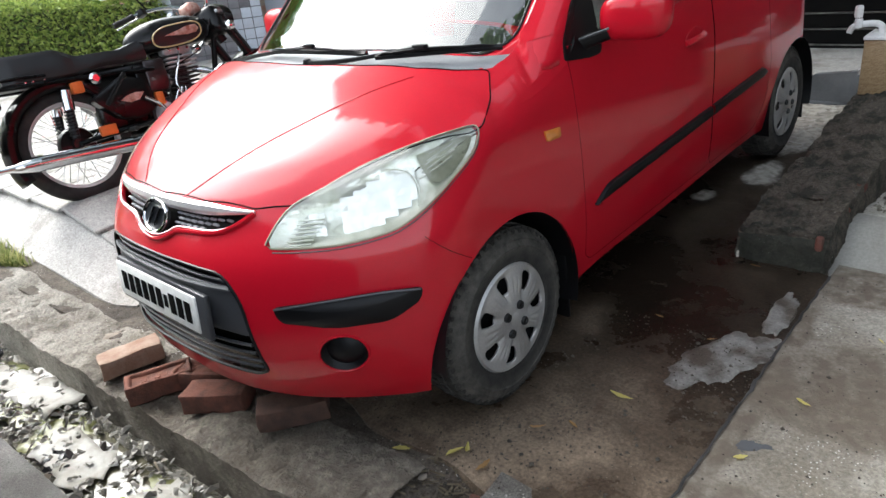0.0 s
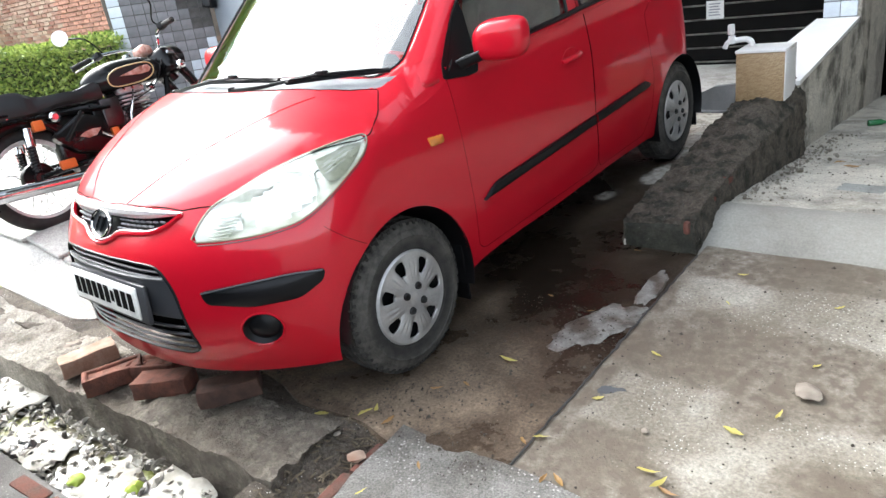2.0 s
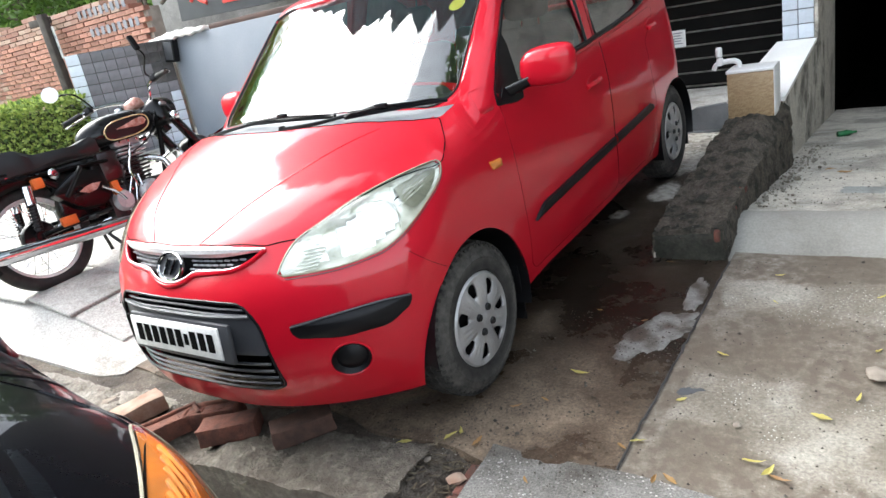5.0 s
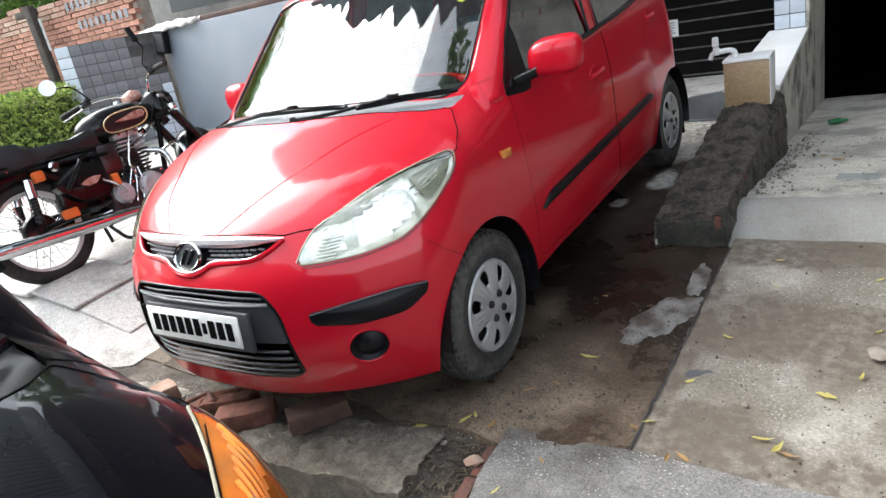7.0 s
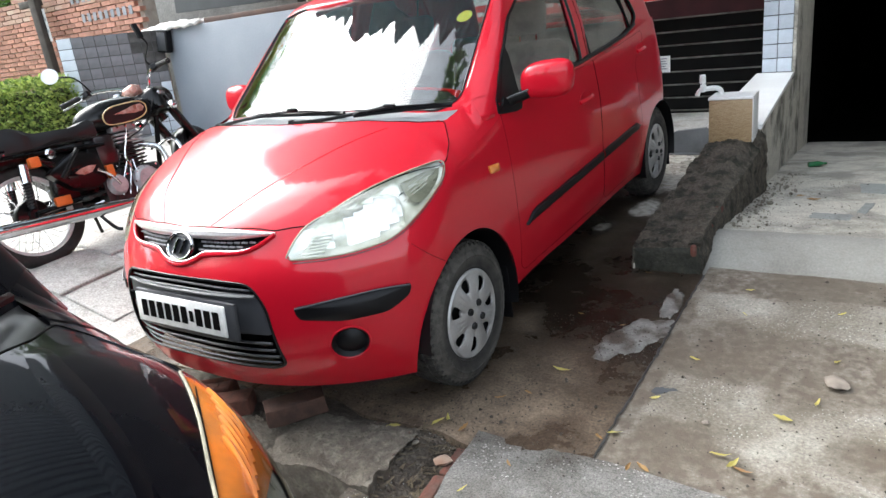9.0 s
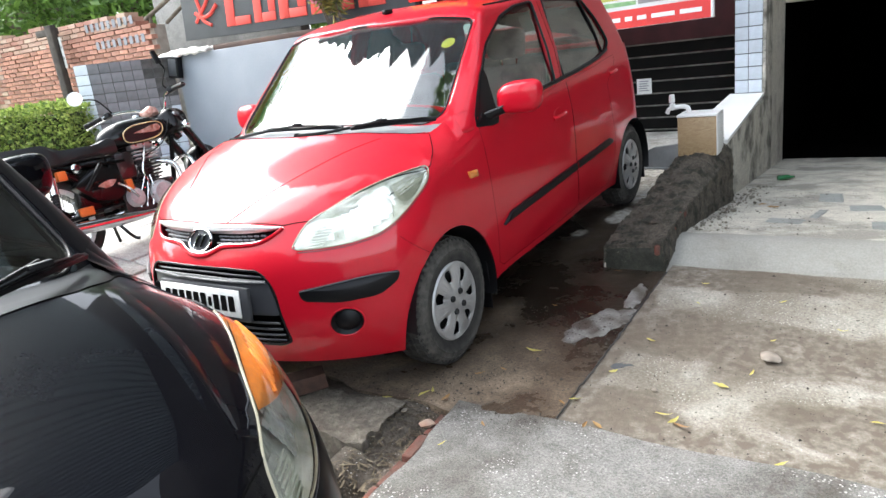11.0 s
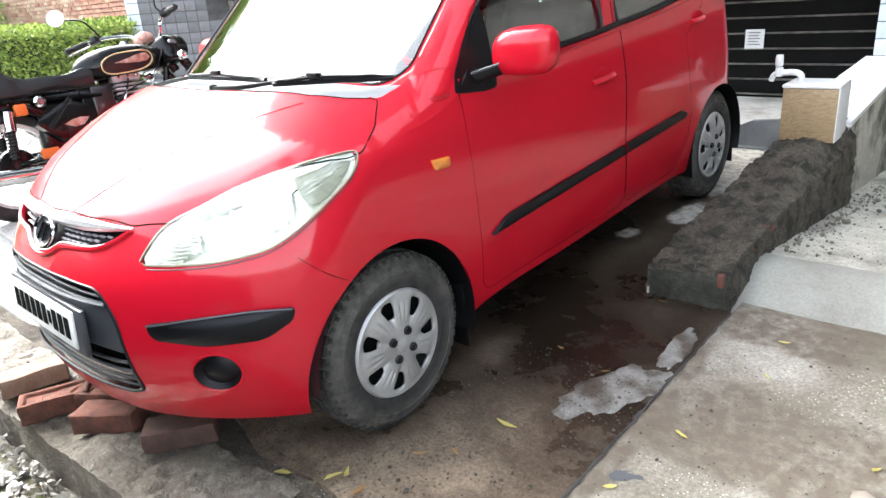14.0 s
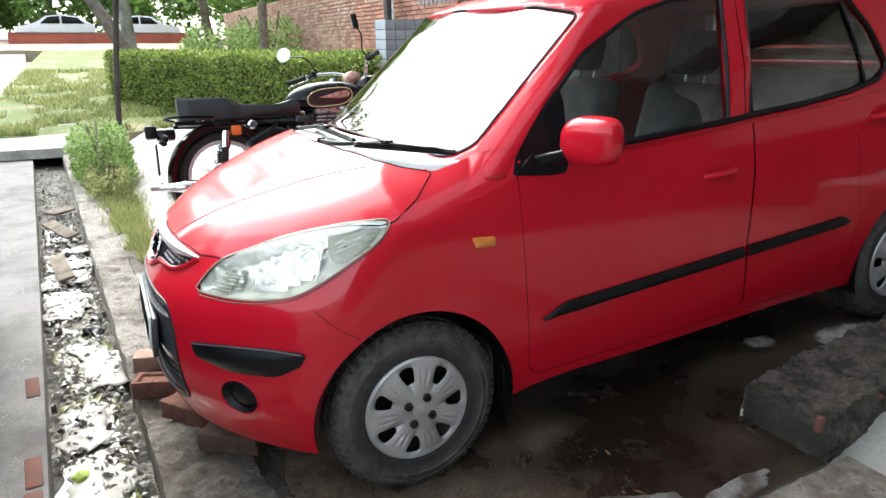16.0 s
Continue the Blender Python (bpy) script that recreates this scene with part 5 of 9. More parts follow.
        soften(fairing, lambda c: True, 4)
        part("pillar_foot", fairing, paint, car)
    for nm, b, _ in panels:
        ob = part(nm, b, paint, car, "", recalc=False)
        mod = ob.modifiers.new("thick", "SOLIDIFY")
        mod.thickness, mod.offset, mod.use_rim = 0.006, -1, False
    # cabin openings and panes
    for s in (1, -1):
        for outline in (FRONT_WINDOW, REAR_WINDOW):
            bmesh.ops.delete(up, geom=cut(up, outline, side_of(s)), context="FACES")
    bmesh.ops.delete(up, geom=cut(up, SCREEN_EDGE, screen_of), context="FACES")
    backlight = rounded([(-0.56, 1.13), (0.56, 1.13), (0.50, 1.40), (-0.50, 1.40)], 0.05)
    bmesh.ops.delete(up, geom=cut(up, backlight, lambda c: (c.x, c.z) if c.y > 2.3 else None), context="FACES")
    cabin = part("cabin_shell", up, paint, car, "", recalc=False)
    mod = cabin.modifiers.new("thick", "SOLIDIFY")
    mod.thickness, mod.offset = 0.03, -1
    for s in (1, -1):
        skin = bmesh.new()
        grid = []
        for k in range(31):
            z = 1.045 + 0.375 * k / 30
            a = on_surface(ubvh, front_ray, (curve(z, (1.05, 0.655), (1.425, 0.615)) + 0.004) * s, z)
            b = on_surface(ubvh, side_ray(s), curve(z, (1.0, 0.404), (1.16, 0.528), (1.30, 0.697), (1.412, 0.935)) - 0.003, z)
            row = []
            for j in range(13):
                c, n, _, _ = ubvh.find_nearest(a.lerp(b, j / 12) + Vector((0.02 * s, -0.02, 0)))
                row.append(skin.verts.new(c + (n if n.dot(Vector((s, -1, 0.3))) > 0 else -n) * 0.0022))
            grid.append(row)
        for a, b in zip(grid, grid[1:]):
            for j in range(12):
                skin.faces.new((a[j], a[j + 1], b[j + 1], b[j]))
        part("windscreen_pillar", skin, paint, car)
    pane = part("windscreen", patch(ubvh, front_ray, SCREEN_EDGE, -0.004, 0, 8), SCREEN, car, "curved windscreen mirroring a bright sky")
    pane.visible_shadow = False
    part("windscreen_seal", tube(line_on(ubvh, front_ray, SCREEN_EDGE, -0.001), 0.0045, 6, closed=True), PLASTIC, car, "black rubber seal")
    for s in (1, -1):
        for nm, outline in (("front_side_window", FRONT_WINDOW), ("rear_side_window", REAR_WINDOW)):
            pane = part(nm, patch(ubvh, side_ray(s), outline, -0.006, 0, 7), GLASS, car, "tinted side window")
            pane.visible_shadow = False
            part("window_seal", tube(line_on(ubvh, side_ray(s), dense(outline, 0.04), 0.0), 0.0075, 6, closed=True), PLASTIC, car, "black window seal")
        part("quarter_bar", tube(line_on(ubvh, side_ray(s), [(1.985, 1.43), (2.03, 1.25), (2.06, 1.09)], -0.002), 0.012, 6, flat=0.5), PLASTIC, car)
        part("waist_strip", tube(line_on(ubvh, side_ray(s), dense([(0.42, 1.000), (0.6, 1.004), (1.285, 1.026), (1.40, 1.034), (1.66, 1.045), (1.95, 1.068), (2.14, 1.101)], 0.05), 0.001), 0.011, 6), PLASTIC, car, "black waist strip")
        part("mirror_corner", patch(side_bvh, side_ray(s), rounded([(0.370, 0.966), (0.390, 1.018), (0.428, 1.063), (0.474, 1.112), (0.530, 1.166), (0.578, 1.206), (0.590, 1.16), (0.580, 1.0), (0.560, 0.950), (0.50, 0.949)], 0.012), 0.006, 0, 5, skirt=0.016), PLASTIC, car, "black plastic corner behind the mirror")
        part("roof_channel", tube(line_on(ubvh, above_ray, [(0.585 * s, y) for y in [0.9 + 0.06 * k for k in range(26)]], 0.001), 0.006, 5), PLASTIC, car)
    pane = part("rear_window", patch(ubvh, lambda p, q: (Vector((p, 4, q)), Vector((0, -1, 0))), backlight, -0.004, 0, 5), GLASS, car)
    pane.visible_shadow = False
    # seams
    def gap(pts, r, closed=False):
        part("panel_gap", tube(pts, r, 5, closed=closed), INK, car, "dark gap between panels")

    gap(line_on(bvh, above_ray, dense(BONNET, 0.03), 0.0), 0.0022, True)
    for s in (1, -1):
        for outline in (FRONT_DOOR, REAR_DOOR):
            gap(line_on(bvh, side_ray(s), dense(outline, 0.03), -0.0006), 0.0014, True)
        gap(line_on(bvh, corner_ray(s), soft2(BUMPER_SEAM, 5), -0.0004), 0.0013)
        gap(line_on(ubvh, side_ray(s), dense([(1.372, 1.03), (1.395, 1.20), (1.415, 1.455)], 0.05), 0.0), 0.002)
    if full:
        for line in ([(0.11, -0.578), (0.225, -0.46), (0.33, -0.305), (0.43, -0.15), (0.525, -0.01)], [(-0.147, -0.562), (-0.252, -0.46), (-0.35, -0.307), (-0.46, -0.136), (-0.523, 0.01)]):
            part("bonnet_crease", tube(line_on(bvh, above_ray, soft2(line, 6), -0.001), 0.0035, 6), paint, car)
    # cowl
    cowl = bmesh.new()
    edge_y = lambda x: curve(abs(x), (0, -0.026), (0.31, -0.012), (0.51, 0.026), (0.60, 0.080), (0.668, 0.152))
    steps = []
    for k in range(-26, 27):
        x = k / 26 * 0.67
        a = on_surface(bvh, above_ray, x, edge_y(x) - 0.006, -0.014)
        zg = curve(abs(x), (0, 1.049), (0.30, 1.046), (0.60, 1.014), (0.67, 1.012))
        b = on_surface(ubvh, front_ray, x, zg, 0.001) or Vector((x, 0.31, zg))
        low_row = [a + Vector((0, 0, -0.03)), a, a.lerp(b, 0.15) + Vector((0, 0, 0.006)), a.lerp(b, 0.5) + Vector((0, 0, 0.004)), a.lerp(b, 0.9) + Vector((0, 0, -0.004)), b]
        steps.append([cowl.verts.new(c) for c in low_row])
    for a, b in zip(steps, steps[1:]):
        for k in range(5):
            cowl.faces.new((a[k], b[k], b[k + 1], a[k + 1]))
    part("cowl", cowl, COWL if full else PLASTIC, car, "plastic cowl below the windscreen, reflected sky in its grey" if full else "black plastic cowl below the windscreen")
    for s in (1, -1):
        headlamp(car, bvh, s)
    # wheels, flaps, floor
    for s in (1, -1):
        for y in (0.0, 2.38):
            car_wheel(car, Matrix.Translation((0.768 * s, y, 0.28)) @ pose(0, 0, 0, 20 if y else 0, 0, 0 if s > 0 else 180))
            yb = y + 0.315
            part("mud_flap", block((0.60 * s if s > 0 else -0.76, yb, 0.10), (0.76 if s > 0 else -0.60, yb + 0.012, 0.34), 0.004, m=None), PLASTIC, car, "black rubber mud flap")
    part("underbody", block((-0.56, -0.28, 0.20), (0.56, 2.65, 0.25), 0.02), PLASTIC, car)
    for s in (1, -1):
        wing_mirror(car, s, paint, "red" if full else "black", Vector((0, 0, 0)) if full else Vector((0, 0.45, 0.10)))
    # cabin
    part("dashboard", block((-0.70, 0.42, 0.70), (0.70, 0.72, 0.985), 0.06, 3), CABIN, car)
    part("cabin_floor", block((-0.70, 0.3, 0.25), (0.70, 2.6, 0.40), 0.02), CABIN, car)
    part("steering_wheel", tube([Vector((-0.36 + 0.18 * math.cos(a), 0.80 - 0.08 * math.sin(a), 0.97 + 0.16 * math.sin(a))) for a in [k / 24 * 2 * math.pi for k in range(24)]], 0.014, 8, closed=True), CABIN, car)
    for x in (-0.36, 0.36):
        seat(car, x, 1.12)
    part("rear_bench", block((-0.62, 1.75, 0.42), (0.62, 2.2, 0.62), 0.06, 3), FABRIC, car)
    part("rear_backrest", block((-0.62, -0.07, 0), (0.62, 0.07, 0.55), 0.05, 3, m=Matrix.Translation((0, 2.2, 0.58)) @ Matrix.Rotation(radians(-16), 4, "X")), FABRIC, car)
    if not full:
        return car, bvh, ubvh
    # grille: chrome upper bar, mesh cells and badge
    grille = new("grille")
    grille.parent = car
    grille["label"] = "black mesh grille under a chrome bar"
    part("grille_back", patch(bvh, front_ray, GRILLE, -0.03, 0, 5), PLASTIC, grille)
    BAR_R = [0.005 + 0.017 * min(1, 5.5 * min(k, n - k) / n) for n in [len(dense([(-0.392, 0.782), (-0.25, 0.785), (0, 0.784), (0.25, 0.785), (0.392, 0.782)], 0.03)) - 1] for k in range(n + 1)]
    part("chrome_bar", tube(line_on(bvh, front_ray, dense([(-0.392, 0.782), (-0.25, 0.785), (0, 0.784), (0.25, 0.785), (0.392, 0.782)], 0.03), 0.002), BAR_R, 8, flat=0.85), BRIGHT_BAR, grille, "bright chrome bar")
    lip = [(0.392, 0.780), (0.345, 0.750), (0.28, 0.732), (0.14, 0.724), (0.09, 0.705), (0.045, 0.691), (0, 0.687), (-0.045, 0.691), (-0.09, 0.705), (-0.14, 0.724), (-0.28, 0.732), (-0.345, 0.750), (-0.392, 0.780)]
    part("painted_lip", tube(line_on(bvh, front_ray, soft2(lip, 4), 0.0), 0.011, 8, flat=0.7), paint, grille, "red lower edge of the grille")
    part("chrome_lip", tube(line_on(bvh, front_ray, soft2([(x, z + 0.011 * (1 - (x / 0.392) ** 2)) for x, z in lip], 4), 0.004), 0.0045, 6, flat=0.7), LIP, grille, "dull chrome lip of the grille")
    for r in range(3):
        for k in range(-11, 12):
            x = (k + 0.5 * (r % 2)) * 0.031
            z = 0.741 + r * 0.012
            if abs(x) > 0.34 - (2 - r) * 0.05 or abs(x) < 0.09:
                continue
            c = on_surface(bvh, front_ray, x, z, -0.014)
            part("mesh_cell", block((-0.0125, -0.004, -0.0026), (0.0125, 0.004, 0.0026), 0.001, 1, m=Matrix.Translation(c)), MESH_GREY, grille)
    c = on_surface(bvh, front_ray, 0, 0.742, 0.008)
    badge = new("badge")
    badge.parent = grille
    badge["label"] = "oval chrome badge"
    tilt = Matrix.Translation(c) @ Matrix.Rotation(radians(-28), 4, "X")
    part("badge_ring", tube([tilt @ Vector((0.068 * math.cos(a), 0, 0.048 * math.sin(a))) for a in [k / 40 * 2 * math.pi for k in range(40)]], 0.0065, 8, closed=True), CHROME, badge)
    part("badge_back", lathe([(0.0, 0.004), (1.0, 0.004), (1.0, 0.012)], 40, axis="y", m=tilt @ Matrix.Diagonal((0.066, 1, 0.046, 1))), TRIM, badge)

    for x in (-0.019, 0.019):
        part("badge_bar", tube([tilt @ Vector((x - 0.010, -0.002, -0.026)), tilt @ Vector((x + 0.010, -0.002, 0.026))], 0.0075, 6, flat=0.6), CHROME, badge)
    # lower grille
    lg = new("lower_grille")
    lg.parent = car
    lg["label"] = "wide black lower grille with slats"
    part("grille_back", patch(bvh, front_ray, LOWER_GRILLE, -0.05, 0, 6), INK, lg)
    for q, half in ((0.632, 0.33), (0.612, 0.35), (0.437, 0.375), (0.408, 0.38), (0.380, 0.385), (0.354, 0.38)):
        part("slat", tube(line_on(bvh, front_ray, [(-half + k * half / 12, q - 0.016 * abs(k / 12 - 1) ** 2) for k in range(25)], -0.016), 0.0085, 6, flat=0.6), TRIM, lg)
    bar = [(-0.375, 0.46), (-0.36, 0.60), (0, 0.607), (0.36, 0.60), (0.395, 0.46), (0, 0.452)]
    part("bumper_beam", patch(bvh, front_ray, rounded(bar, 0.02), -0.006, 0, 5, skirt=0.03), TRIM, lg, "dark grey beam behind the plate")
    part("beam_edge", tube(line_on(bvh, front_ray, [(-0.35 + k * 0.035, 0.598 + 0.007 * (1 - (k / 10 - 1) ** 2)) for k in range(21)], -0.004), 0.0065, 6), BEAM_EDGE, lg, "dull grey upper edge")
    part("tow_cover", lathe([(0.0, -0.004), (0.016, -0.004), (0.02, 0.004)], 16, axis="y", m=Matrix.Translation(on_surface(bvh, front_ray, -0.345, 0.53, 0))), INK, lg)
    plate(car)
    part("grille_rim", tube(line_on(bvh, front_ray, dense(LOWER_GRILLE, 0.03), 0.0), 0.005, 6, closed=True), PLASTIC, car)
    for s in (1, -1):
        part("bumper_strip", patch(bvh, corner_ray(s), STRIP, 0.006, 0.014, 6, skirt=0.012), PLASTIC, car, "black rubbing strip on the bumper")
        part("strip_edge", tube(line_on(bvh, corner_ray(s), soft2([(-0.082, 0.551), (0.051, 0.5625), (0.199, 0.565), (0.300, 0.554)], 6), 0.012), 0.0035, 5), TRIM, car)
        fogl = new("fog_lamp_recess")
        fogl.parent = car
        fogl["label"] = "round black fog lamp recess"
        ray = corner_ray(s)
        ring = [(0.070 + 0.068 * math.cos(a / 12 * math.pi), 0.395 + 0.060 * math.sin(a / 12 * math.pi)) for a in range(24)]
        part("recess", patch(bvh, ray, ring, 0.0, -0.04, 6), PLASTIC, fogl)
        part("blank", patch(bvh, ray, [(0.076 + (p - 0.07) * 0.84, 0.393 + (q - 0.395) * 0.84) for p, q in ring], -0.020, 0.016, 6), PLASTIC, fogl)
        part("recess_rim", tube(line_on(bvh, ray, ring, 0.0), 0.004, 6, closed=True), RED, fogl)
        ind = rounded([(0.205, 0.806), (0.283, 0.798), (0.283, 0.768), (0.215, 0.772)], 0.008)
        part("side_indicator", patch(bvh, side_ray(s), ind, 0.006, 0.006, 4, skirt=0.008), AMBER, car, "small amber side repeater")
        for a, b, name2 in ((0.450, 1.352, "front"), (1.372, 1.965, "rear")):
            f = lambda y: 0.478 + 0.052 * (y - 0.45) / 1.5
            end = [(b, f(b) + 0.02), (b - 0.04, f(b) + 0.046)] if name2 == "rear" else [(b, f(b)), (b, f(b) + 0.044)]
            start = [(a, f(a)), ] if name2 == "rear" else [(a, f(a) + 0.002)]
            poly = start + [(b - (0.06 if name2 == "rear" else 0), f(b) - 0.002)] + end + ([(a, f(a) + 0.044)] if name2 == "rear" else [(a + 0.09, f(a) + 0.044)])
            poly = rounded(poly, 0.012)
            cx = sum(p for p, _ in poly) / len(poly)
            strip = bmesh.new()
            n = 24
            prev = None
            for k in range(n + 1):
                y = a + (b - a) * k / n
                z0, z1 = f(y), f(y) + 0.044
                if name2 == "front":
                    z1 = min(z1, f(a) + 0.004 + (y - a) * 0.5)
                else:
                    z1 = min(z1, f(b) + 0.016 + (b - y) * 0.7)
                    z0 = max(z0, f(b) + 0.010 - (b - y) * 0.4)
                sec = [on_surface(bvh, side_ray(s), y, z, o) for z, o in ((z0, 0.0), (z0 + 0.004, 0.012), ((z0 + z1) / 2, 0.015), (z1 - 0.003, 0.012), (z1, 0.0))]
                cur = [strip.verts.new(c) for c in sec]
                if prev:
                    for j in range(4):
                        strip.faces.new((prev[j], prev[j + 1], cur[j + 1], cur[j]))
                prev = cur
            part("side_moulding", strip, PLASTIC, car, "black rubbing strip along the door")
        door_handle(car, s, 1.215, 0.85)
        door_handle(car, s, 2.12, 0.955, 0.13)
    wiper(car, Vector((0.03, 0.0, 1.036)), Vector((0.25, 0.004, 1.050)), Vector((0.49, 0.100, 1.072)), [(0.34, 0.030, 1.050), (0.42, 0.064, 1.050), (0.54, 0.138, 1.046), (0.65, 0.245, 1.034)])
    wiper(car, Vector((-0.50, 0.060, 1.020)), Vector((-0.32, 0.036, 1.048)), Vector((0.0, 0.054, 1.080)), [(-0.25, 0.062, 1.056), (-0.08, 0.048, 1.060), (0.12, 0.044, 1.060), (0.28, 0.046, 1.056)])
    c = on_surface(ubvh, above_ray, 0.09, 0.76)
    part("aerial_base", block((-0.016, -0.03, 0), (0.016, 0.035, 0.022), 0.008, 3, m=Matrix.Translation(c)), PLASTIC, car, "black aerial base")
    ring = [(0.545 + 0.028 * math.cos(a / 10 * math.pi), 1.34 + 0.02 * math.sin(a / 10 * math.pi)) for a in range(20)]
    part("windscreen_sticker", patch(ubvh, front_ray, ring, -0.008, 0, 3), surf("yellow_sticker", (0.75, 0.68, 0.08), 0.6, bump=0), car, "oval yellow sticker")
    # roof sign
    sign = new("roof_sign")
    sign.parent = car
    sign["label"] = "red roof-top sign box with yellow writing"
    zt = 1.562
    part("sign_box", block((-0.15, 1.30, zt), (0.31, 1.62, zt + 0.24), 0.012, 2), surf("red_sign_board", (0.62, 0.03, 0.02), 0.45, col2=(0.55, 0.025, 0.02), bump=0), sign)
    yellow = surf("yellow_lettering", (0.80, 0.55, 0.03), 0.5, bump=0)
    for row, (z, h, n) in enumerate(((zt + 0.022, 0.045, 10), (zt + 0.10, 0.05, 9), (zt + 0.18, 0.03, 12))):
        w = 0.42 / n
        for k in range(n):
            part("sign_bar", block((-0.13 + k * w, 1.296, z), (-0.13 + k * w + w * 0.66, 1.299, z + h), 0.001, 1), yellow, sign)
    for k in range(3):
        part("sign_bar", block((0.3115, 1.34, zt + 0.05 + k * 0.065), (0.3135, 1.58, zt + 0.09 + k * 0.065), 0.001, 1), yellow, sign)
    for x in (-0.10, 0.26):
        for y in (1.34, 1.58):
            part("sign_foot", block((x - 0.02, y - 0.015, zt - 0.05), (x + 0.02, y + 0.015, zt + 0.01), 0.004), PLASTIC, sign)
    return car, bvh, ubvh


CAR = Matrix(((0.99999, 0.00000, -0.00498, -0.00056), (-0.00031, 0.99808, -0.06187, -0.00155), (0.00497, 0.06187, 0.99807, 0.02508), (0, 0, 0, 1)))
red_car, car_bvh, cabin_bvh = build_car("red_car", RED, "red five-door hatchback parked nose-down on the ramp", CAR)


# ---- the black car on the road ----
BLACKCAR = Matrix(((0, -1, 0, 1.06), (1, 0, 0, -2.216), (0, 0, 1, -0.042), (0, 0, 0, 1)))
black_car, bk_bvh, bk_ubvh = build_car("black_car", BLACK_PAINT, "glossy black hatchback parked on the road beside the drain", BLACKCAR, full=False)
part("grille_blank", patch(bk_bvh, front_ray, GRILLE, -0.01, 0, 4), PLASTIC, black_car)
part("grille_blank", patch(bk_bvh, front_ray, LOWER_GRILLE, -0.01, 0, 4), PLASTIC, black_car)
AMBER_ZONE = soft2([(0.12, 0.826), (0.193, 0.852), (0.285, 0.873), (0.375, 0.887), (0.446, 0.893), (0.498, 0.892), (0.507, 0.876), (0.482, 0.838), (0.424, 0.800), (0.37, 0.772), (0.30, 0.785), (0.20, 0.803), (0.12, 0.826)], 4)[:-1]
part("indicator_lens", patch(bk_bvh, corner_ray(1), AMBER_ZONE, 0.0, 0.008, 6), AMBER, black_car, "large amber indicator in the headlamp's corner")
ribs = bmesh.new()
for k in range(6):
    tube(line_on(bk_bvh, corner_ray(1), soft2([(0.20 + k * 0.030, 0.812 + k * 0.004), (0.255 + k * 0.030, 0.832 + k * 0.005), (0.31 + k * 0.027, 0.862 + k * 0.003)], 5), 0.009), 0.004, 5, bm=ribs)
part("indicator_fluting", ribs, AMBER, black_car)["kind"] = "stuff"
crease = bmesh.new()
spine = soft2([(0.585, 0.05), (0.566, -0.03), (0.550, -0.12), (0.525, -0.23), (0.495, -0.33), (0.455, -0.45)], 8)
rows = []
for n, (p, q) in enumerate(spine):
    f = math.sin(math.pi * n / (len(spine) - 1)) ** 0.5
    row = [on_surface(bk_bvh, above_ray, p + 0.040 * u / 8, q + 0.008 * u / 8, -0.0012 + 0.0052 * f * (0.5 + 0.5 * math.cos(math.pi * u / 8))) for u in range(-8, 9)]
    if all(c is not None for c in row):
        rows.append([crease.verts.new(c) for c in row])
for a, b in zip(rows, rows[1:]):
    for i in range(16):
        crease.faces.new((a[i], a[i + 1], b[i + 1], b[i]))
part("bonnet_crease", crease, BLACK_PAINT, black_car)
# thin raised bead added along the seam to draw its highlight
part("bonnet_trim", tube(line_on(bk_bvh, above_ray, soft2([(0.705, 0.10), (0.742, 0.03), (0.757, -0.062)], 6), 0.0), 0.003, 5), BLACK_PAINT, black_car)
wiper(black_car, Vector((0.0, -0.012, 1.048)), Vector((0.24, 0.0, 1.064)), Vector((0.49, 0.108, 1.088)), [(0.32, 0.030, 1.062), (0.42, 0.068, 1.062), (0.54, 0.140, 1.055), (0.65, 0.245, 1.036)])


# ---- the motorcycle: x to its right, y ahead, z up, the rear tyre's foot at the origin ----
GLOSS_BLACK = surf("black_enamel", (0.003, 0.003, 0.0032), 0.25, coat=0.35, col2=(0.004, 0.004, 0.0042), scale=6, bump=0.0, spec=0.1)
MAROON_PAINT = surf("maroon_enamel", (0.011, 0.003, 0.004), 0.3, coat=0.3, col2=(0.008, 0.0025, 0.003), scale=5, bump=0.0)
LEATHER = surf("black_leatherette", (0.006, 0.006, 0.0065), 0.36, col2=(0.010, 0.010, 0.0105), scale=9, fine=160, bump=0.2, dist=0.002)
ORANGE = surf("orange_tape", (0.62, 0.13, 0.015), 0.5, col2=(0.66, 0.13, 0.015), bump=0.05)
COPPER = surf("copper_badge", (0.58, 0.40, 0.34), 0.4, metal=0.3, col2=(0.34, 0.13, 0.09), scale=30, bump=0.1)
GOLD = surf("gold_pinstripe", (0.55, 0.42, 0.20), 0.4, bump=0.0)
PALE_GLASS = surf("white_mirror_face", (0.85, 0.85, 0.84), 0.1, metal=0.3, bump=0.0)


BIKE_TYRE = surf("black_motorcycle_rubber", (0.010, 0.010, 0.0095), 0.7, col2=(0.03, 0.029, 0.027), scale=18, fine=120, bump=0.4, dist=0.002)
# matte pale grey stands in for sky mirrored in the chromed rims
RIM_STEEL = surf("rim_sky_grey", (0.66, 0.66, 0.66), 0.45, metal=0.25, col2=(0.55, 0.55, 0.54), scale=8, bump=0.05)
ENGINE = surf("brushed_engine_alloy", (0.50, 0.50, 0.50), 0.42, metal=0.35, col2=(0.34, 0.34, 0.34), scale=12, fine=90, bump=0.1)


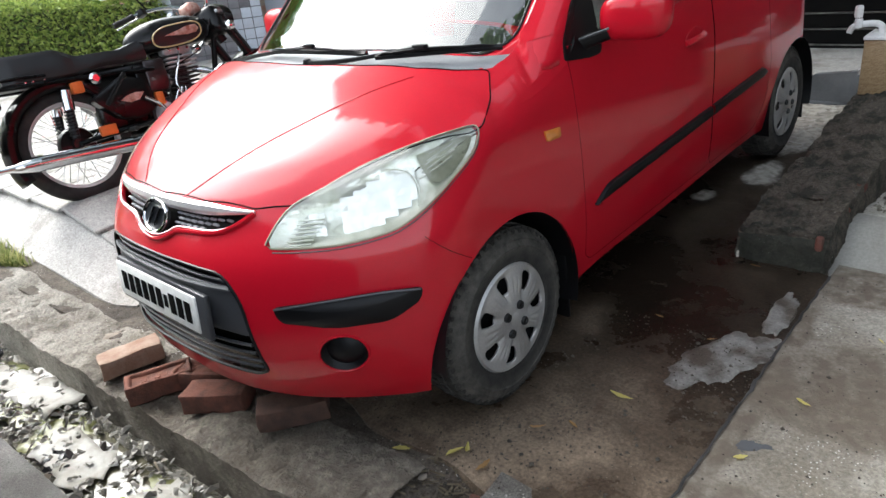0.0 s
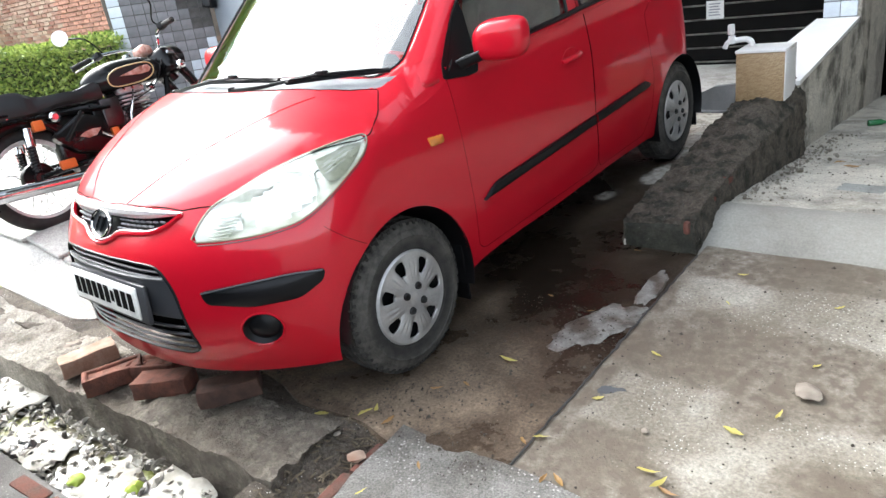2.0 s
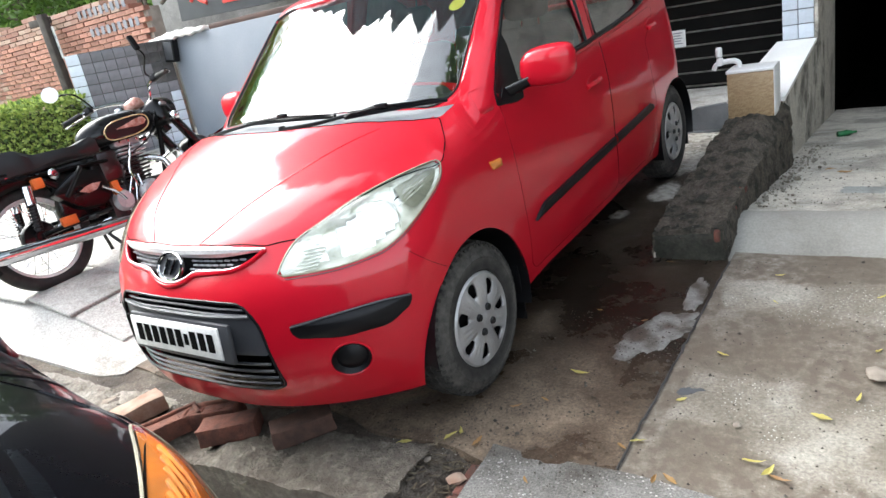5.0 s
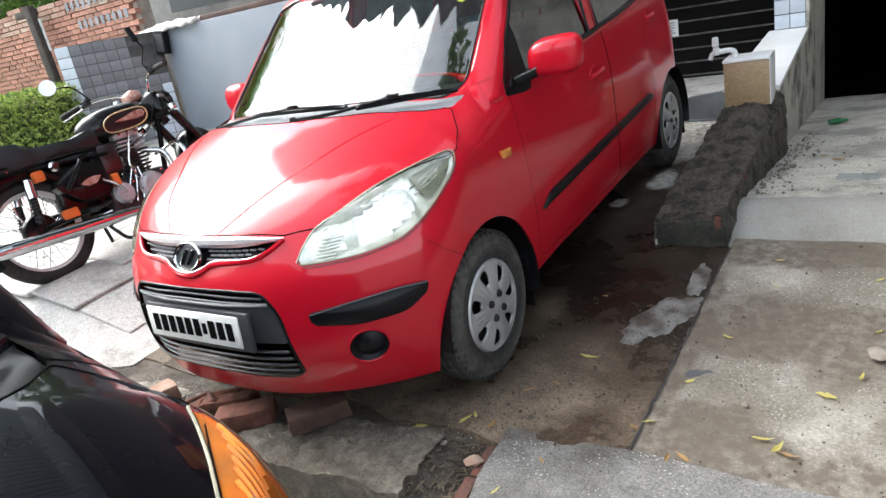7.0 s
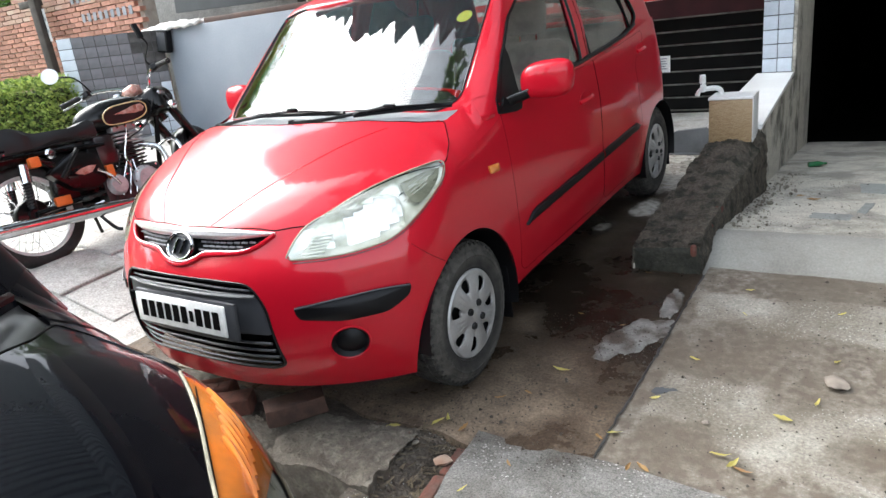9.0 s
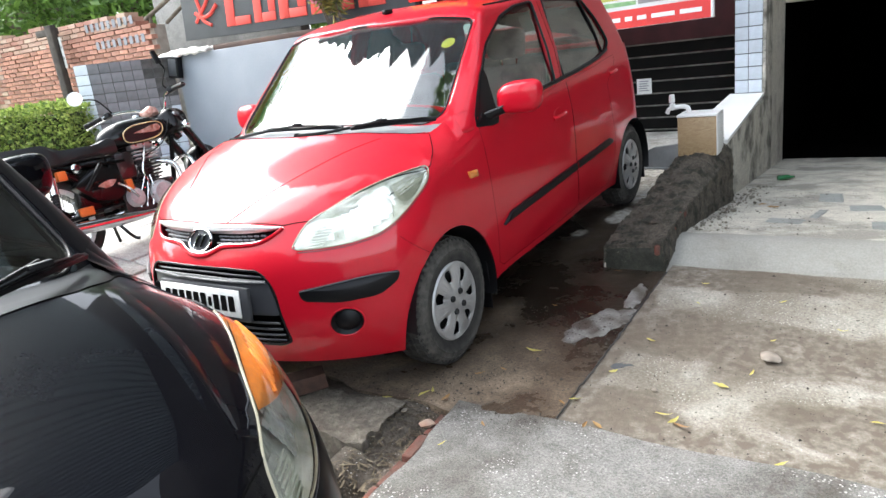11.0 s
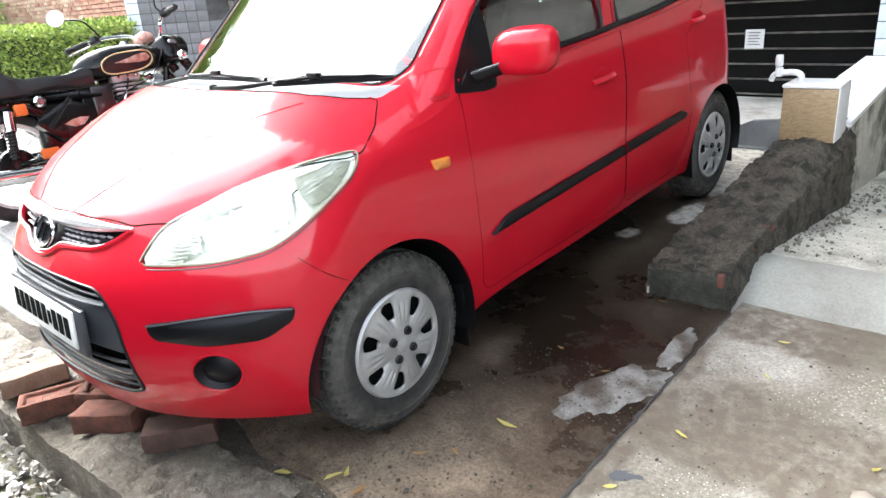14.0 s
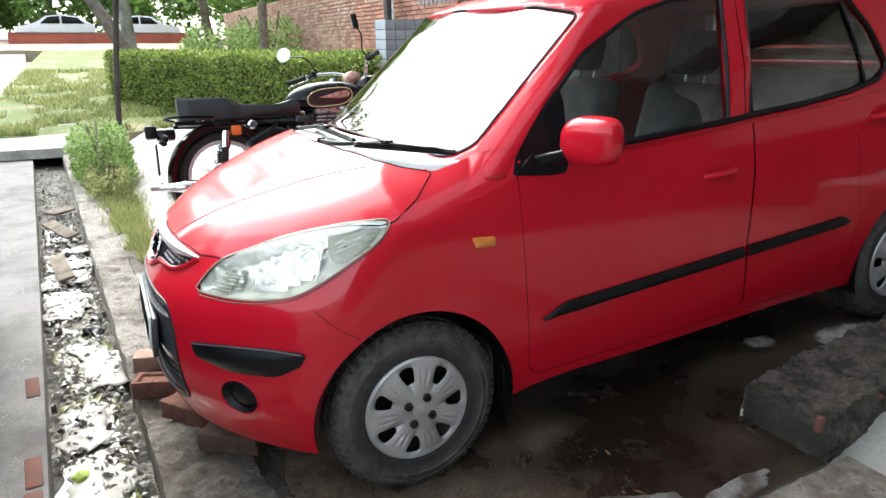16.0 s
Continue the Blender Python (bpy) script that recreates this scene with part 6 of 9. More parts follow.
def spoked_wheel(parent, m):
    w = new("wheel")
    w.empty_display_size = 0.1
    w.parent = parent
    w.matrix_local = m
    R = 0.328
    part("tyre", lathe([(0.248, 0.03), (0.262, 0.043), (0.285, 0.048), (0.306, 0.042), (0.320, 0.026), (R, 0.0), (0.320, -0.026), (0.306, -0.042), (0.285, -0.048), (0.262, -0.043), (0.248, -0.03)], 60, cap=False), BIKE_TYRE, w, "black motorcycle tyre")
    part("rim", lathe([(0.252, 0.035), (0.246, 0.034), (0.243, 0.024), (0.232, 0.018), (0.229, 0.0), (0.232, -0.018), (0.243, -0.024), (0.246, -0.034), (0.252, -0.035)], 60, cap=False), RIM_STEEL, w, "chromed wheel rim")
    part("hub", lathe([(0.0, 0.07), (0.03, 0.07), (0.035, 0.055), (0.082, 0.05), (0.088, 0.02), (0.045, 0.012), (0.045, -0.04), (0.075, -0.045), (0.075, -0.055), (0.0, -0.06)], 32), DARK_STEEL, w, "dull brake drum")
    sp = bmesh.new()
    for k in range(40):
        a = 2 * math.pi * k / 40
        s = 1 if k % 2 else -1
        b = a + (0.42 if k % 4 < 2 else -0.42)
        tube([(0.04 * s, 0.075 * math.cos(b), 0.075 * math.sin(b)), (0.0, 0.232 * math.cos(a), 0.232 * math.sin(a))], 0.0022, 5, bm=sp)
    part("spokes", sp, CHROME, w, "thin wire spokes")["kind"] = "stuff"
    return w


def mudguard(parent, cy, cz, r, a0, a1, w, m=None):
    bm = bmesh.new()
    rows = []
    for k in range(33):
        a = radians(a0 + (a1 - a0) * k / 32)
        rows.append([bm.verts.new((w * u, cy + (r + 0.022 * (1 - u * u) - (0.05 if abs(u) == 1 else 0)) * math.cos(a), cz + (r + 0.022 * (1 - u * u) - (0.05 if abs(u) == 1 else 0)) * math.sin(a))) for u in (-1, -0.98, -0.7, -0.35, 0, 0.35, 0.7, 0.98, 1)])
    for p, q in zip(rows, rows[1:]):
        for i in range(8):
            bm.faces.new((p[i], p[i + 1], q[i + 1], q[i]))
    if m is not None:
        bmesh.ops.transform(bm, matrix=m, verts=bm.verts)
    ob = part("mudguard", bm, GLOSS_BLACK, parent, "deep black mudguard")
    mod = ob.modifiers.new("thick", "SOLIDIFY")
    mod.thickness = 0.004
    return ob


def motorcycle(m):
    bike = thing("motorcycle", "black and maroon classic motorcycle leaning on its side stand", "motorcycle", m)
    P = lambda nm, bm, mat_, lab="", mm=None: part(nm, bm if mm is None else (bmesh.ops.transform(bm, matrix=mm, verts=bm.verts), bm)[1], mat_, bike, lab)
    spoked_wheel(bike, Matrix.Translation((0, 0, 0.328)))
    # steering: the front end turns to the left about the raked head
    head = Matrix.Translation((0, 1.07, 0.86)) @ Matrix.Rotation(radians(27), 4, "X")
    S = head @ Matrix.Rotation(radians(34), 4, "Z") @ head.inverted()
    spoked_wheel(bike, S @ Matrix.Translation((0, 1.37, 0.328)))
    mudguard(bike, 1.37, 0.328, 0.355, 15, 165, 0.062, S)
    mudguard(bike, 0, 0.328, 0.362, 8, 205, 0.082)
    for s in (1, -1):
        P("fork_leg", tube([(0.085 * s, 1.375, 0.33), (0.085 * s, 1.25, 0.58), (0.085 * s, 1.10, 0.90)], [0.028, 0.033, 0.034], 12), GLOSS_BLACK, "black fork leg", S)
        P("fork_clamp", lathe([(0.033, 0.0), (0.033, 0.05)], 14, axis="z", m=Matrix.Translation((0.085 * s, 1.115, 0.80))), ALLOY, "", S)
        sh = Vector((0.135 * s, -0.02, 0.36)), Vector((0.125 * s, 0.02, 0.63))
        P("shock_absorber", tube([sh[0], sh[0].lerp(sh[1], 0.62)], 0.022, 12), PLASTIC, "rear shock absorber")
        P("shock_cover", tube([sh[0].lerp(sh[1], 0.58), sh[1]], 0.031, 14), CHROME, "chromed shock cover")
        P("swing_arm", tube([(0.11 * s, 0.0, 0.328), (0.10 * s, 0.46, 0.36)], 0.017, 8), GLOSS_BLACK)
        P("rear_frame_tube", tube(smooth_line([(0.105 * s, 0.56, 0.66), (0.11 * s, 0.2, 0.68), (0.11 * s, -0.30, 0.70)], 5), 0.014, 8), GLOSS_BLACK)
        P("frame_stay", tube([(0.11 * s, 0.10, 0.67), (0.095 * s, 0.44, 0.34)], 0.014, 8), GLOSS_BLACK)
        P("rear_indicator", lathe([(0.0, 0.03), (0.02, 0.026), (0.028, 0.0), (0.0, -0.03)], 16, axis="y", m=Matrix.Translation((0.13 * s, -0.38, 0.60))), PLASTIC)
        P("footpeg", tube([(0.11 * s, 0.30, 0.34), (0.21 * s, 0.30, 0.335)], 0.014, 8), BIKE_TYRE)
    for a, b in (((0, 1.06, 0.84), (0, 0.60, 0.74)), ((0, 1.07, 0.80), (0, 0.93, 0.34)), ((0, 0.93, 0.34), (0, 0.45, 0.25))):
        P("frame_tube", tube([a, b], 0.019, 8), GLOSS_BLACK)
    P("head_tube", tube([(0, 1.13, 0.76), (0, 1.045, 0.93)], 0.034, 12), GLOSS_BLACK)
    P("fork_yoke", block((-0.12, 1.045, 0.905), (0.12, 1.12, 0.935), 0.012), ALLOY, "", S)
    # handlebar, levers, mirrors, headlamp
    bar = smooth_line([(-0.42, 0.72, 1.085), (-0.29, 0.90, 1.125), (-0.14, 1.03, 1.085), (-0.05, 1.06, 0.985), (0.05, 1.06, 0.985), (0.13, 1.03, 1.06), (0.25, 0.95, 1.04), (0.36, 0.885, 1.0)], 6)
    P("handlebar", tube(bar, 0.0115, 8), CHROME, "chromed handlebar", S)
    for s in (1, -1):
        P("grip", tube([(0.36, 0.885, 1.0), (0.25, 0.95, 1.04)] if s > 0 else [(-0.42, 0.72, 1.085), (-0.335, 0.84, 1.115)], 0.018, 10), BIKE_TYRE, "black rubber grip", S)
        P("switch_box", block((-0.03, -0.025, -0.022), (0.03, 0.025, 0.022), 0.008, m=Matrix.Translation((0.225, 0.965, 1.048) if s > 0 else (-0.30, 0.885, 1.122))), PLASTIC, "", S)
        P("lever", tube(smooth_line([(0.21, 0.995, 1.055), (0.28, 0.975, 1.035), (0.36, 0.925, 1.0)] if s > 0 else [(-0.285, 0.92, 1.12), (-0.36, 0.86, 1.10), (-0.44, 0.76, 1.07)], 5), 0.006, 6), ALLOY, "", S)
    P("mirror_stem", tube(smooth_line([(-0.27, 0.92, 1.13), (-0.29, 0.85, 1.25), (-0.34, 0.75, 1.275)], 5), 0.006, 6), GLOSS_BLACK, "", S)
    P("round_mirror", lathe([(0.0, 0.012), (0.03, 0.010), (0.052, 0.0), (0.055, -0.008), (0.0, -0.009)], 24, axis="y", m=Matrix.Translation((-0.356, 0.70, 1.285)) @ pose(0, 0, 0, 0, 0, 25)), PALE_GLASS, "round mirror catching the sky", S)
    P("mirror_stem", tube(smooth_line([(0.22, 0.965, 1.05), (0.20, 0.93, 1.10), (0.325, 0.80, 1.13), (0.33, 0.765, 1.18)], 5), 0.006, 6), GLOSS_BLACK, "", S)
    P("oblong_mirror", block((-0.022, -0.012, -0.05), (0.022, 0.012, 0.06), 0.011, m=Matrix.Translation((0.33, 0.762, 1.222)) @ pose(0, 0, 0, 0, 0, 60)), PLASTIC, "black oblong mirror seen edge-on", S)
    P("headlamp_shell", lathe([(0.0, -0.13), (0.05, -0.125), (0.085, -0.09), (0.098, -0.03), (0.10, 0.02), (0.104, 0.03), (0.104, 0.045)], 28, axis="y", m=Matrix.Translation((0, 1.20, 0.93))), GLOSS_BLACK, "black headlamp shell", S)
    P("headlamp_nacelle", block((-0.105, 1.02, 0.79), (0.105, 1.17, 0.985), 0.045, 3), GLOSS_BLACK, "black headlamp nacelle", S)
    P("headlamp_glass", lathe([(0.104, 0.045), (0.09, 0.055), (0.05, 0.066), (0.0, 0.07)], 28, axis="y", m=Matrix.Translation((0, 1.20, 0.93))), LENS, "", S)
    P("instrument_cowl", block((-0.13, 1.0, 0.985), (-0.01, 1.11, 1.065), 0.03, 3), COPPER, "copper-coloured instrument cowl", S)
    for s in (1, -1):
        P("indicator_stalk", tube([(0.08 * s, 1.08, 0.82), (0.15 * s, 1.05, 0.795)], 0.008, 8), CHROME, "", S)
        P("front_indicator", lathe([(0.0, 0.034), (0.02, 0.03), (0.032, 0.008), (0.032, -0.01), (0.018, -0.03), (0.0, -0.034)], 18, axis="y", m=Matrix.Translation((0.155 * s, 1.04, 0.79))), CHROME, "chromed front indicator", S)
    # tank
    tank = bmesh.new()
    bmesh.ops.create_uvsphere(tank, u_segments=32, v_segments=20, radius=1)
    for v in tank.verts:
        c = v.co.copy()
        t = (c.y + 1) / 2
        v.co = Vector((math.copysign(abs(c.x) ** 0.8, c.x) * (0.095 + 0.045 * math.sin(math.pi * min(1, t * 0.9 + 0.1))), 0.76 + math.copysign(abs(c.y) ** 0.85, c.y) * 0.29, 0.83 + 0.035 * t + (c.z * 0.115 if c.z > 0 else max(c.z, -0.75) * 0.11)))
    P("fuel_tank", tank, GLOSS_BLACK, "rounded black fuel tank with a gold-lined panel")
    for s in (1, -1):
        ring = [Vector((0.143 * s, 0.765 + 0.165 * math.copysign(abs(math.cos(a)) ** 0.7, math.cos(a)), 0.832 + 0.062 * math.copysign(abs(math.sin(a)) ** 0.8, math.sin(a)) + 0.02 * math.cos(a))) for a in [k / 32 * 2 * math.pi for k in range(32)]]
        P("tank_pinstripe", tube(ring, 0.0045, 6, closed=True), GOLD, "gold pinstripe")
        pan = bmesh.new()
        vs = [pan.verts.new(c * 1.0 + Vector((-0.004 * s, 0, 0))) for c in ring]
        mid = pan.verts.new((0.147 * s, 0.765, 0.832))
        for k in range(32):
            pan.faces.new((vs[k], vs[(k + 1) % 32], mid))
        P("tank_panel", pan, MAROON_PAINT, "maroon tank panel")
        wing = bmesh.new()
        for dx, k in ((0.0, 1.0), (0.005, 0.85)):
            wing.faces.new([wing.verts.new(((0.1465 + dx) * s, 0.79 + p * k, 0.848 + q * k)) for p, q in ((-0.11, -0.016), (-0.04, -0.022), (0.04, -0.026), (0.10, -0.020), (0.125, 0.004), (0.105, 0.030), (0.05, 0.026), (-0.02, 0.006))])
        P("tank_badge_wing", wing, COPPER, "pale copper wing on the tank panel")
        P("tank_badge", lathe([(0.0, 0.006), (0.020, 0.005), (0.024, 0.0)], 18, m=Matrix.Translation((0.150 * s, 0.875, 0.852)) @ pose(0, 0, 0, 0, 0, 0 if s > 0 else 180)), COPPER, "round copper tank badge")
    P("filler_cap", lathe([(0.0, 0.02), (0.03, 0.018), (0.036, 0.0)], 20, axis="z", m=Matrix.Translation((0, 0.84, 0.965))), CHROME)
    # seat: a lower rider's part and a raised rear part
    seat_bm = bmesh.new()
    rows = []
    for k in range(41):
        y = -0.27 + 0.82 * k / 40
        top = 0.815 + 0.045 * step01(0.36, 0.54, y) + 0.055 * step01(0.16, 0.02, y) - 0.012 * step01(0.3, 0.5, y) + 0.01 * step01(-0.2, -0.27, y)
        bot = 0.695 + 0.03 * step01(0.05, 0.3, y)
        wide = 0.125 - 0.03 * step01(0.25, 0.55, y) - 0.02 * step01(-0.2, -0.27, y)
        rows.append([seat_bm.verts.new((wide * u, y, z)) for u, z in ((-0.85, bot), (-1, bot + 0.02), (-1, top - 0.035), (-0.85, top - 0.008), (-0.4, top), (0, top + 0.002), (0.4, top), (0.85, top - 0.008), (1, top - 0.035), (1, bot + 0.02), (0.85, bot))])
    for a, b in zip(rows, rows[1:]):
        for i in range(10):
            seat_bm.faces.new((a[i], a[i + 1], b[i + 1], b[i]))
        seat_bm.faces.new((a[10], a[0], b[0], b[10]))
    seat_bm.faces.new(rows[0])
    seat_bm.faces.new(rows[-1][::-1])
    P("saddle", seat_bm, LEATHER, "long black stepped saddle")
    for s in (1, -1):
        for y in (-0.12, -0.06, -0.16):
            P("seat_bolt", lathe([(0.0, 0.006), (0.008, 0.004), (0.009, 0.0)], 10, m=Matrix.Translation((0.118 * s, y, 0.715)) @ pose(0, 0, 0, 0, 0, 0 if s > 0 else 180)), CHROME)
        # tool box and battery cover
        box_bm = bmesh.new()
        outline = rounded([(0.13, 0.545), (0.34, 0.655), (0.475, 0.60), (0.49, 0.44), (0.40, 0.385), (0.26, 0.41)], 0.035, 4)
        outer = [box_bm.verts.new((0.150 * s, p, q)) for p, q in outline]
        crown = [box_bm.verts.new((0.158 * s, 0.35 + (p - 0.35) * 0.82, 0.51 + (q - 0.51) * 0.82)) for p, q in outline]
        inner = [box_bm.verts.new((0.07 * s, p, q)) for p, q in outline]
        for a, b in ((crown, outer), (outer, inner)):
            for k in range(len(outline)):
                box_bm.faces.new((a[k], a[(k + 1) % len(outline)], b[(k + 1) % len(outline)], b[k]))
        box_bm.faces.new(crown)
        box_bm.faces.new(inner[::-1])
        P("tool_box", box_bm, GLOSS_BLACK, "black triangular side tool box")
        lozenge = bmesh.new()
        for dx, k in ((0.0, 1.0), (0.004, 0.8)):
            lozenge.faces.new([lozenge.verts.new(((0.1585 + dx) * s, 0.36 + p * k, 0.515 + q * k)) for p, q in ((-0.075, -0.004), (-0.02, -0.026), (0.035, -0.018), (0.075, 0.02), (0.02, 0.026), (-0.03, 0.018))])
        P("tool_box_badge", lozenge, COPPER, "copper winged badge")
        P("horn", lathe([(0.0, 0.02), (0.02, 0.02), (0.034, 0.008), (0.036, -0.01), (0.0, -0.012)], 20, m=Matrix.Translation((0.125 * s, 0.20, 0.665)) @ pose(0, 0, 0, 0, 0, 0 if s > 0 else 180)), CHROME)
        P("tape_strip", block((0.12 * s - 0.02, 0.505, 0.36), (0.12 * s + 0.02, 0.555, 0.52), 0.008, m=None), ORANGE, "orange tape")
        P("tape_strip", block((0.125 * s - 0.022, 0.055, 0.60), (0.125 * s + 0.022, 0.12, 0.665), 0.008), ORANGE)
        P("tape_strip", block((0.12 * s - 0.018, 0.12, 0.335), (0.12 * s + 0.018, 0.22, 0.395), 0.008), ORANGE)
        P("air_filter_cover", block((0.06 * s - 0.05, 0.50, 0.52), (0.06 * s + 0.05, 0.64, 0.72), 0.02), MAROON_PAINT)
        P("pump_rod", tube([(0.15 * s, 0.20, 0.50), (0.145 * s, 0.36, 0.66)], 0.016, 8), GLOSS_BLACK)
    # engine
    for k in range(9):
        w = 0.095 + 0.008 * (k % 2)
        P("cooling_fin", block((-w, 0.70 - w, 0.49 + k * 0.026), (w, 0.70 + w, 0.502 + k * 0.026), 0.006, m=Matrix.Translation((0, 0.03 + 0.004 * k, 0))), ENGINE if k > 5 else DARK_STEEL, "")
    P("rocker_cover", block((-0.085, 0.66, 0.725), (0.085, 0.85, 0.785), 0.02, 3), ENGINE, "cast rocker cover")
    for s in (1, -1):
        for y in (0.70, 0.76, 0.82):
            P("cover_nut", lathe([(0.0, 0.012), (0.009, 0.010), (0.010, 0.0)], 8, m=Matrix.Translation((0.086 * s, y, 0.755)) @ pose(0, 0, 0, 0, 0, 0 if s > 0 else 180)), CHROME)
    for k in range(6):
        a = k * math.pi / 3
        P("cover_screw", lathe([(0.0, 0.006), (0.008, 0.005), (0.009, 0.0)], 8, m=Matrix.Translation((0.137, 0.76 + 0.085 * math.cos(a), 0.37 + 0.085 * math.sin(a)))), DARK_STEEL)
    P("oil_pipe", tube(smooth_line([(0.13, 0.68, 0.44), (0.135, 0.66, 0.55), (0.11, 0.72, 0.66), (0.09, 0.76, 0.74)], 4), 0.006, 6), CHROME)
    P("kick_start", tube(smooth_line([(0.15, 0.55, 0.38), (0.18, 0.50, 0.44), (0.19, 0.42, 0.50)], 4), 0.010, 8), CHROME)
    P("clutch_cable", tube(smooth_line([(0.14, 0.58, 0.42), (0.12, 0.66, 0.62), (0.09, 0.92, 0.74), (0.06, 1.06, 0.92)], 5), 0.004, 6), PLASTIC)
    # plain black block added so bright ground doesn't show between the parts
    P("inner_guard", block((-0.075, 0.17, 0.34), (0.075, 0.62, 0.72), 0.03, 2), GLOSS_BLACK)
    P("battery_box", block((-0.10, 0.44, 0.38), (0.10, 0.52, 0.70), 0.015, 2), GLOSS_BLACK)
    for s in (1, -1):
        P("shock_spring", tube([(0.135 * s + 0.026 * math.cos(k * 0.9), -0.02 + 0.012 * k / 40 + 0.026 * math.sin(k * 0.9), 0.37 + 0.16 * k / 60) for k in range(60)], 0.005, 5), DARK_STEEL)
        P("engine_plate", block((0.10 * s - 0.012, 0.46, 0.27), (0.10 * s + 0.012, 0.60, 0.44), 0.012, 2), DARK_STEEL)
        for k in range(5):
            P("case_bolt", lathe([(0.0, 0.008), (0.007, 0.007), (0.008, 0.0)], 8, m=Matrix.Translation((0.121 * s, 0.56 + k * 0.075, 0.455 - 0.02 * (k % 2))) @ pose(0, 0, 0, 0, 0, 0 if s > 0 else 180)), CHROME)
    P("brake_drum", lathe([(0.0, 0.09), (0.03, 0.09), (0.04, 0.075), (0.095, 0.07), (0.105, 0.05), (0.105, 0.02)], 28, m=Matrix.Translation((0.0, 0.0, 0.328))), GLOSS_BLACK, "black rear brake drum")
    P("brake_lever", tube(smooth_line([(0.10, 0.03, 0.30), (0.115, 0.06, 0.26), (0.12, 0.10, 0.25)], 4), 0.008, 6), ALLOY)
    P("cylinder", lathe([(0.075, 0.45), (0.075, 0.74)], 24, axis="z", m=Matrix.Translation((0, 0.735, 0))), DARK_STEEL)
    P("crankcase", block((-0.12, 0.50, 0.24), (0.12, 0.90, 0.48), 0.03, 3), DARK_STEEL, "cast crankcase")
    P("timing_cover", lathe([(0.0, 0.05), (0.07, 0.045), (0.095, 0.02), (0.10, 0.0)], 28, m=Matrix.Translation((0.115, 0.76, 0.37))), ENGINE, "polished round engine cover")
    for k in range(8):
        a = 2 * math.pi * k / 8
        P("cover_bolt", lathe([(0.0, 0.014), (0.007, 0.012), (0.008, 0.0)], 8, m=Matrix.Translation((0.130, 0.76 + 0.084 * math.cos(a), 0.37 + 0.084 * math.sin(a)))), CHROME)
    for k in range(3):
        P("oil_pipe", tube([(0.118, 0.56 + 0.05 * k, 0.30), (0.140, 0.60 + 0.05 * k, 0.42), (0.10, 0.68 + 0.02 * k, 0.52)], 0.006, 6), CHROME)
    P("gearbox_cover", lathe([(0.0, 0.04), (0.055, 0.035), (0.075, 0.0)], 24, m=Matrix.Translation((0.115, 0.55, 0.38))), ENGINE)
    P("carburettor", block((0.0, 0.56, 0.54), (0.10, 0.66, 0.62), 0.02), ALLOY)
    # exhaust
    pipe = smooth_line([(0.05, 0.83, 0.62), (0.12, 0.93, 0.56), (0.145, 0.94, 0.40), (0.15, 0.84, 0.27), (0.155, 0.60, 0.245)], 6)
    P("exhaust_pipe", tube(pipe, 0.021, 12), CHROME, "chromed exhaust pipe")
    sil = [(0.158, 0.62, 0.245), (0.16, 0.52, 0.245), (0.165, 0.35, 0.25), (0.172, -0.28, 0.275), (0.174, -0.36, 0.278), (0.175, -0.40, 0.28), (0.176, -0.50, 0.283)]
    P("silencer", tube(sil, [0.022, 0.03, 0.043, 0.043, 0.030, 0.019, 0.019], 18), CHROME, "long chromed silencer")
    P("silencer_stripe", tube([(0.206, 0.30, 0.268), (0.214, -0.25, 0.293)], 0.006, 6), MAROON_PAINT)
    P("crash_guard", tube(smooth_line([(0.05, 0.98, 0.58), (0.20, 1.0, 0.60), (0.27, 1.0, 0.52), (0.27, 0.98, 0.40), (0.20, 0.95, 0.30), (0.05, 0.92, 0.28)], 5), 0.013, 8), CHROME, "chromed leg guard")
    P("crash_guard", tube(smooth_line([(-0.05, 0.98, 0.58), (-0.20, 1.0, 0.60), (-0.27, 1.0, 0.52), (-0.27, 0.98, 0.40), (-0.20, 0.95, 0.30), (-0.05, 0.92, 0.28)], 5), 0.013, 8), CHROME)
    P("brake_rod", tube([(0.10, 0.02, 0.25), (0.12, 0.42, 0.30)], 0.006, 6), CHROME)
    P("chain_case", block((-0.13, -0.06, 0.30), (-0.085, 0.55, 0.40), 0.02, 3), GLOSS_BLACK)
    P("side_stand", tube([(-0.10, 0.42, 0.30), (-0.22, 0.50, 0.055)], 0.012, 8), GLOSS_BLACK, "lowered side stand")
    P("centre_stand", tube(smooth_line([(0.12, 0.32, 0.28), (0.16, 0.40, 0.12), (0.18, 0.44, 0.09)], 4), 0.012, 8), GLOSS_BLACK)
    # tail
    P("tail_bracket", block((-0.06, -0.42, 0.60), (0.06, -0.30, 0.67), 0.015), GLOSS_BLACK)
    P("tail_lamp", block((-0.055, -0.49, 0.615), (0.055, -0.415, 0.70), 0.018, 3), PLASTIC, "boxy tail lamp")
    P("rear_plate", block((-0.10, -0.435, 0.37), (0.10, -0.425, 0.57), 0.004), PLASTIC, "black plate holder")
    P("plate_board", block((-0.085, -0.441, 0.39), (0.085, -0.437, 0.55), 0.002), WHITE_PLATE)
    P("grab_bar", tube(smooth_line([(0.12, -0.05, 0.73), (0.13, -0.25, 0.74), (0.0, -0.36, 0.74), (-0.13, -0.25, 0.74), (-0.12, -0.05, 0.73)], 6), 0.009, 8), GLOSS_BLACK)
    return bike


BIKE = Matrix.Translation((-2.34, -0.05, 0.203)) @ Matrix.Rotation(radians(-2), 4, "Z") @ Matrix.Rotation(radians(-12.5), 4, "Y")
motorcycle(BIKE)


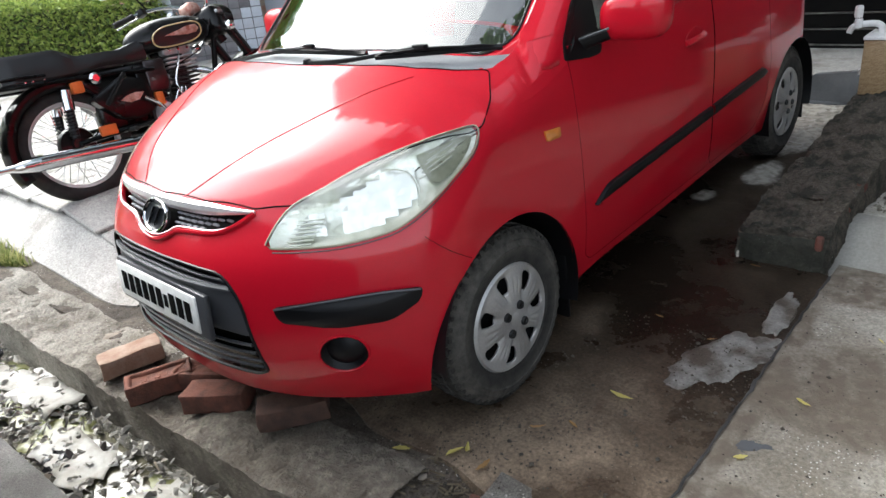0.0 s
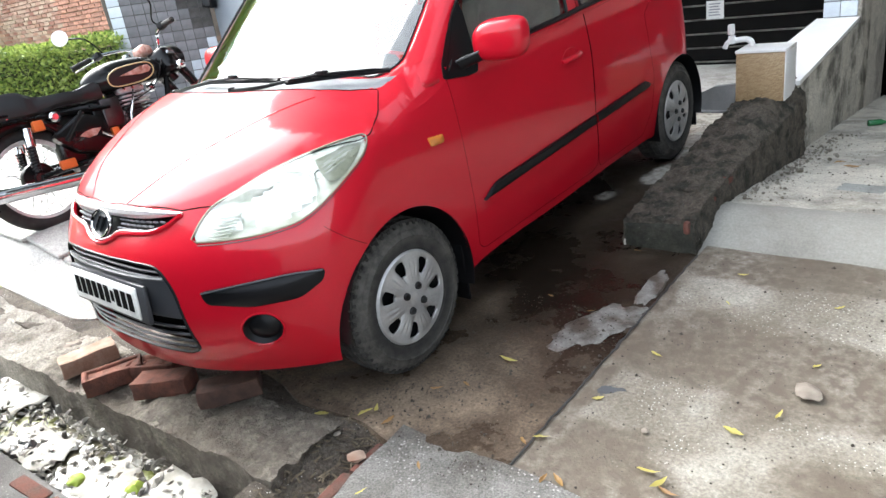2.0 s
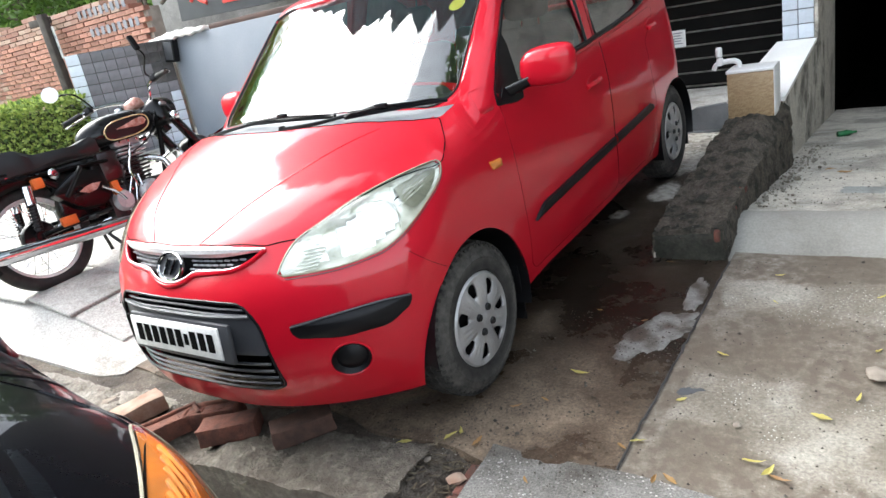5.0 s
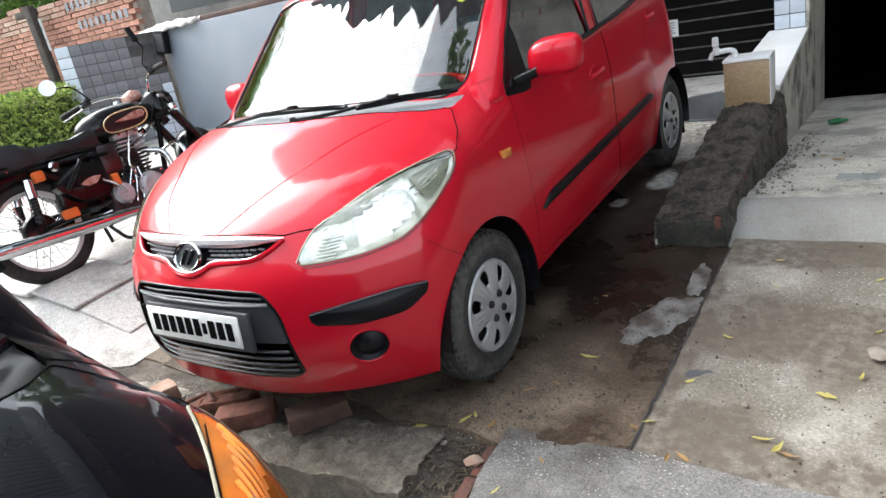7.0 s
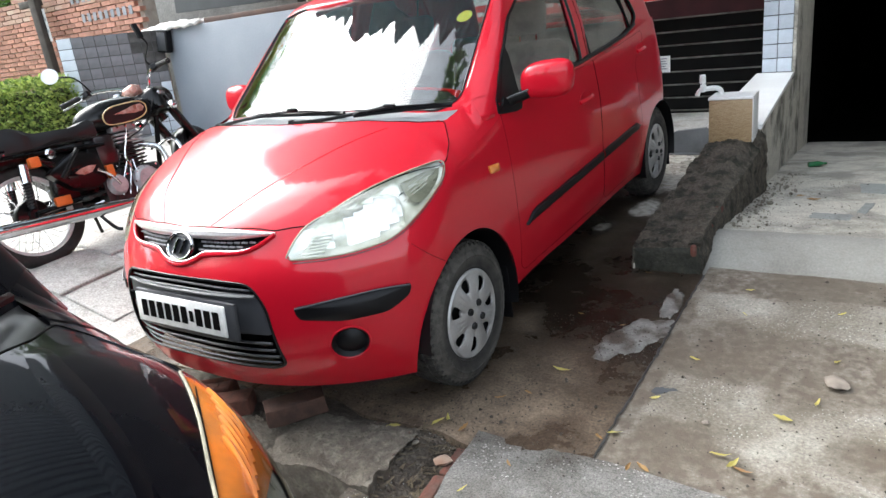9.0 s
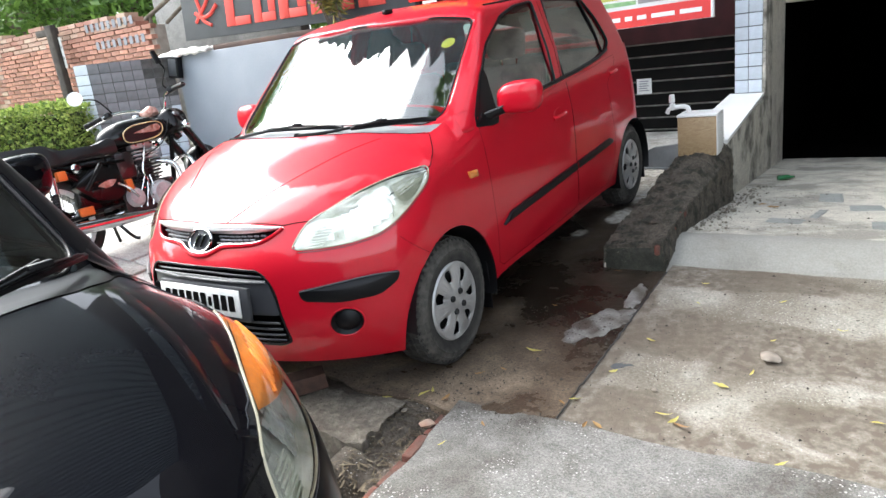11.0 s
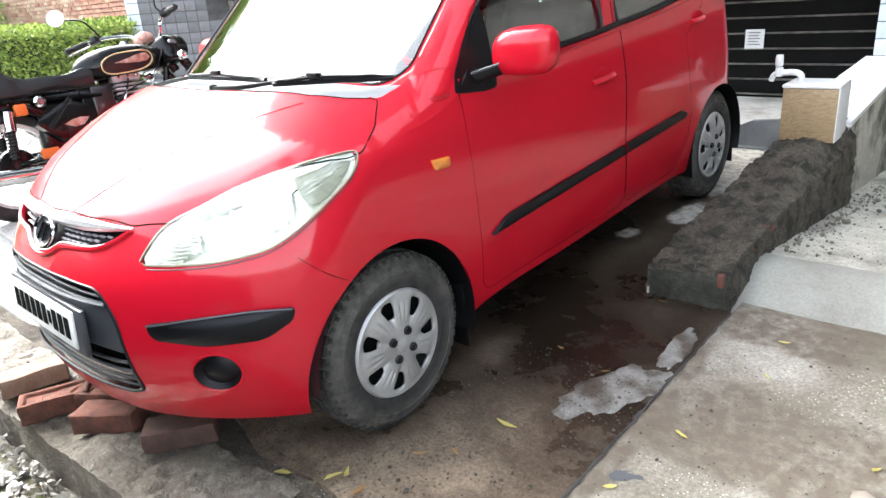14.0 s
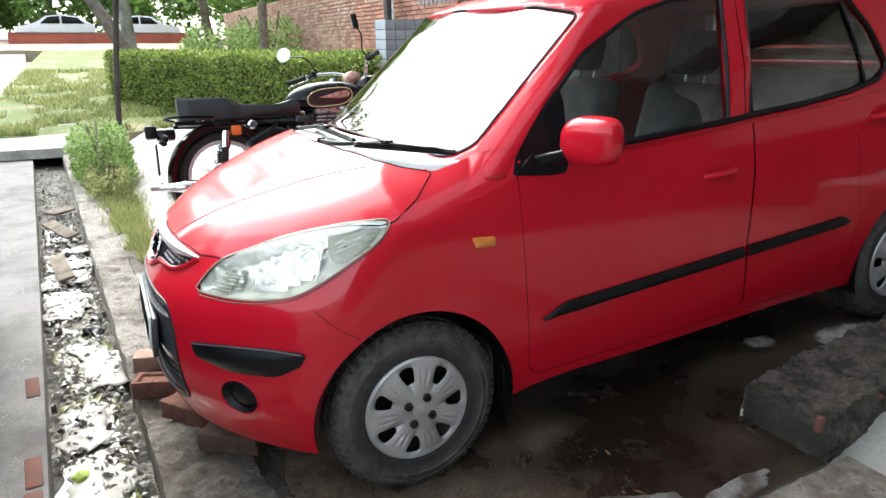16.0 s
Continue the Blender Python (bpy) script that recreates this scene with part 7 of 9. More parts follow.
# ---- foliage materials and builders ----
def leaves(name, dark, light, warm=None, through_light=0.35):
    """Leaf surface: every leaf has its own green, and some light passes through."""
    m = bpy.data.materials.new(name)
    m.use_nodes = True
    nt = m.node_tree
    b = nt.nodes["Principled BSDF"]
    geo, ramp = nt.nodes.new("ShaderNodeNewGeometry"), nt.nodes.new("ShaderNodeValToRGB")
    ramp.color_ramp.elements[0].color, ramp.color_ramp.elements[1].color = (*dark, 1), (*light, 1)
    if warm:
        e = ramp.color_ramp.elements.new(0.93)
        e.color = (*warm, 1)
    nt.links.new(geo.outputs["Random Per Island"], ramp.inputs["Fac"])
    nt.links.new(ramp.outputs["Color"], b.inputs["Base Color"])
    b.inputs["Roughness"].default_value = 0.5
    tr, mix = nt.nodes.new("ShaderNodeBsdfTranslucent"), nt.nodes.new("ShaderNodeMixShader")
    mix.inputs[0].default_value = through_light
    nt.links.new(ramp.outputs["Color"], tr.inputs["Color"])
    nt.links.new(b.outputs[0], mix.inputs[1])
    nt.links.new(tr.outputs[0], mix.inputs[2])
    nt.links.new(mix.outputs[0], nt.nodes["Material Output"].inputs["Surface"])
    return m


HEDGE_LEAF = leaves("hedge_leaf", (0.07, 0.13, 0.022), (0.27, 0.40, 0.08), (0.40, 0.48, 0.12))
TREE_LEAF = leaves("tree_leaf", (0.06, 0.12, 0.022), (0.20, 0.34, 0.07))
BUSH_LEAF = leaves("bush_leaf", (0.10, 0.18, 0.04), (0.30, 0.44, 0.12), (0.38, 0.50, 0.18))
GRASS_LEAF = leaves("grass_blade", (0.12, 0.18, 0.04), (0.32, 0.42, 0.11), (0.46, 0.44, 0.20))
OLEANDER_LEAF = leaves("oleander_leaf", (0.06, 0.11, 0.03), (0.20, 0.26, 0.07), (0.38, 0.30, 0.08))
PINK = leaves("pink_petal", (0.62, 0.18, 0.28), (0.75, 0.32, 0.42))
YELLOW_LEAF = leaves("fallen_yellow_leaf", (0.48, 0.40, 0.09), (0.60, 0.55, 0.20))
BROWN_LEAF = leaves("fallen_brown_leaf", (0.28, 0.15, 0.06), (0.42, 0.27, 0.10))
HEDGE_SHADE = surf("hedge_inner_shade", (0.030, 0.034, 0.014), 0.95, col2=(0.05, 0.06, 0.02), scale=25, fine=60, bump=1.0, dist=0.03)
BARK = surf("grey_brown_bark", (0.20, 0.17, 0.14), 0.95, col2=(0.11, 0.09, 0.075), scale=8, fine=40, bump=1.0, dist=0.02)
GREY_WOOD = surf("weathered_wood", (0.20, 0.165, 0.13), 0.9, col2=(0.12, 0.095, 0.07), scale=12, fine=70, bump=0.6, dist=0.006)
DARK_WOOD = surf("dark_damp_wood", (0.06, 0.05, 0.042), 0.85, col2=(0.035, 0.03, 0.026), scale=10, bump=0.5)
BROWN_LEDGE = surf("brown_ledge_board", (0.075, 0.035, 0.022), 0.6, col2=(0.045, 0.022, 0.016), scale=5, bump=0.2)
WHITE_CLOTH = surf("white_cloth", (0.78, 0.77, 0.74), 0.9, col2=(0.60, 0.58, 0.54), scale=10, bump=0.3)
WHITE_PLASTIC = surf("white_tap_plastic", (0.80, 0.80, 0.79), 0.3, col2=(0.72, 0.72, 0.70), scale=20, bump=0.0)
PAPER = surf("white_paper", (0.76, 0.76, 0.75), 0.85, col2=(0.66, 0.66, 0.65), scale=14, bump=0.1)
GREY_INK = surf("grey_print", (0.30, 0.31, 0.34), 0.8, bump=0.0)
BANNER_RED = surf("banner_red", (0.62, 0.035, 0.03), 0.55, col2=(0.54, 0.03, 0.028), scale=3, bump=0.1)
BANNER_WHITE = surf("banner_white", (0.74, 0.74, 0.73), 0.55, col2=(0.66, 0.66, 0.66), scale=3, bump=0.1)
BANNER_DARK = surf("banner_charcoal", (0.058, 0.062, 0.068), 0.55, col2=(0.042, 0.046, 0.050), scale=2, bump=0.1)
LETTER_RED = surf("letter_red", (0.70, 0.075, 0.055), 0.6, col2=(0.60, 0.06, 0.045), scale=4, bump=0.05)
FACADE_GREY = surf("printed_grey", (0.30, 0.27, 0.24), 0.55, col2=(0.22, 0.225, 0.24), scale=6, bump=0.0)
PRINT_YELLOW = surf("printed_yellow", (0.55, 0.50, 0.08), 0.55, col2=(0.32, 0.38, 0.08), scale=9, bump=0.0)
BAG_BLACK = surf("black_plastic_bag", (0.012, 0.012, 0.013), 0.25, col2=(0.03, 0.03, 0.03), scale=15, bump=0.3)
DRAIN_PAPER = surf("soaked_grey_paper", (0.46, 0.45, 0.42), 0.6, col2=(0.24, 0.225, 0.19), scale=9, fine=60, bump=0.4)
DRAIN_WATER = surf("shallow_murky_water", (0.085, 0.078, 0.05), 0.03, col2=(0.13, 0.12, 0.085), scale=5, bump=0.12, dist=0.003, fine=18, rough2=0.12)
GREEN_WATER = surf("green_stagnant_water", (0.10, 0.11, 0.035), 0.10, col2=(0.19, 0.19, 0.075), scale=9, bump=0.1, dist=0.004, rough2=0.5)
GREEN_GLASS = surf("green_bottle_glass", (0.03, 0.16, 0.06), 0.15, col2=(0.02, 0.11, 0.04), scale=9, bump=0.0)
LIME = surf("lime_peel", (0.40, 0.50, 0.08), 0.5, col2=(0.30, 0.40, 0.06), scale=20, bump=0.2)
GRIT = surf("dull_grit", (0.085, 0.074, 0.06), 0.95, col2=(0.05, 0.043, 0.035), scale=6, bump=0.3)
PEBBLE = surf("pale_pebble", (0.33, 0.285, 0.235), 0.9, col2=(0.22, 0.185, 0.15), scale=20, bump=0.4)
STRAW = surf("straw_litter", (0.16, 0.13, 0.085), 0.9, col2=(0.09, 0.07, 0.045), scale=20, bump=0.2)
RED_LOW_WALL = surf("faded_red_wall", (0.36, 0.10, 0.065), 0.9, col2=(0.28, 0.08, 0.055), scale=2, fine=30, bump=0.3)
WHITE_CAR = surf("white_car_paint", (0.74, 0.75, 0.76), 0.3, coat=1.0, col2=(0.70, 0.71, 0.72), bump=0.0)
LAWN = concrete("weedy_lawn", (0.16, 0.22, 0.06), (0.26, 0.29, 0.10), (0.36, 0.32, 0.18), 0.42, 0.9, grit=35, bump=1.0, dist=0.05, specks=0.0)
TAN_SOIL = concrete("tan_bare_soil", (0.52, 0.42, 0.30), (0.44, 0.34, 0.24), (0.34, 0.30, 0.16), 0.40, 0.25, grit=20, bump=0.5, specks=0.0)
GREY_PLASTER = concrete("grey_cement_plaster", (0.27, 0.26, 0.245), (0.20, 0.195, 0.185), (0.13, 0.125, 0.115), 0.44, 0.9, bump=0.4, specks=0.0)

# tan tile with a woven print for the tap box
TAN_WEAVE = surf("tan_woven_tile", (0.30, 0.205, 0.11), 0.45, col2=(0.25, 0.165, 0.085), scale=9, bump=0.0)
nt = TAN_WEAVE.node_tree
tcw = nt.nodes.new("ShaderNodeTexCoord")
mpw = nt.nodes.new("ShaderNodeMapping")
mpw.inputs["Rotation"].default_value = (0, radians(32), 0)
mpw.inputs["Scale"].default_value = (1, 1, 2.2)
chk = nt.nodes.new("ShaderNodeTexBrick")
chk.inputs["Scale"].default_value = 24
chk.inputs["Color1"].default_value, chk.inputs["Color2"].default_value, chk.inputs["Mortar"].default_value = (0.40, 0.29, 0.165, 1), (0.29, 0.195, 0.10, 1), (0.17, 0.11, 0.055, 1)
swp = nt.nodes.new("ShaderNodeSeparateXYZ")
cmb = nt.nodes.new("ShaderNodeCombineXYZ")
nt.links.new(tcw.outputs["Object"], mpw.inputs["Vector"])
nt.links.new(mpw.outputs["Vector"], swp.inputs[0])
nt.links.new(swp.outputs["X"], cmb.inputs["X"])
nt.links.new(swp.outputs["Z"], cmb.inputs["Y"])
nt.links.new(cmb.outputs[0], chk.inputs["Vector"])
nt.links.new(chk.outputs["Color"], nt.nodes["Principled BSDF"].inputs["Base Color"])


def mesh_part(name, verts, faces, material, parent=None, label=""):
    me = bpy.data.meshes.new(name)
    me.from_pydata(verts, [], faces)
    me.materials.append(material)
    ob = new(name, me)
    if parent:
        ob.parent = parent
    if label:
        ob["label"] = label
    return ob


def leaf_cloud(name, spots, size, material, parent, rng, label="", slim=0.5, droop=0.0):
    """Many small folded leaves, one at each (place, outward) pair."""
    verts, faces = [], []
    for p, out in spots:
        d = Vector((rng.gauss(0, 1), rng.gauss(0, 1), rng.gauss(0, 0.8))) * 0.9 + Vector(out)
        d.z -= droop
        d.normalize()
        side = d.cross(Vector((rng.gauss(0, 1), rng.gauss(0, 1), rng.gauss(0, 1)))).normalized()
        up = d.cross(side)
        s = size * rng.uniform(0.6, 1.35)
        p = Vector(p)
        n = len(verts)
        verts += [p, p + d * s * 0.55 + side * s * slim * 0.5 + up * s * 0.08, p + d * s, p + d * s * 0.5 - side * s * slim * 0.5 + up * s * 0.08]
        faces += [(n, n + 1, n + 2), (n, n + 2, n + 3)]
    return mesh_part(name, verts, faces, material, parent, label)


def ball_spots(rng, centres, per, radius, flat=0.8):
    """Leaf places in clumps: most near each clump's outside."""
    out = []
    for c in centres:
        r = radius * rng.uniform(0.65, 1.25)
        for _ in range(per):
            d = Vector((rng.gauss(0, 1), rng.gauss(0, 1), rng.gauss(0, 1) * flat)).normalized()
            out.append((Vector(c) + d * r * rng.uniform(0.45, 1.0) ** 0.6, d))
    return out


def tree(label, foot, lean, height, spread, clumps, seed, leaf=0.16, per=150, trunk_r=0.13, low=0.45):
    """A tapered trunk, limbs and an uneven crown of many leaves."""
    rng = random.Random(seed)
    t = thing("tree", label, "tree", Matrix.Translation(foot))
    top = Vector((lean[0], lean[1], height * 0.62))
    line = smooth_line([(0, 0, -0.15), top * 0.35 + Vector((rng.uniform(-0.1, 0.1), rng.uniform(-0.1, 0.1), 0)), top * 0.7, top], 5)
    part("trunk", tube(line, [trunk_r * (1.2 - 0.8 * k / (len(line) - 1)) for k in range(len(line))], 9), BARK, t)
    centres = []
    for k in range(clumps):
        a = rng.uniform(0, 2 * math.pi)
        r = spread * rng.uniform(0.15, 1) ** 0.6
        c = Vector((lean[0] * 0.9 + r * math.cos(a), lean[1] * 0.9 + r * math.sin(a), height * rng.uniform(low, 1.0)))
        centres.append(c)
        if k % 3 == 0:
            root = line[int(len(line) * rng.uniform(0.5, 0.95))]
            part("limb", tube(smooth_line([root, root.lerp(c, 0.5) + Vector((0, 0, 0.2)), c], 4), [trunk_r * f for f in (0.42, 0.38, 0.34, 0.3, 0.26, 0.22, 0.17, 0.12, 0.08)], 6), BARK, t)
    leaf_cloud("crown", ball_spots(rng, centres, per, spread * 0.30), leaf, TREE_LEAF, t, rng, "uneven green crown")
    return t


def shrub(label, foot, rx, ry, height, seed, n, leaf, material, name="bush"):
    rng = random.Random(seed)
    t = thing(name, label, "bush", Matrix.Translation(foot))
    for k in range(9):
        a = rng.uniform(0, 6.28)
        e = Vector((rx * 0.7 * math.cos(a), ry * 0.7 * math.sin(a), height * rng.uniform(0.6, 0.95)))
        part("stem", tube(smooth_line([(0, 0, -0.05), e * 0.5 + Vector((0, 0, 0.05)), e], 3), 0.008 + 0.006 * height, 5), BARK, t)
    spots = []
    for _ in range(n):
        a, u = rng.uniform(0, 6.28), rng.uniform(0, 1)
        r = rng.uniform(0.35, 1) ** 0.5 * (1 + 0.25 * noise.noise((a * 2, u * 3, seed)))
        z = height * (0.02 + 0.98 * u * (1 - 0.35 * r * r))
        spots.append((Vector((rx * r * math.cos(a), ry * r * math.sin(a), z)), Vector((math.cos(a) * 0.6, math.sin(a) * 0.6, 0.7))))
    leaf_cloud("foliage", spots, leaf, material, t, rng)
    return t


# ---- left side: hedge, lawn and what lies beyond ----
structure(sheet("lawn", -33, -8.6, -2.55, 12, 90, 50, lambda x, y: 0.11 + rise(x) + 0.03 * noise.noise((x, y, 3)), LAWN, 0.5, 0.03, 41), "patchy green lawn with bare spots", "lawn")
structure(sheet("bare_ground", -46, -32.9, -9, 14, 30, 40, lambda x, y: 0.115 + rise(x) + 0.03 * noise.noise((x, y, 3)), TAN_SOIL, 0.5, 0.02, 43), "bare tan earth beyond the lawn", "ground")
structure(sheet("side_strip", -9.0, -5.7, 2.3, 6.0, 12, 12, lambda x, y: 0.32, SOIL, 0.4, 0.01, 47), "dry soil bed behind the hedge", "ground")

rng = random.Random(5)
hedge = thing("hedge", "dense clipped bright green hedge beside the paving", "hedge")
HA, HB = Vector((-6.35, 2.35, 0.18)), Vector((-12.3, -0.55, 0.22))
hd = (HB - HA).normalized()
hn = Vector((hd.y, -hd.x, 0)) * -1
hl = (HB - HA).length
# solid block behind the leaves, coloured as the shade inside the hedge
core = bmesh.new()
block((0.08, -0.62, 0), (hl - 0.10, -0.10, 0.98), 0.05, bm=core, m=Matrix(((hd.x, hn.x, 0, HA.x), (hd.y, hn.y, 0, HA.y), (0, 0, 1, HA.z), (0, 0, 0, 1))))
part("shade_core", core, HEDGE_SHADE, hedge, "solid dark block for the shade inside the hedge")
spots = []
for _ in range(30000):
    u, f = rng.uniform(0, hl), rng.random()
    h = 1.08 + 0.05 * noise.noise((u * 1.3, 0, 0)) + 0.04 * noise.noise((u * 6, 2, 0))
    if f < 0.55:
        a, z, out = rng.uniform(-0.12, 0.02) + 0.05 * noise.noise((u * 4, 1, rng.random())), rng.uniform(0.02, h), hn * 0.8 + Vector((0, 0, 0.4))
    elif f < 0.90:
        a, z, out = rng.uniform(-0.7, 0.0), h + rng.uniform(-0.10, 0.03), Vector((0, 0, 1))
    else:
        a, z, out = rng.uniform(-0.7, 0.0), rng.uniform(0.05, h), hd
        u = hl - rng.uniform(-0.05, 0.12)
        if rng.random() < 0.5:
            u, out = rng.uniform(-0.04, 0.12), -hd
    spots.append((HA + hd * u + hn * a + Vector((0, 0, z)), out))
leaf_cloud("foliage", spots, 0.055, HEDGE_LEAF, hedge, rng, "small bright leaves", 0.6)

tree("tree with a leaning bare trunk above the lawn", (-14.5, 0.45, 0.40), (-0.6, -1.9), 5.6, 1.6, 16, 11, 0.18, 130, 0.16, 0.6)
tree("roadside tree leaning over the road and drain", (0.9, -5.2, -0.05), (-0.25, 4.5), 7.4, 0.85, 14, 19, 0.13, 150, 0.15, 0.76)
tree("tall green tree behind the brick wall", (-12.5, 7.6, 0.4), (0.4, -0.3), 6.2, 2.8, 46, 12, 0.2, 230, 0.16, 0.36)
tree("tall green tree behind the brick wall", (-9.4, 8.6, 0.4), (-0.3, -0.3), 5.6, 2.5, 46, 13, 0.2, 230, 0.15, 0.36)
tree("tall green tree behind the brick wall", (-16.5, 7.4, 0.5), (0.2, 0.2), 6.4, 2.9, 46, 14, 0.2, 220, 0.17, 0.33)
tree("spreading tree over the lawn", (-19, 2.6, 0.75), (0.5, -0.6), 5.6, 2.3, 26, 15, 0.17, 150, 0.14, 0.38)
for k, (fx, fy, fh) in enumerate(((-46, -13, 8), (-48, -7.5, 8.5), (-46.5, -2.5, 7.5), (-48, 3, 8.5), (-45, 8.5, 8), (-38, 9, 7.5), (-30, 8.5, 7.5), (-23, 8.2, 7.2))):
    tree("far green tree beyond the low red wall" if fx < -40 else "green tree beyond the lawn", (fx, fy, 1.4 if fx < -40 else 0.11 + rise(fx)), (0, 0), fh, 3.4, 52, 60 + k, 0.38, 170, 0.22, 0.18)
shrub("loose pale green bush behind the hedge", (-14.4, 2.0, 0.35), 1.1, 0.9, 1.75, 21, 3600, 0.11, BUSH_LEAF)
shrub("loose green bush beside a wooden post", (-16.5, 3.5, 0.45), 1.3, 1.0, 1.9, 22, 3200, 0.12, BUSH_LEAF)
shrub("low leafy weed clump on the grass strip", (-5.6, -0.82, 0.06), 0.74, 0.30, 0.64, 23, 4600, 0.045, BUSH_LEAF)
shrub("low leafy weed clump on the grass strip", (-4.7, -0.80, 0.05), 0.45, 0.18, 0.30, 24, 1300, 0.04, GRASS_LEAF)

post = thing("post", "thin dark leaning wooden post at the edge of the paving", "post")
part("shaft", tube(smooth_line([(-7.9, -0.58, 0.02), (-7.88, -0.50, 1.1), (-7.86, -0.36, 2.3), (-7.84, -0.27, 3.4)], 4), 0.038, 7), DARK_WOOD, post)
pole = thing("utility_pole", "grey tapering pole standing past the lawn", "pole")
part("shaft", tube(smooth_line([(-24, 0.55, 0.7), (-24, 0.35, 4), (-24, 0.2, 7.5)], 4), [0.22, 0.21, 0.20, 0.19, 0.18, 0.17, 0.16, 0.15, 0.14], 10), GREY_PLASTER, pole)
stake = thing("post", "pale weathered wooden post among bushes", "post")
part("shaft", tube(smooth_line([(-13.0, 2.6, 0.3), (-13.05, 2.62, 1.4), (-13.1, 2.64, 2.3)], 3), 0.10, 8), GREY_WOOD, stake)

# far red wall and white cars
low = structure(part("boundary_wall", block((-40.3, -3.0 - 1.4, 1.2), (-40.0, 4.5, 2.12), 0.03), RED_LOW_WALL), "low faded red brick boundary wall", "wall")
structure(part("wall_coping", block((-40.36, -4.42, 2.122), (-39.94, 4.52, 2.18), 0.02), GREY_PLASTER), "cement coping on the boundary wall", "coping")


def far_car(m):
    c = thing("white_car", "white hatchback parked behind the low red wall", "car", m, "white cars far off")
    side = [(-1.95, 0.35), (-1.98, 0.62), (-1.9, 0.86), (-1.05, 0.98), (-0.45, 1.42), (0.35, 1.50), (1.2, 1.40), (1.85, 0.98), (1.98, 0.8), (1.95, 0.35)]
    def prism(poly, w, inset=0.0):
        bm = bmesh.new()
        a = [bm.verts.new((-w + (inset if z > 1.0 else 0), x, z)) for x, z in poly]
        b = [bm.verts.new((w - (inset if z > 1.0 else 0), x, z)) for x, z in poly]
        bm.faces.new(a)
        bm.faces.new(b[::-1])
        for k in range(len(poly)):
            bm.faces.new((a[k], a[k - 1], b[k - 1], b[k]))
        bmesh.ops.bevel(bm, geom=bm.edges[:], offset=0.05, segments=2, affect="EDGES", profile=0.5)
        return bm
    part("body", prism(side, 0.82, 0.10), WHITE_CAR, c)
    for s in (1, -1):
        for poly in ([(-0.75, 1.02), (-0.35, 1.36), (0.22, 1.42), (0.22, 1.02)], [(0.32, 1.02), (0.32, 1.42), (1.1, 1.34), (1.45, 1.03)]):
            bm = bmesh.new()
            v = [bm.verts.new((0.76 * s if z > 1.1 else 0.815 * s, x, z)) for x, z in poly]
            bm.faces.new(v)
            ob = part("side_window", bm, PLASTIC, c, "dark window")
            mod = ob.modifiers.new("thick", "SOLIDIFY")
            mod.thickness = 0.03
        for y in (-1.2, 1.2):
            part("wheel", lathe([(0.0, -0.1), (0.27, -0.1), (0.30, -0.06), (0.30, 0.06), (0.27, 0.1), (0.0, 0.1)], 20, m=Matrix.Translation((0.74 * s, y, 0.30))), RUBBER, c)
    return c


one = far_car(pose(-43.4, -2.3, 1.66, 0, 0, 4))
copy_thing(one, pose(-43.8, 2.3, 1.68, 0, 0, 183))

# brick wall behind the hedge, with its ragged top
bw = structure(part("brick_wall", block((-27, 4.22, 0.1), (-6.9, 4.42, 2.24)), MORTAR, smooth=False), "old red brick wall with a ragged broken top", "wall")


def ruin_top(x):
    return 2.47 + 0.16 * noise.noise((x * 0.9, 2, 0)) + 0.10 * noise.noise((x * 3.1, 5, 0)) + (0.10 if x < -8.6 else 0.0) - 0.18 * step01(-7.6, -7.0, x)


grey = thing("gable_wall", "grey cement gable wall behind the ruined brickwork", "wall", kind="structure")
part("plaster_coat", block((-8.6, 5.5, 0.0), (-5.2, 5.7, 2.9), 0.02), GREY_PLASTER, grey)
rail = thing("rail", "rusty rail sloping down over the broken wall", "rail")
part("bar", tube([(-7.15, 4.95, 2.75), (-8.9, 4.5, 1.90)], 0.035, 8), GREY_WOOD, rail)
part("bar", tube([(-6.95, 5.0, 2.62), (-7.5, 4.9, 2.32)], 0.03, 8), GREY_WOOD, rail)
part("upright", tube([(-7.75, 4.80, 0.3), (-7.75, 4.80, 2.46)], 0.03, 8), GREY_WOOD, rail)

wp = thing("post", "dark leaning wooden post with a torn notice against the brick wall", "post")
part("shaft", block((-0.09, -0.05, 0), (0.09, 0.05, 2.35), 0.012, m=pose(-9.22, 4.02, 0.15, 3, 3, 0)), DARK_WOOD, wp)
part("crossbar", block((-9.75, 3.99, 2.36), (-9.15, 4.06, 2.46), 0.01), DARK_WOOD, wp)
note = part("notice", block((-0.10, -0.004, -0.24), (0.10, 0.0, 0.24), 0.002, 1, m=pose(-9.06, 3.955, 2.06, 3, 3, 0)), PAPER, wp, "torn white paper notice")
for k in range(5):
    part("print_bar", block((-0.07, -0.008, -0.19 + k * 0.085), (0.03 + 0.04 * (k % 2), -0.005, -0.145 + k * 0.085), m=pose(-9.06, 3.955, 2.06, 3, 3, 0)), GREY_INK, note)
sign = thing("painted_writing", "faded painted marks on the brick wall", "writing")
for row, (z, n, x) in enumerate(((2.30, 9, -8.55), (2.02, 9, -8.35))):
    for k in range(n):
        part("mark", block((x + k * 0.15, 4.148, z), (x + k * 0.15 + 0.085, 4.153, z + 0.12), 0.002, 1), GREY_INK, sign)

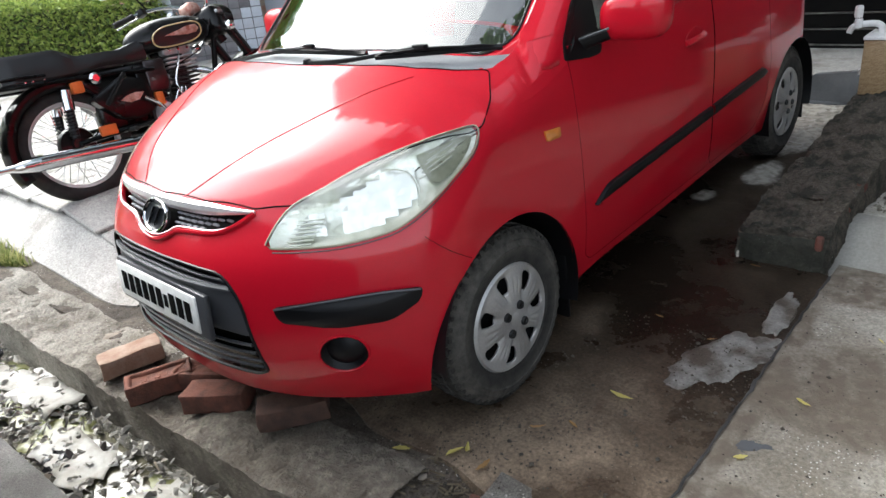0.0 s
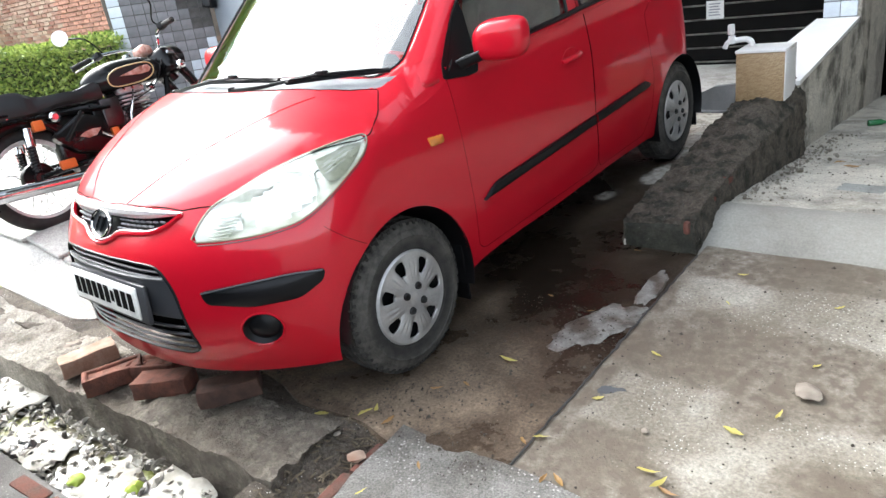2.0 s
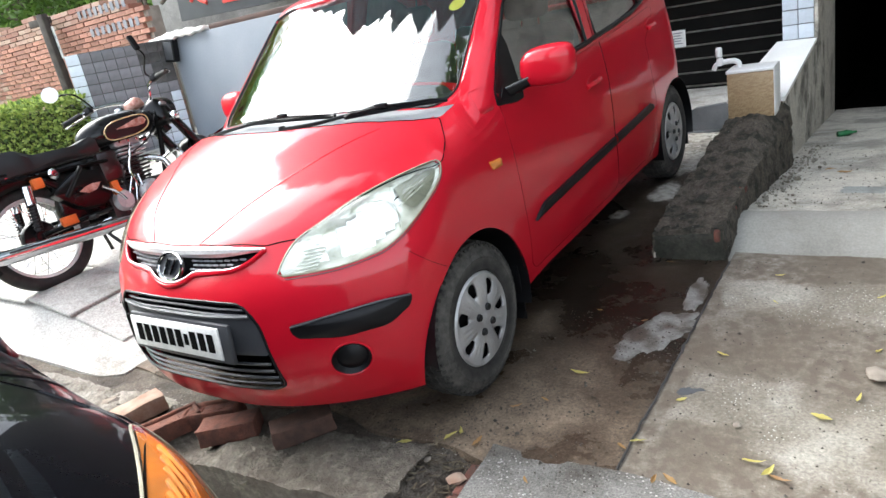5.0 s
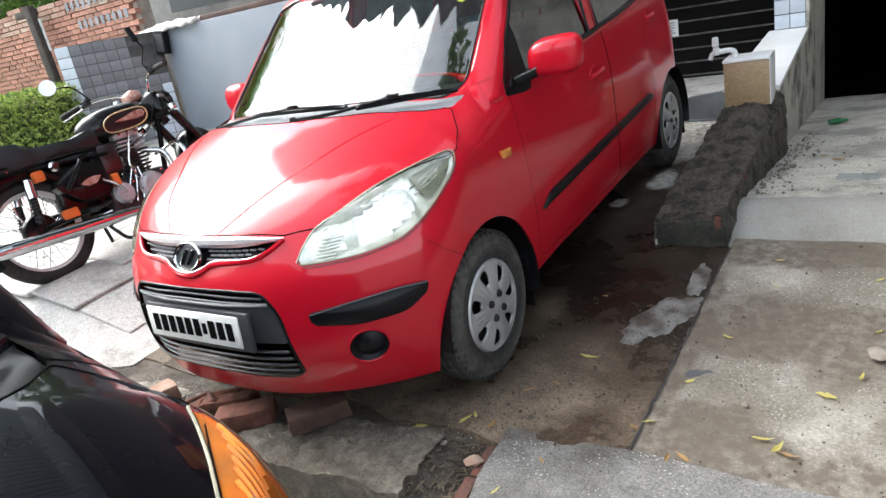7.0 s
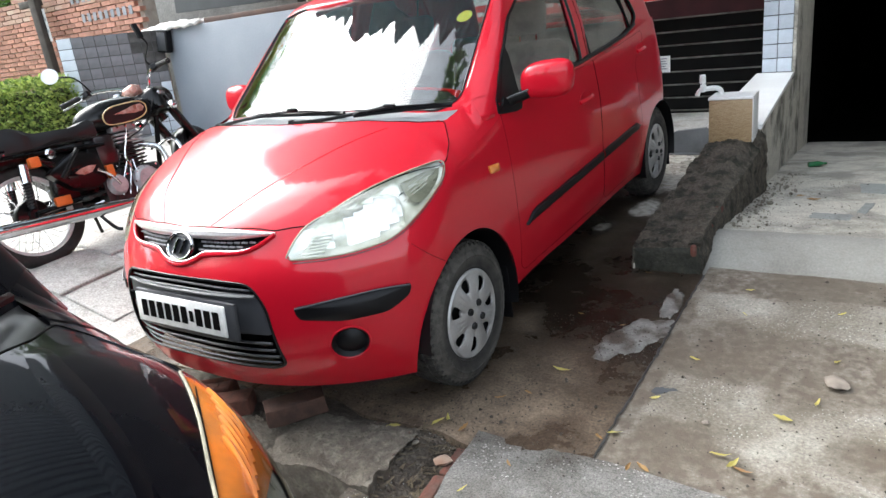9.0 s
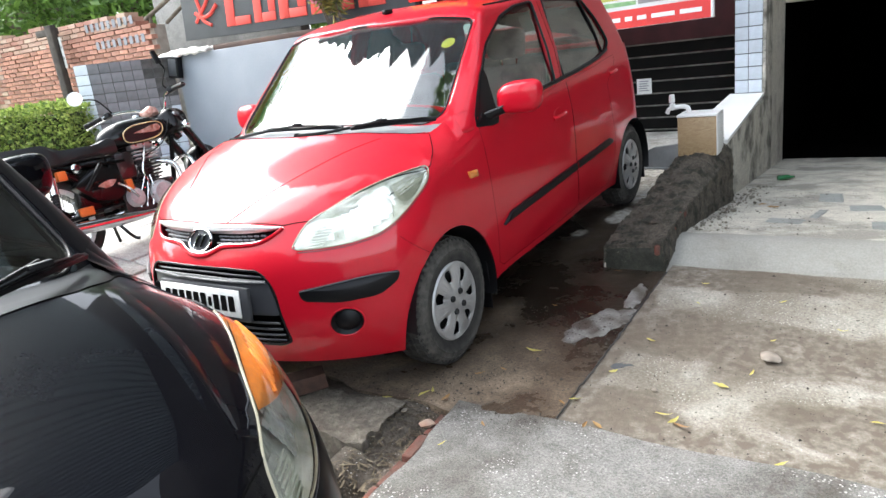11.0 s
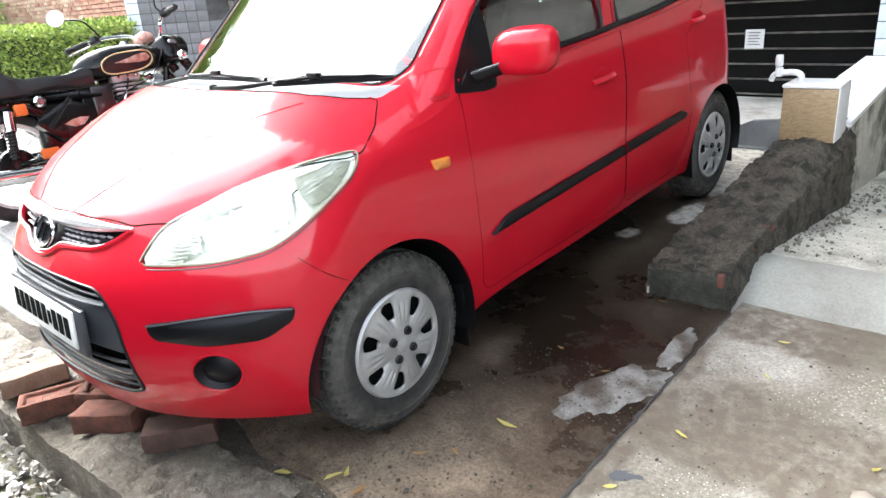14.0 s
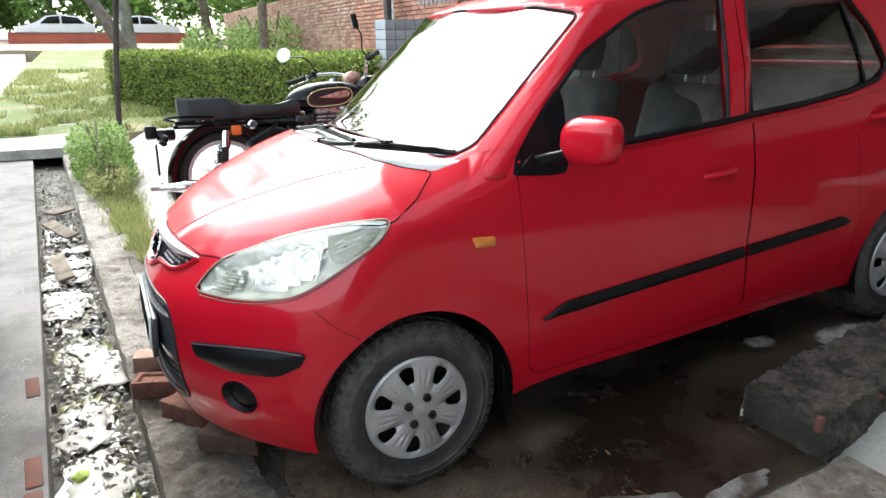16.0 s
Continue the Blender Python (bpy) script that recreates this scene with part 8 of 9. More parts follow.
# ---- left pillar and the grey wall ----
lp = bmesh.new()
foot = [(-6.63, 2.72), (-6.45, 2.80), (-6.0, 3.75), (-6.17, 3.86)]
a = [lp.verts.new((x, y, 0.2)) for x, y in foot]
b = [lp.verts.new((x, y, 1.735)) for x, y in foot]
lp.faces.new(a[::-1])
lp.faces.new(b)
for k in range(4):
    lp.faces.new((a[k], a[(k + 1) % 4], b[(k + 1) % 4], b[k]))
tile_wall = structure(part("tiled_end_wall", lp, GROUT, smooth=False), "short end wall clad in grey tiles, sooty near its top", "wall")
rng = random.Random(9)


def tile_face(p, q, cols, rows, z0, dz, pick):
    p, q = Vector((*p, 0)), Vector((*q, 0))
    d = (q - p) / cols
    yaw = math.degrees(math.atan2(d.y, d.x))
    for c in range(cols):
        for r in range(rows):
            m = Matrix.Translation(p + d * (c + 0.5) + Vector((0, 0, z0 + (r + 0.5) * dz))) @ pose(0, 0, 0, rng.uniform(-0.5, 0.5), 0, yaw)
            tile(tile_wall, round(d.length - 0.008, 3), dz - 0.008, m, pick(c, r))


# narrow end face: pale tiles carry the sunlit tone of the grey tiling
tile_face(foot[0], foot[1], 1, 12, 0.2, 0.1279, lambda c, r: PALE_TILE)
tile_face(foot[1], foot[2], 8, 12, 0.2, 0.1279, lambda c, r: SOOT_TILE if (c >= 6 and r >= 8) or (c == 5 and r >= 10) else PALE_TILE if c >= 5 and r < 7 - (7 - c) else DARK_TILE)
structure(part("grey_wall", block((-5.985, 3.80, 0.1), (-2.22, 4.0, 1.735), 0.012), GREYWALL), "smooth blue-grey painted front wall", "wall")
structure(part("ledge", block((-5.25, 3.86, 1.737), (-2.22, 4.2, 1.80), 0.008), BROWN_LEDGE), "dark brown ledge on the grey wall", "ledge")
cloth = thing("cloth", "crumpled white cloth spread on the wall's top", "cloth")
bm = bmesh.new()
rows_ = []
for i in range(25):
    r = []
    for j in range(9):
        u, v = i / 24, j / 8
        x = -6.35 + 1.1 * u
        y = 3.72 + 0.40 * v + 0.03 * noise.noise((u * 5, 0, 1))
        z = 1.80 + 0.05 * noise.noise((u * 6, v * 3, 1)) + 0.035 * noise.noise((u * 17, v * 6, 4)) - 0.05 * (1 - v) ** 3
        r.append(bm.verts.new((x, y, z)))
    rows_.append(r)
for p, q in zip(rows_, rows_[1:]):
    for j in range(8):
        bm.faces.new((p[j], q[j], q[j + 1], p[j + 1]))
ob = part("fabric", bm, WHITE_CLOTH, cloth)
mod = ob.modifiers.new("thick", "SOLIDIFY")
mod.thickness = 0.035
flood = thing("floodlight", "small black floodlight fixed at the wall's top corner", "lamp")
part("housing", block((-0.085, -0.05, -0.14), (0.085, 0.05, 0.14), 0.015, m=pose(-5.92, 3.72, 1.585, 0, 8, 10)), PLASTIC, flood)
part("front_glass", block((-0.065, -0.056, -0.11), (0.065, -0.050, 0.11), 0.004, m=pose(-5.92, 3.72, 1.585, 0, 8, 10)), TRIM, flood)
part("bracket", tube([(-5.93, 3.76, 1.72), (-5.93, 3.83, 1.745)], 0.014, 6), DARK_STEEL, flood)

# ---- banners: pictures and writing become plain shapes ----
PRINT_GREEN = surf("printed_green", (0.16, 0.34, 0.14), 0.5, col2=(0.28, 0.42, 0.20), scale=14, bump=0.0)
db = thing("banner", "charcoal shop banner with large red shapes above the grey wall", "banner")
DB = pose(-6.33, 4.30, 1.945, -3, 1.3, 0)
part("board", block((0, 0, 0), (4.2, 0.04, 1.35), 0.004, m=DB), BANNER_DARK, db)
x = 0.93
for k, (w, h) in enumerate(((0.50, 0.64), (0.42, 0.46), (0.50, 0.62), (0.24, 0.60), (0.42, 0.62), (0.42, 0.46))):
    part("red_mark", block((x, -0.014, 0.11), (x + w * 0.34, -0.001, 0.11 + h), 0.005, m=DB), LETTER_RED, db)
    part("red_mark", block((x + w * 0.345, -0.014, 0.11), (x + w * 0.95, -0.001, 0.11 + 0.11), 0.005, m=DB), LETTER_RED, db)
    if k not in (0, 3):
        part("red_mark", block((x + w * 0.66, -0.014, 0.225), (x + w * 0.95, -0.001, 0.11 + h), 0.005, m=DB), LETTER_RED, db)
    x += w + 0.05
for pts in ([(0.30, 0.35), (0.42, 0.28), (0.60, 0.30), (0.76, 0.42)], [(0.32, 0.62), (0.40, 0.42), (0.46, 0.24), (0.62, 0.16)], [(0.30, 0.22), (0.40, 0.32), (0.58, 0.50), (0.62, 0.66)]):
    part("red_stroke", tube([DB @ p for p in smooth_line([(u, -0.008, v) for u, v in pts], 6)], 0.026, 6), LETTER_RED, db)

rb = thing("banner", "white and red shop banner with printed pictures beside the pillar", "banner")
RB = pose(-2.15, 4.20, 1.355, -2, -0.7, 0)
part("board", block((0, 0, 0), (3.08, 0.03, 1.25), 0.003, m=RB), BANNER_WHITE, rb)
part("red_band", block((0.002, -0.004, 0.003), (3.072, -0.001, 0.165), m=RB), BANNER_RED, rb)
x = 0.2
rng = random.Random(4)
while x < 2.95:
    w = rng.uniform(0.05, 0.22)
    if abs(x - 1.9) > 0.12:
        part("text_bar", block((x, -0.008, 0.062), (min(x + w, 2.98), -0.005, 0.100), 0.001, 1, m=RB), BANNER_WHITE, rb)
    x += w + 0.045
house = part("printed_facade", block((2.42, -0.004, 0.20), (3.03, -0.001, 0.85), m=RB), FACADE_GREY, rb, "printed grey building picture")
for i in range(4):
    for j in range(3):
        part("printed_pane", block((2.48 + i * 0.14, -0.008, 0.25 + j * 0.2), (2.55 + i * 0.14, -0.005, 0.37 + j * 0.2), 0.001, 1, m=RB), BANNER_WHITE, house)
def printed(name, outline, y, material, label):
    """A flat printed shape on the banner."""
    bm = bmesh.new()
    a = [bm.verts.new(RB @ Vector((p, y, q))) for p, q in outline]
    b = [bm.verts.new(RB @ Vector((p, y + 0.0025, q))) for p, q in outline]
    bm.faces.new(a)
    bm.faces.new(b[::-1])
    for k in range(len(a)):
        bm.faces.new((a[k], a[k - 1], b[k - 1], b[k]))
    return part(name, bm, material, rb, label, smooth=False)


printed("printed_patch", [(1.60, 0.20), (2.40, 0.20), (2.40, 0.235), (1.60, 0.25)], -0.004, PRINT_GREEN, "printed green ground")
printed("printed_patch", rounded([(1.72, 0.26), (2.26, 0.26), (2.28, 0.38), (2.20, 0.44), (2.10, 0.55), (1.88, 0.55), (1.76, 0.44), (1.70, 0.40)], 0.04, 4), -0.004, PRINT_YELLOW, "printed yellow rounded shape")
printed("printed_patch", rounded([(1.90, 0.44), (2.07, 0.44), (2.03, 0.52), (1.93, 0.52)], 0.02, 3), -0.008, GREY_INK, "printed dark shape")
printed("printed_patch", [(2.36, 0.82), (3.05, 0.82), (2.95, 1.0), (2.46, 1.0)], -0.006, GREY_INK, "printed dark roof")
part("printed_patch", block((0.35, -0.004, 0.26), (1.25, -0.001, 0.8), 0.001, 1, m=RB), FACADE_GREY, rb, "printed grey picture")
part("frame_post", block((-2.14, 4.24, 0.302), (-2.10, 4.28, 2.55), 0.003), GREY_WOOD, rb)
part("bracket", tube([(0.86, 4.24, 2.4), (1.035, 4.60, 2.4)], 0.012, 6), DARK_STEEL, rb)
for xx in (0.005, 3.055):
    part("edge_fold", block((xx, -0.010, 0.0), (xx + 0.02, -0.005, 1.25), 0.002, m=RB), BANNER_WHITE, rb)

paper = thing("paper_note", "small white paper note taped to the black slats", "note")
part("sheet", block((-0.025, 4.985, 0.705), (0.13, 4.989, 0.862), 0.001, 1), PAPER, paper)
for k in range(5):
    part("print_bar", block((0.0, 4.981, 0.735 + k * 0.024), (0.10 - 0.015 * (k % 2), 4.984, 0.745 + k * 0.024)), GREY_INK, paper)
mark = thing("sticker", "small orange sticker on the beam", "sticker")
part("sheet", block((1.36, 5.543, 1.475), (1.42, 5.547, 1.50)), AMBER, mark)

# oleander
ol = thing("oleander", "oleander plant with narrow leaves and pink flowers on the ledge", "plant")
rng = random.Random(31)
spots, flowers = [], []
for k in range(15):
    a = rng.uniform(0, 6.28)
    base = Vector((-3.2 + rng.uniform(-0.12, 0.12), 4.02 + rng.uniform(-0.05, 0.05), 1.80))
    tip = base + Vector((math.cos(a) * rng.uniform(0.1, 0.55), math.sin(a) * 0.22 - 0.12, rng.uniform(0.25, 1.0)))
    line = smooth_line([base, base.lerp(tip, 0.5) + Vector((0, 0, 0.1)), tip], 6)
    part("stem", tube(line, 0.008, 5), BARK, ol)
    for p in line[3:]:
        for _ in range(5):
            spots.append((p, (rng.uniform(-1, 1), rng.uniform(-1, 1), 0.4)))
    if k % 3 == 0:
        flowers += [(tip + Vector((rng.gauss(0, 0.03), rng.gauss(0, 0.03), rng.gauss(0, 0.03))), (0, -0.5, 0.6)) for _ in range(16)]
leaf_cloud("foliage", spots, 0.15, OLEANDER_LEAF, ol, rng, "narrow yellow-green leaves", 0.16)
leaf_cloud("blossom", flowers, 0.05, PINK, ol, rng, "pink blossom", 0.8)

# ---- right side: pillar tiles, tap box, bottle ----
for c in range(2):
    for r in range(17):
        tile(pillar, 0.111, 0.109, Matrix.Translation((1.098 + c * 0.116, 4.500, 0.755 + r * 0.116)), PALE_TILE)
box = thing("tap_box", "small water tank box faced in tan tiles under a white slab", "box")
BX = pose(1.19, 2.58, 0.49, 0, 0, 3)
part("body", block((-0.125, -0.125, 0), (0.125, 0.125, 0.262), 0.004, m=BX), TAN_WEAVE, box, "tan woven-pattern tiles")
part("top_slab", block((-0.130, -0.130, 0.263), (0.130, 0.130, 0.280), 0.004, m=BX), MARBLE, box, "white slab")
part("edge_trim", block((0.1255, -0.128, 0.0), (0.131, 0.128, 0.262), 0.002, m=BX), MARBLE, box)
tap = thing("tap", "white plastic water tap fixed on the tiled box", "tap")
part("pipe", tube(smooth_line([(1.115, 2.58, 0.770), (1.112, 2.575, 0.800), (1.085, 2.57, 0.815), (1.03, 2.56, 0.813)], 6), 0.016, 10), WHITE_PLASTIC, tap)
part("flange", lathe([(0.0, 0.006), (0.026, 0.005), (0.028, 0.0)], 18, axis="z", m=Matrix.Translation((1.115, 2.58, 0.771))), WHITE_PLASTIC, tap)
part("valve", lathe([(0.0, -0.026), (0.018, -0.022), (0.021, 0.0), (0.018, 0.022), (0.0, 0.026)], 18, axis="z", m=Matrix.Translation((1.012, 2.557, 0.818))), WHITE_PLASTIC, tap)
part("handle", lathe([(0.0, 0.062), (0.015, 0.060), (0.019, 0.050), (0.0195, 0.012), (0.017, 0.004), (0.0, 0.002)], 18, axis="z", m=Matrix.Translation((1.008, 2.557, 0.842))), WHITE_PLASTIC, tap)
part("spout", tube(smooth_line([(1.012, 2.557, 0.815), (0.988, 2.552, 0.800), (0.976, 2.55, 0.772)], 5), 0.014, 10), WHITE_PLASTIC, tap)
bottle = thing("bottle", "green glass bottle lying on the ramp", "bottle")
part("glass_body", lathe([(0.0, -0.10), (0.03, -0.098), (0.033, -0.09), (0.033, 0.02), (0.024, 0.05), (0.013, 0.075), (0.013, 0.11), (0.0, 0.11)], 18, m=pose(1.55, 3.95, 0.03, 0, 0, 28) @ Matrix.Scale(0.65, 4)), GREEN_GLASS, bottle)

# ---- the brick chocks ----
def brick(label, m, material, frog=True):
    """A hand-moulded brick with a shallow frog in its top."""
    b = thing("brick_chock", label, "brick", m, "bricks under the bumper")
    bm = block((0, -0.0525, 0), (0.225, 0.0525, 0.07))
    if frog:
        top = max(bm.faces, key=lambda f: f.calc_center_median().z)
        bmesh.ops.inset_region(bm, faces=[top], thickness=0.022)
        bmesh.ops.inset_region(bm, faces=[top], thickness=0.006, depth=-0.012)
    bmesh.ops.bevel(bm, geom=[e for e in bm.edges if e.is_convex and e.calc_length() > 0.06], offset=0.005, segments=2, affect="EDGES", profile=0.5)
    bmesh.ops.subdivide_edges(bm, edges=[e for e in bm.edges if e.calc_length() > 0.05], cuts=3, use_grid_fill=True)
    for v in bm.verts:
        v.co += noise.noise_vector(v.co * 24 + Vector(m.translation) * 31) * 0.0055
    part("clay", bm, material, b, smooth=True)
    if frog:
        for k in range(3):
            part("frog_mark", block((0.055 + k * 0.045, -0.016, 0.057), (0.075 + k * 0.045, 0.016, 0.0605), 0.001, 1), material, b)
    return b


CHOCK = surf("brown_red_brick", (0.185, 0.070, 0.046), 0.9, col2=(0.095, 0.043, 0.032), scale=22, fine=110, bump=0.8, dist=0.005)
BRICK_DARK = surf("dark_brown_brick", (0.13, 0.07, 0.05), 0.85, col2=(0.075, 0.045, 0.036), scale=16, fine=120, bump=0.6)
brick("dusty pale brick lying on the kerb under the bumper", pose(-0.60, -0.79, 0.014, 0, -3, 74), PALE_BRICK, False)
brick("red brick with a stamped frog lying on the kerb", pose(-0.345, -0.80, 0.016, 0, -2, 66), CHOCK)
brick("red brick with a stamped frog wedged under the bumper", pose(-0.285, -0.635, 0.016, 0, -3, 30), CHOCK)
brick("worn red brick lying on the kerb under the bumper", pose(-0.125, -0.685, 0.016, 0, -3, 34), CHOCK, False)
brick("dark brown brick wedged under the bumper", pose(0.175, -0.60, 0.014, 0, -2, 52), BRICK_DARK, False)

# ---- patches, leaves and small litter on the paving ----
def blotch(name, label, category, x, y, rx, ry, turn, material, seed, thick=0.006, lift=0.003, height=ramp_z):
    """A thin irregular patch that follows the ground."""
    bm = bmesh.new()
    n, rings = 72, 6
    mid = bm.verts.new((x, y, height(x, y) + thick + lift))
    prev = None
    c, s = math.cos(radians(turn)), math.sin(radians(turn))
    for r in range(1, rings + 1):
        row = []
        for k in range(n):
            a = 2 * math.pi * k / n
            f = r / rings * (1 + 0.26 * noise.noise((math.cos(a) * 1.4, math.sin(a) * 1.4, seed)) + 0.20 * noise.noise((math.cos(a) * 3.4, math.sin(a) * 3.4, seed + 3)) + 0.10 * noise.noise((math.cos(a) * 9, math.sin(a) * 9, seed)))
            u, v = rx * f * math.cos(a), ry * f * math.sin(a)
            px, py = x + u * c - v * s, y + u * s + v * c
            row.append(bm.verts.new((px, py, height(px, py) + lift + (thick if r < rings else -0.006))))
        for k in range(n):
            if prev:
                bm.faces.new((prev[k], prev[(k + 1) % n], row[(k + 1) % n], row[k]))
            else:
                bm.faces.new((mid, row[k], row[(k + 1) % n]))
        prev = row
    ob = part(name, bm, material)
    tagged(ob, label, category, kind="structure")
    return ob


blotch("cement_patch", "pale smooth cement patch on the damp driveway", "patch", 1.225, 0.49, 0.105, 0.225, -24, PATCH, 3.1, 0.004, 0.002)
blotch("cement_patch", "narrow pale cement patch on the damp driveway", "patch", 1.290, 0.83, 0.048, 0.17, 4, PATCH, 7.7, 0.004, 0.002)
blotch("cement_patch", "pale dry patch beside the rear wheel", "patch", 0.98, 1.92, 0.12, 0.22, 10, PATCH, 1.7, 0.002)
blotch("cement_patch", "small grey-blue cement smear on the yard", "patch", 1.45, 0.15, 0.055, 0.035, 20, SLATE, 2.7, 0.003)
ap_z = lambda x, y: 0.207 - 0.083 * (y - 1.55) + 0.002


def repair(x, y, w, h, turn, seed):
    """A trowelled rectangular repair in the ramp's floor, its edges slightly ragged."""
    bm = bmesh.new()
    bmesh.ops.create_grid(bm, x_segments=10, y_segments=10, size=0.5)
    c, k = math.cos(radians(turn)), math.sin(radians(turn))
    for v in bm.verts:
        u, t = v.co.x * w * (1 + 0.12 * noise.noise((v.co.y * 5, seed, 1))), v.co.y * h * (1 + 0.12 * noise.noise((v.co.x * 5, seed, 6)))
        rim = max(abs(v.co.x), abs(v.co.y)) > 0.49
        v.co = (x + u * c - t * k, y + u * k + t * c, 0)
        v.co.z = ap_z(v.co.x, v.co.y) + (-0.006 if rim else 0.0035)
    ob = part("repair_patch", bm, REPAIR)
    tagged(ob, "bluish-grey rectangular cement repair in the ramp floor", "patch", kind="structure")


for x, y, w, h, turn, seed in ((1.965, 2.98, 0.16, 0.42, 4, 1), (1.955, 2.30, 0.055, 0.34, -6, 2), (2.20, 2.56, 0.20, 0.20, 8, 3), (1.80, 2.02, 0.22, 0.15, -4, 4), (2.29, 1.97, 0.10, 0.24, 3, 5)):
    repair(x, y, w, h, turn, seed)


def leaf_bm(rng, long, wide):
    bm = bmesh.new()
    curl, sway, fold = rng.uniform(0.1, 0.7), rng.uniform(-0.35, 0.35), rng.uniform(-0.9, 0.9)
    rows = []
    for i in range(9):
        u = i / 8
        w = wide * math.sin(math.pi * min(1, u * 1.02 + 0.02)) ** 0.8 * (1 - 0.25 * u) / 2 * rng.uniform(0.72, 1.15) + 0.0006
        y0 = sway * long * u * u
        z = long * curl * (u - 0.5) ** 2 + 0.002 + long * rng.uniform(0, 0.05)
        rows.append([bm.verts.new((u * long, y0 + s * w, z + abs(s) * w * (0.5 + fold * s * u))) for s in (-1, 0, 1)])
    for a, b in zip(rows, rows[1:]):
        for k in range(2):
            bm.faces.new((a[k], a[k + 1], b[k + 1], b[k]))
    bmesh.ops.transform(bm, matrix=Matrix.Translation((-long / 2, 0, 0)), verts=bm.verts)
    return bm


rng = random.Random(77)


def fallen_leaf(x, y, z, turn, kind=YELLOW_LEAF, size=0.085):
    """One fallen leaf lying on the ground."""
    word = "yellow" if kind is YELLOW_LEAF else "brown"
    size *= 0.66
    bm = leaf_bm(rng, size, size * rng.uniform(0.24, 0.36))
    ob = part("leaf", bm, kind, m=pose(x, y, z, rng.uniform(-8, 8), rng.uniform(-6, 6), turn))
    tagged(ob, "fallen %s leaf lying on the concrete" % word, "leaf", "fallen leaves")


def top_z(x, y):
    if y > 1.55 and x > 1.32:
        return ap_z(x, y) + 0.006
    if y < -0.32 and x > 0.95:
        return 0.012
    if y < -0.36:
        return ramp_z(x, y) - 0.004
    return ramp_z(x, y) + 0.009


for x, y, turn, kind, size in ((0.62, -0.40, 40, YELLOW_LEAF, 0.085), (0.77, -0.33, 80, YELLOW_LEAF, 0.09), (0.80, -0.30, 110, YELLOW_LEAF, 0.06), (0.885, -0.33, 70, BROWN_LEAF, 0.085),
    (1.055, 0.137, 15, YELLOW_LEAF, 0.11), (1.43, 0.085, 60, YELLOW_LEAF, 0.06), (1.496, 0.39, -20, YELLOW_LEAF, 0.07), (1.924, 0.27, 90, YELLOW_LEAF, 0.07), (1.835, 0.135, -15, YELLOW_LEAF, 0.09),
    (1.70, -0.13, 10, YELLOW_LEAF, 0.10), (1.74, -0.16, 70, YELLOW_LEAF, 0.10), (1.77, -0.18, -30, BROWN_LEAF, 0.09), (1.37, -0.156, 35, YELLOW_LEAF, 0.08), (1.33, -0.20, -40, BROWN_LEAF, 0.06), (1.508, -0.285, -25, BROWN_LEAF, 0.09), (1.46, -0.30, 100, BROWN_LEAF, 0.06),
    (1.957, 0.547, 80, YELLOW_LEAF, 0.06), (1.58, 1.02, 10, YELLOW_LEAF, 0.06), (1.60, 0.80, -30, YELLOW_LEAF, 0.05), (1.95, 0.9, 30, YELLOW_LEAF, 0.06), (2.2, 0.7, 0, YELLOW_LEAF, 0.07), (1.68, 2.44, 20, BROWN_LEAF, 0.12), (1.59, 2.57, 40, BROWN_LEAF, 0.08),
    (1.05, -0.62, 80, YELLOW_LEAF, 0.06), (1.16, 0.55, 30, BROWN_LEAF, 0.05), (0.95, 0.6, 0, BROWN_LEAF, 0.05), (1.10, 1.10, 20, BROWN_LEAF, 0.06), (2.1, -0.25, 50, YELLOW_LEAF, 0.08), (2.35, 0.1, 10, YELLOW_LEAF, 0.07), (1.0, -0.05, -20, BROWN_LEAF, 0.06), (1.12, -0.45, -60, BROWN_LEAF, 0.05), (0.92, -0.12, 25, BROWN_LEAF, 0.07)):
    fallen_leaf(x, y, top_z(x, y), turn, kind, size)


def lump(rng, r, flat=0.6):
    bm = bmesh.new()
    bmesh.ops.create_icosphere(bm, subdivisions=2, radius=r)
    o = Vector((rng.uniform(0, 50), 0, 0))
    for v in bm.verts:
        v.co *= 1 + 0.45 * noise.noise(v.co / r * 1.3 + o)
        v.co.z *= flat
    return bm


for x, y, r, nm, lab in ((1.97, 0.40, 0.042, "stone", "flat pale stone lying on the yard"), (0.90, -0.50, 0.03, "stone", "broken brick fragment beside the slab"), (0.755, -0.45, 0.014, "stone", "small white chip of stone"), (-0.92, -0.62, 0.05, "stone", "grey stone lying on the kerb"), (1.62, 0.02, 0.012, "stone", "small dark pebble on the yard")):
    ob = part(nm, lump(rng, r, 0.28), PALE_BRICK if "brick" in lab else PEBBLE, m=Matrix.Translation((x, y, top_z(x, y) + r * 0.25)))
    tagged(ob, lab, "stone")

# the dark joint between driveway and yard
bm = bmesh.new()
prev = None
for k in range(61):
    y = -0.30 + 1.44 * k / 60
    x = 1.351 + 0.008 * noise.noise((y * 4, 2, 2)) + 0.006 * noise.noise((y * 23, 5, 2))
    w = 0.0045 + 0.004 * noise.noise((y * 14, 4, 0))
    row = [bm.verts.new((x + s * w, y, ramp_z(x, y) + (0.0105 if s == 0 else 0.0085))) for s in (-1, 0, 1)]
    if prev:
        for i in range(2):
            bm.faces.new((prev[i], prev[i + 1], row[i + 1], row[i]))
    prev = row
structure(part("joint", bm, SOOT_TILE), "dark dirt-filled joint between driveway and yard", "joint")

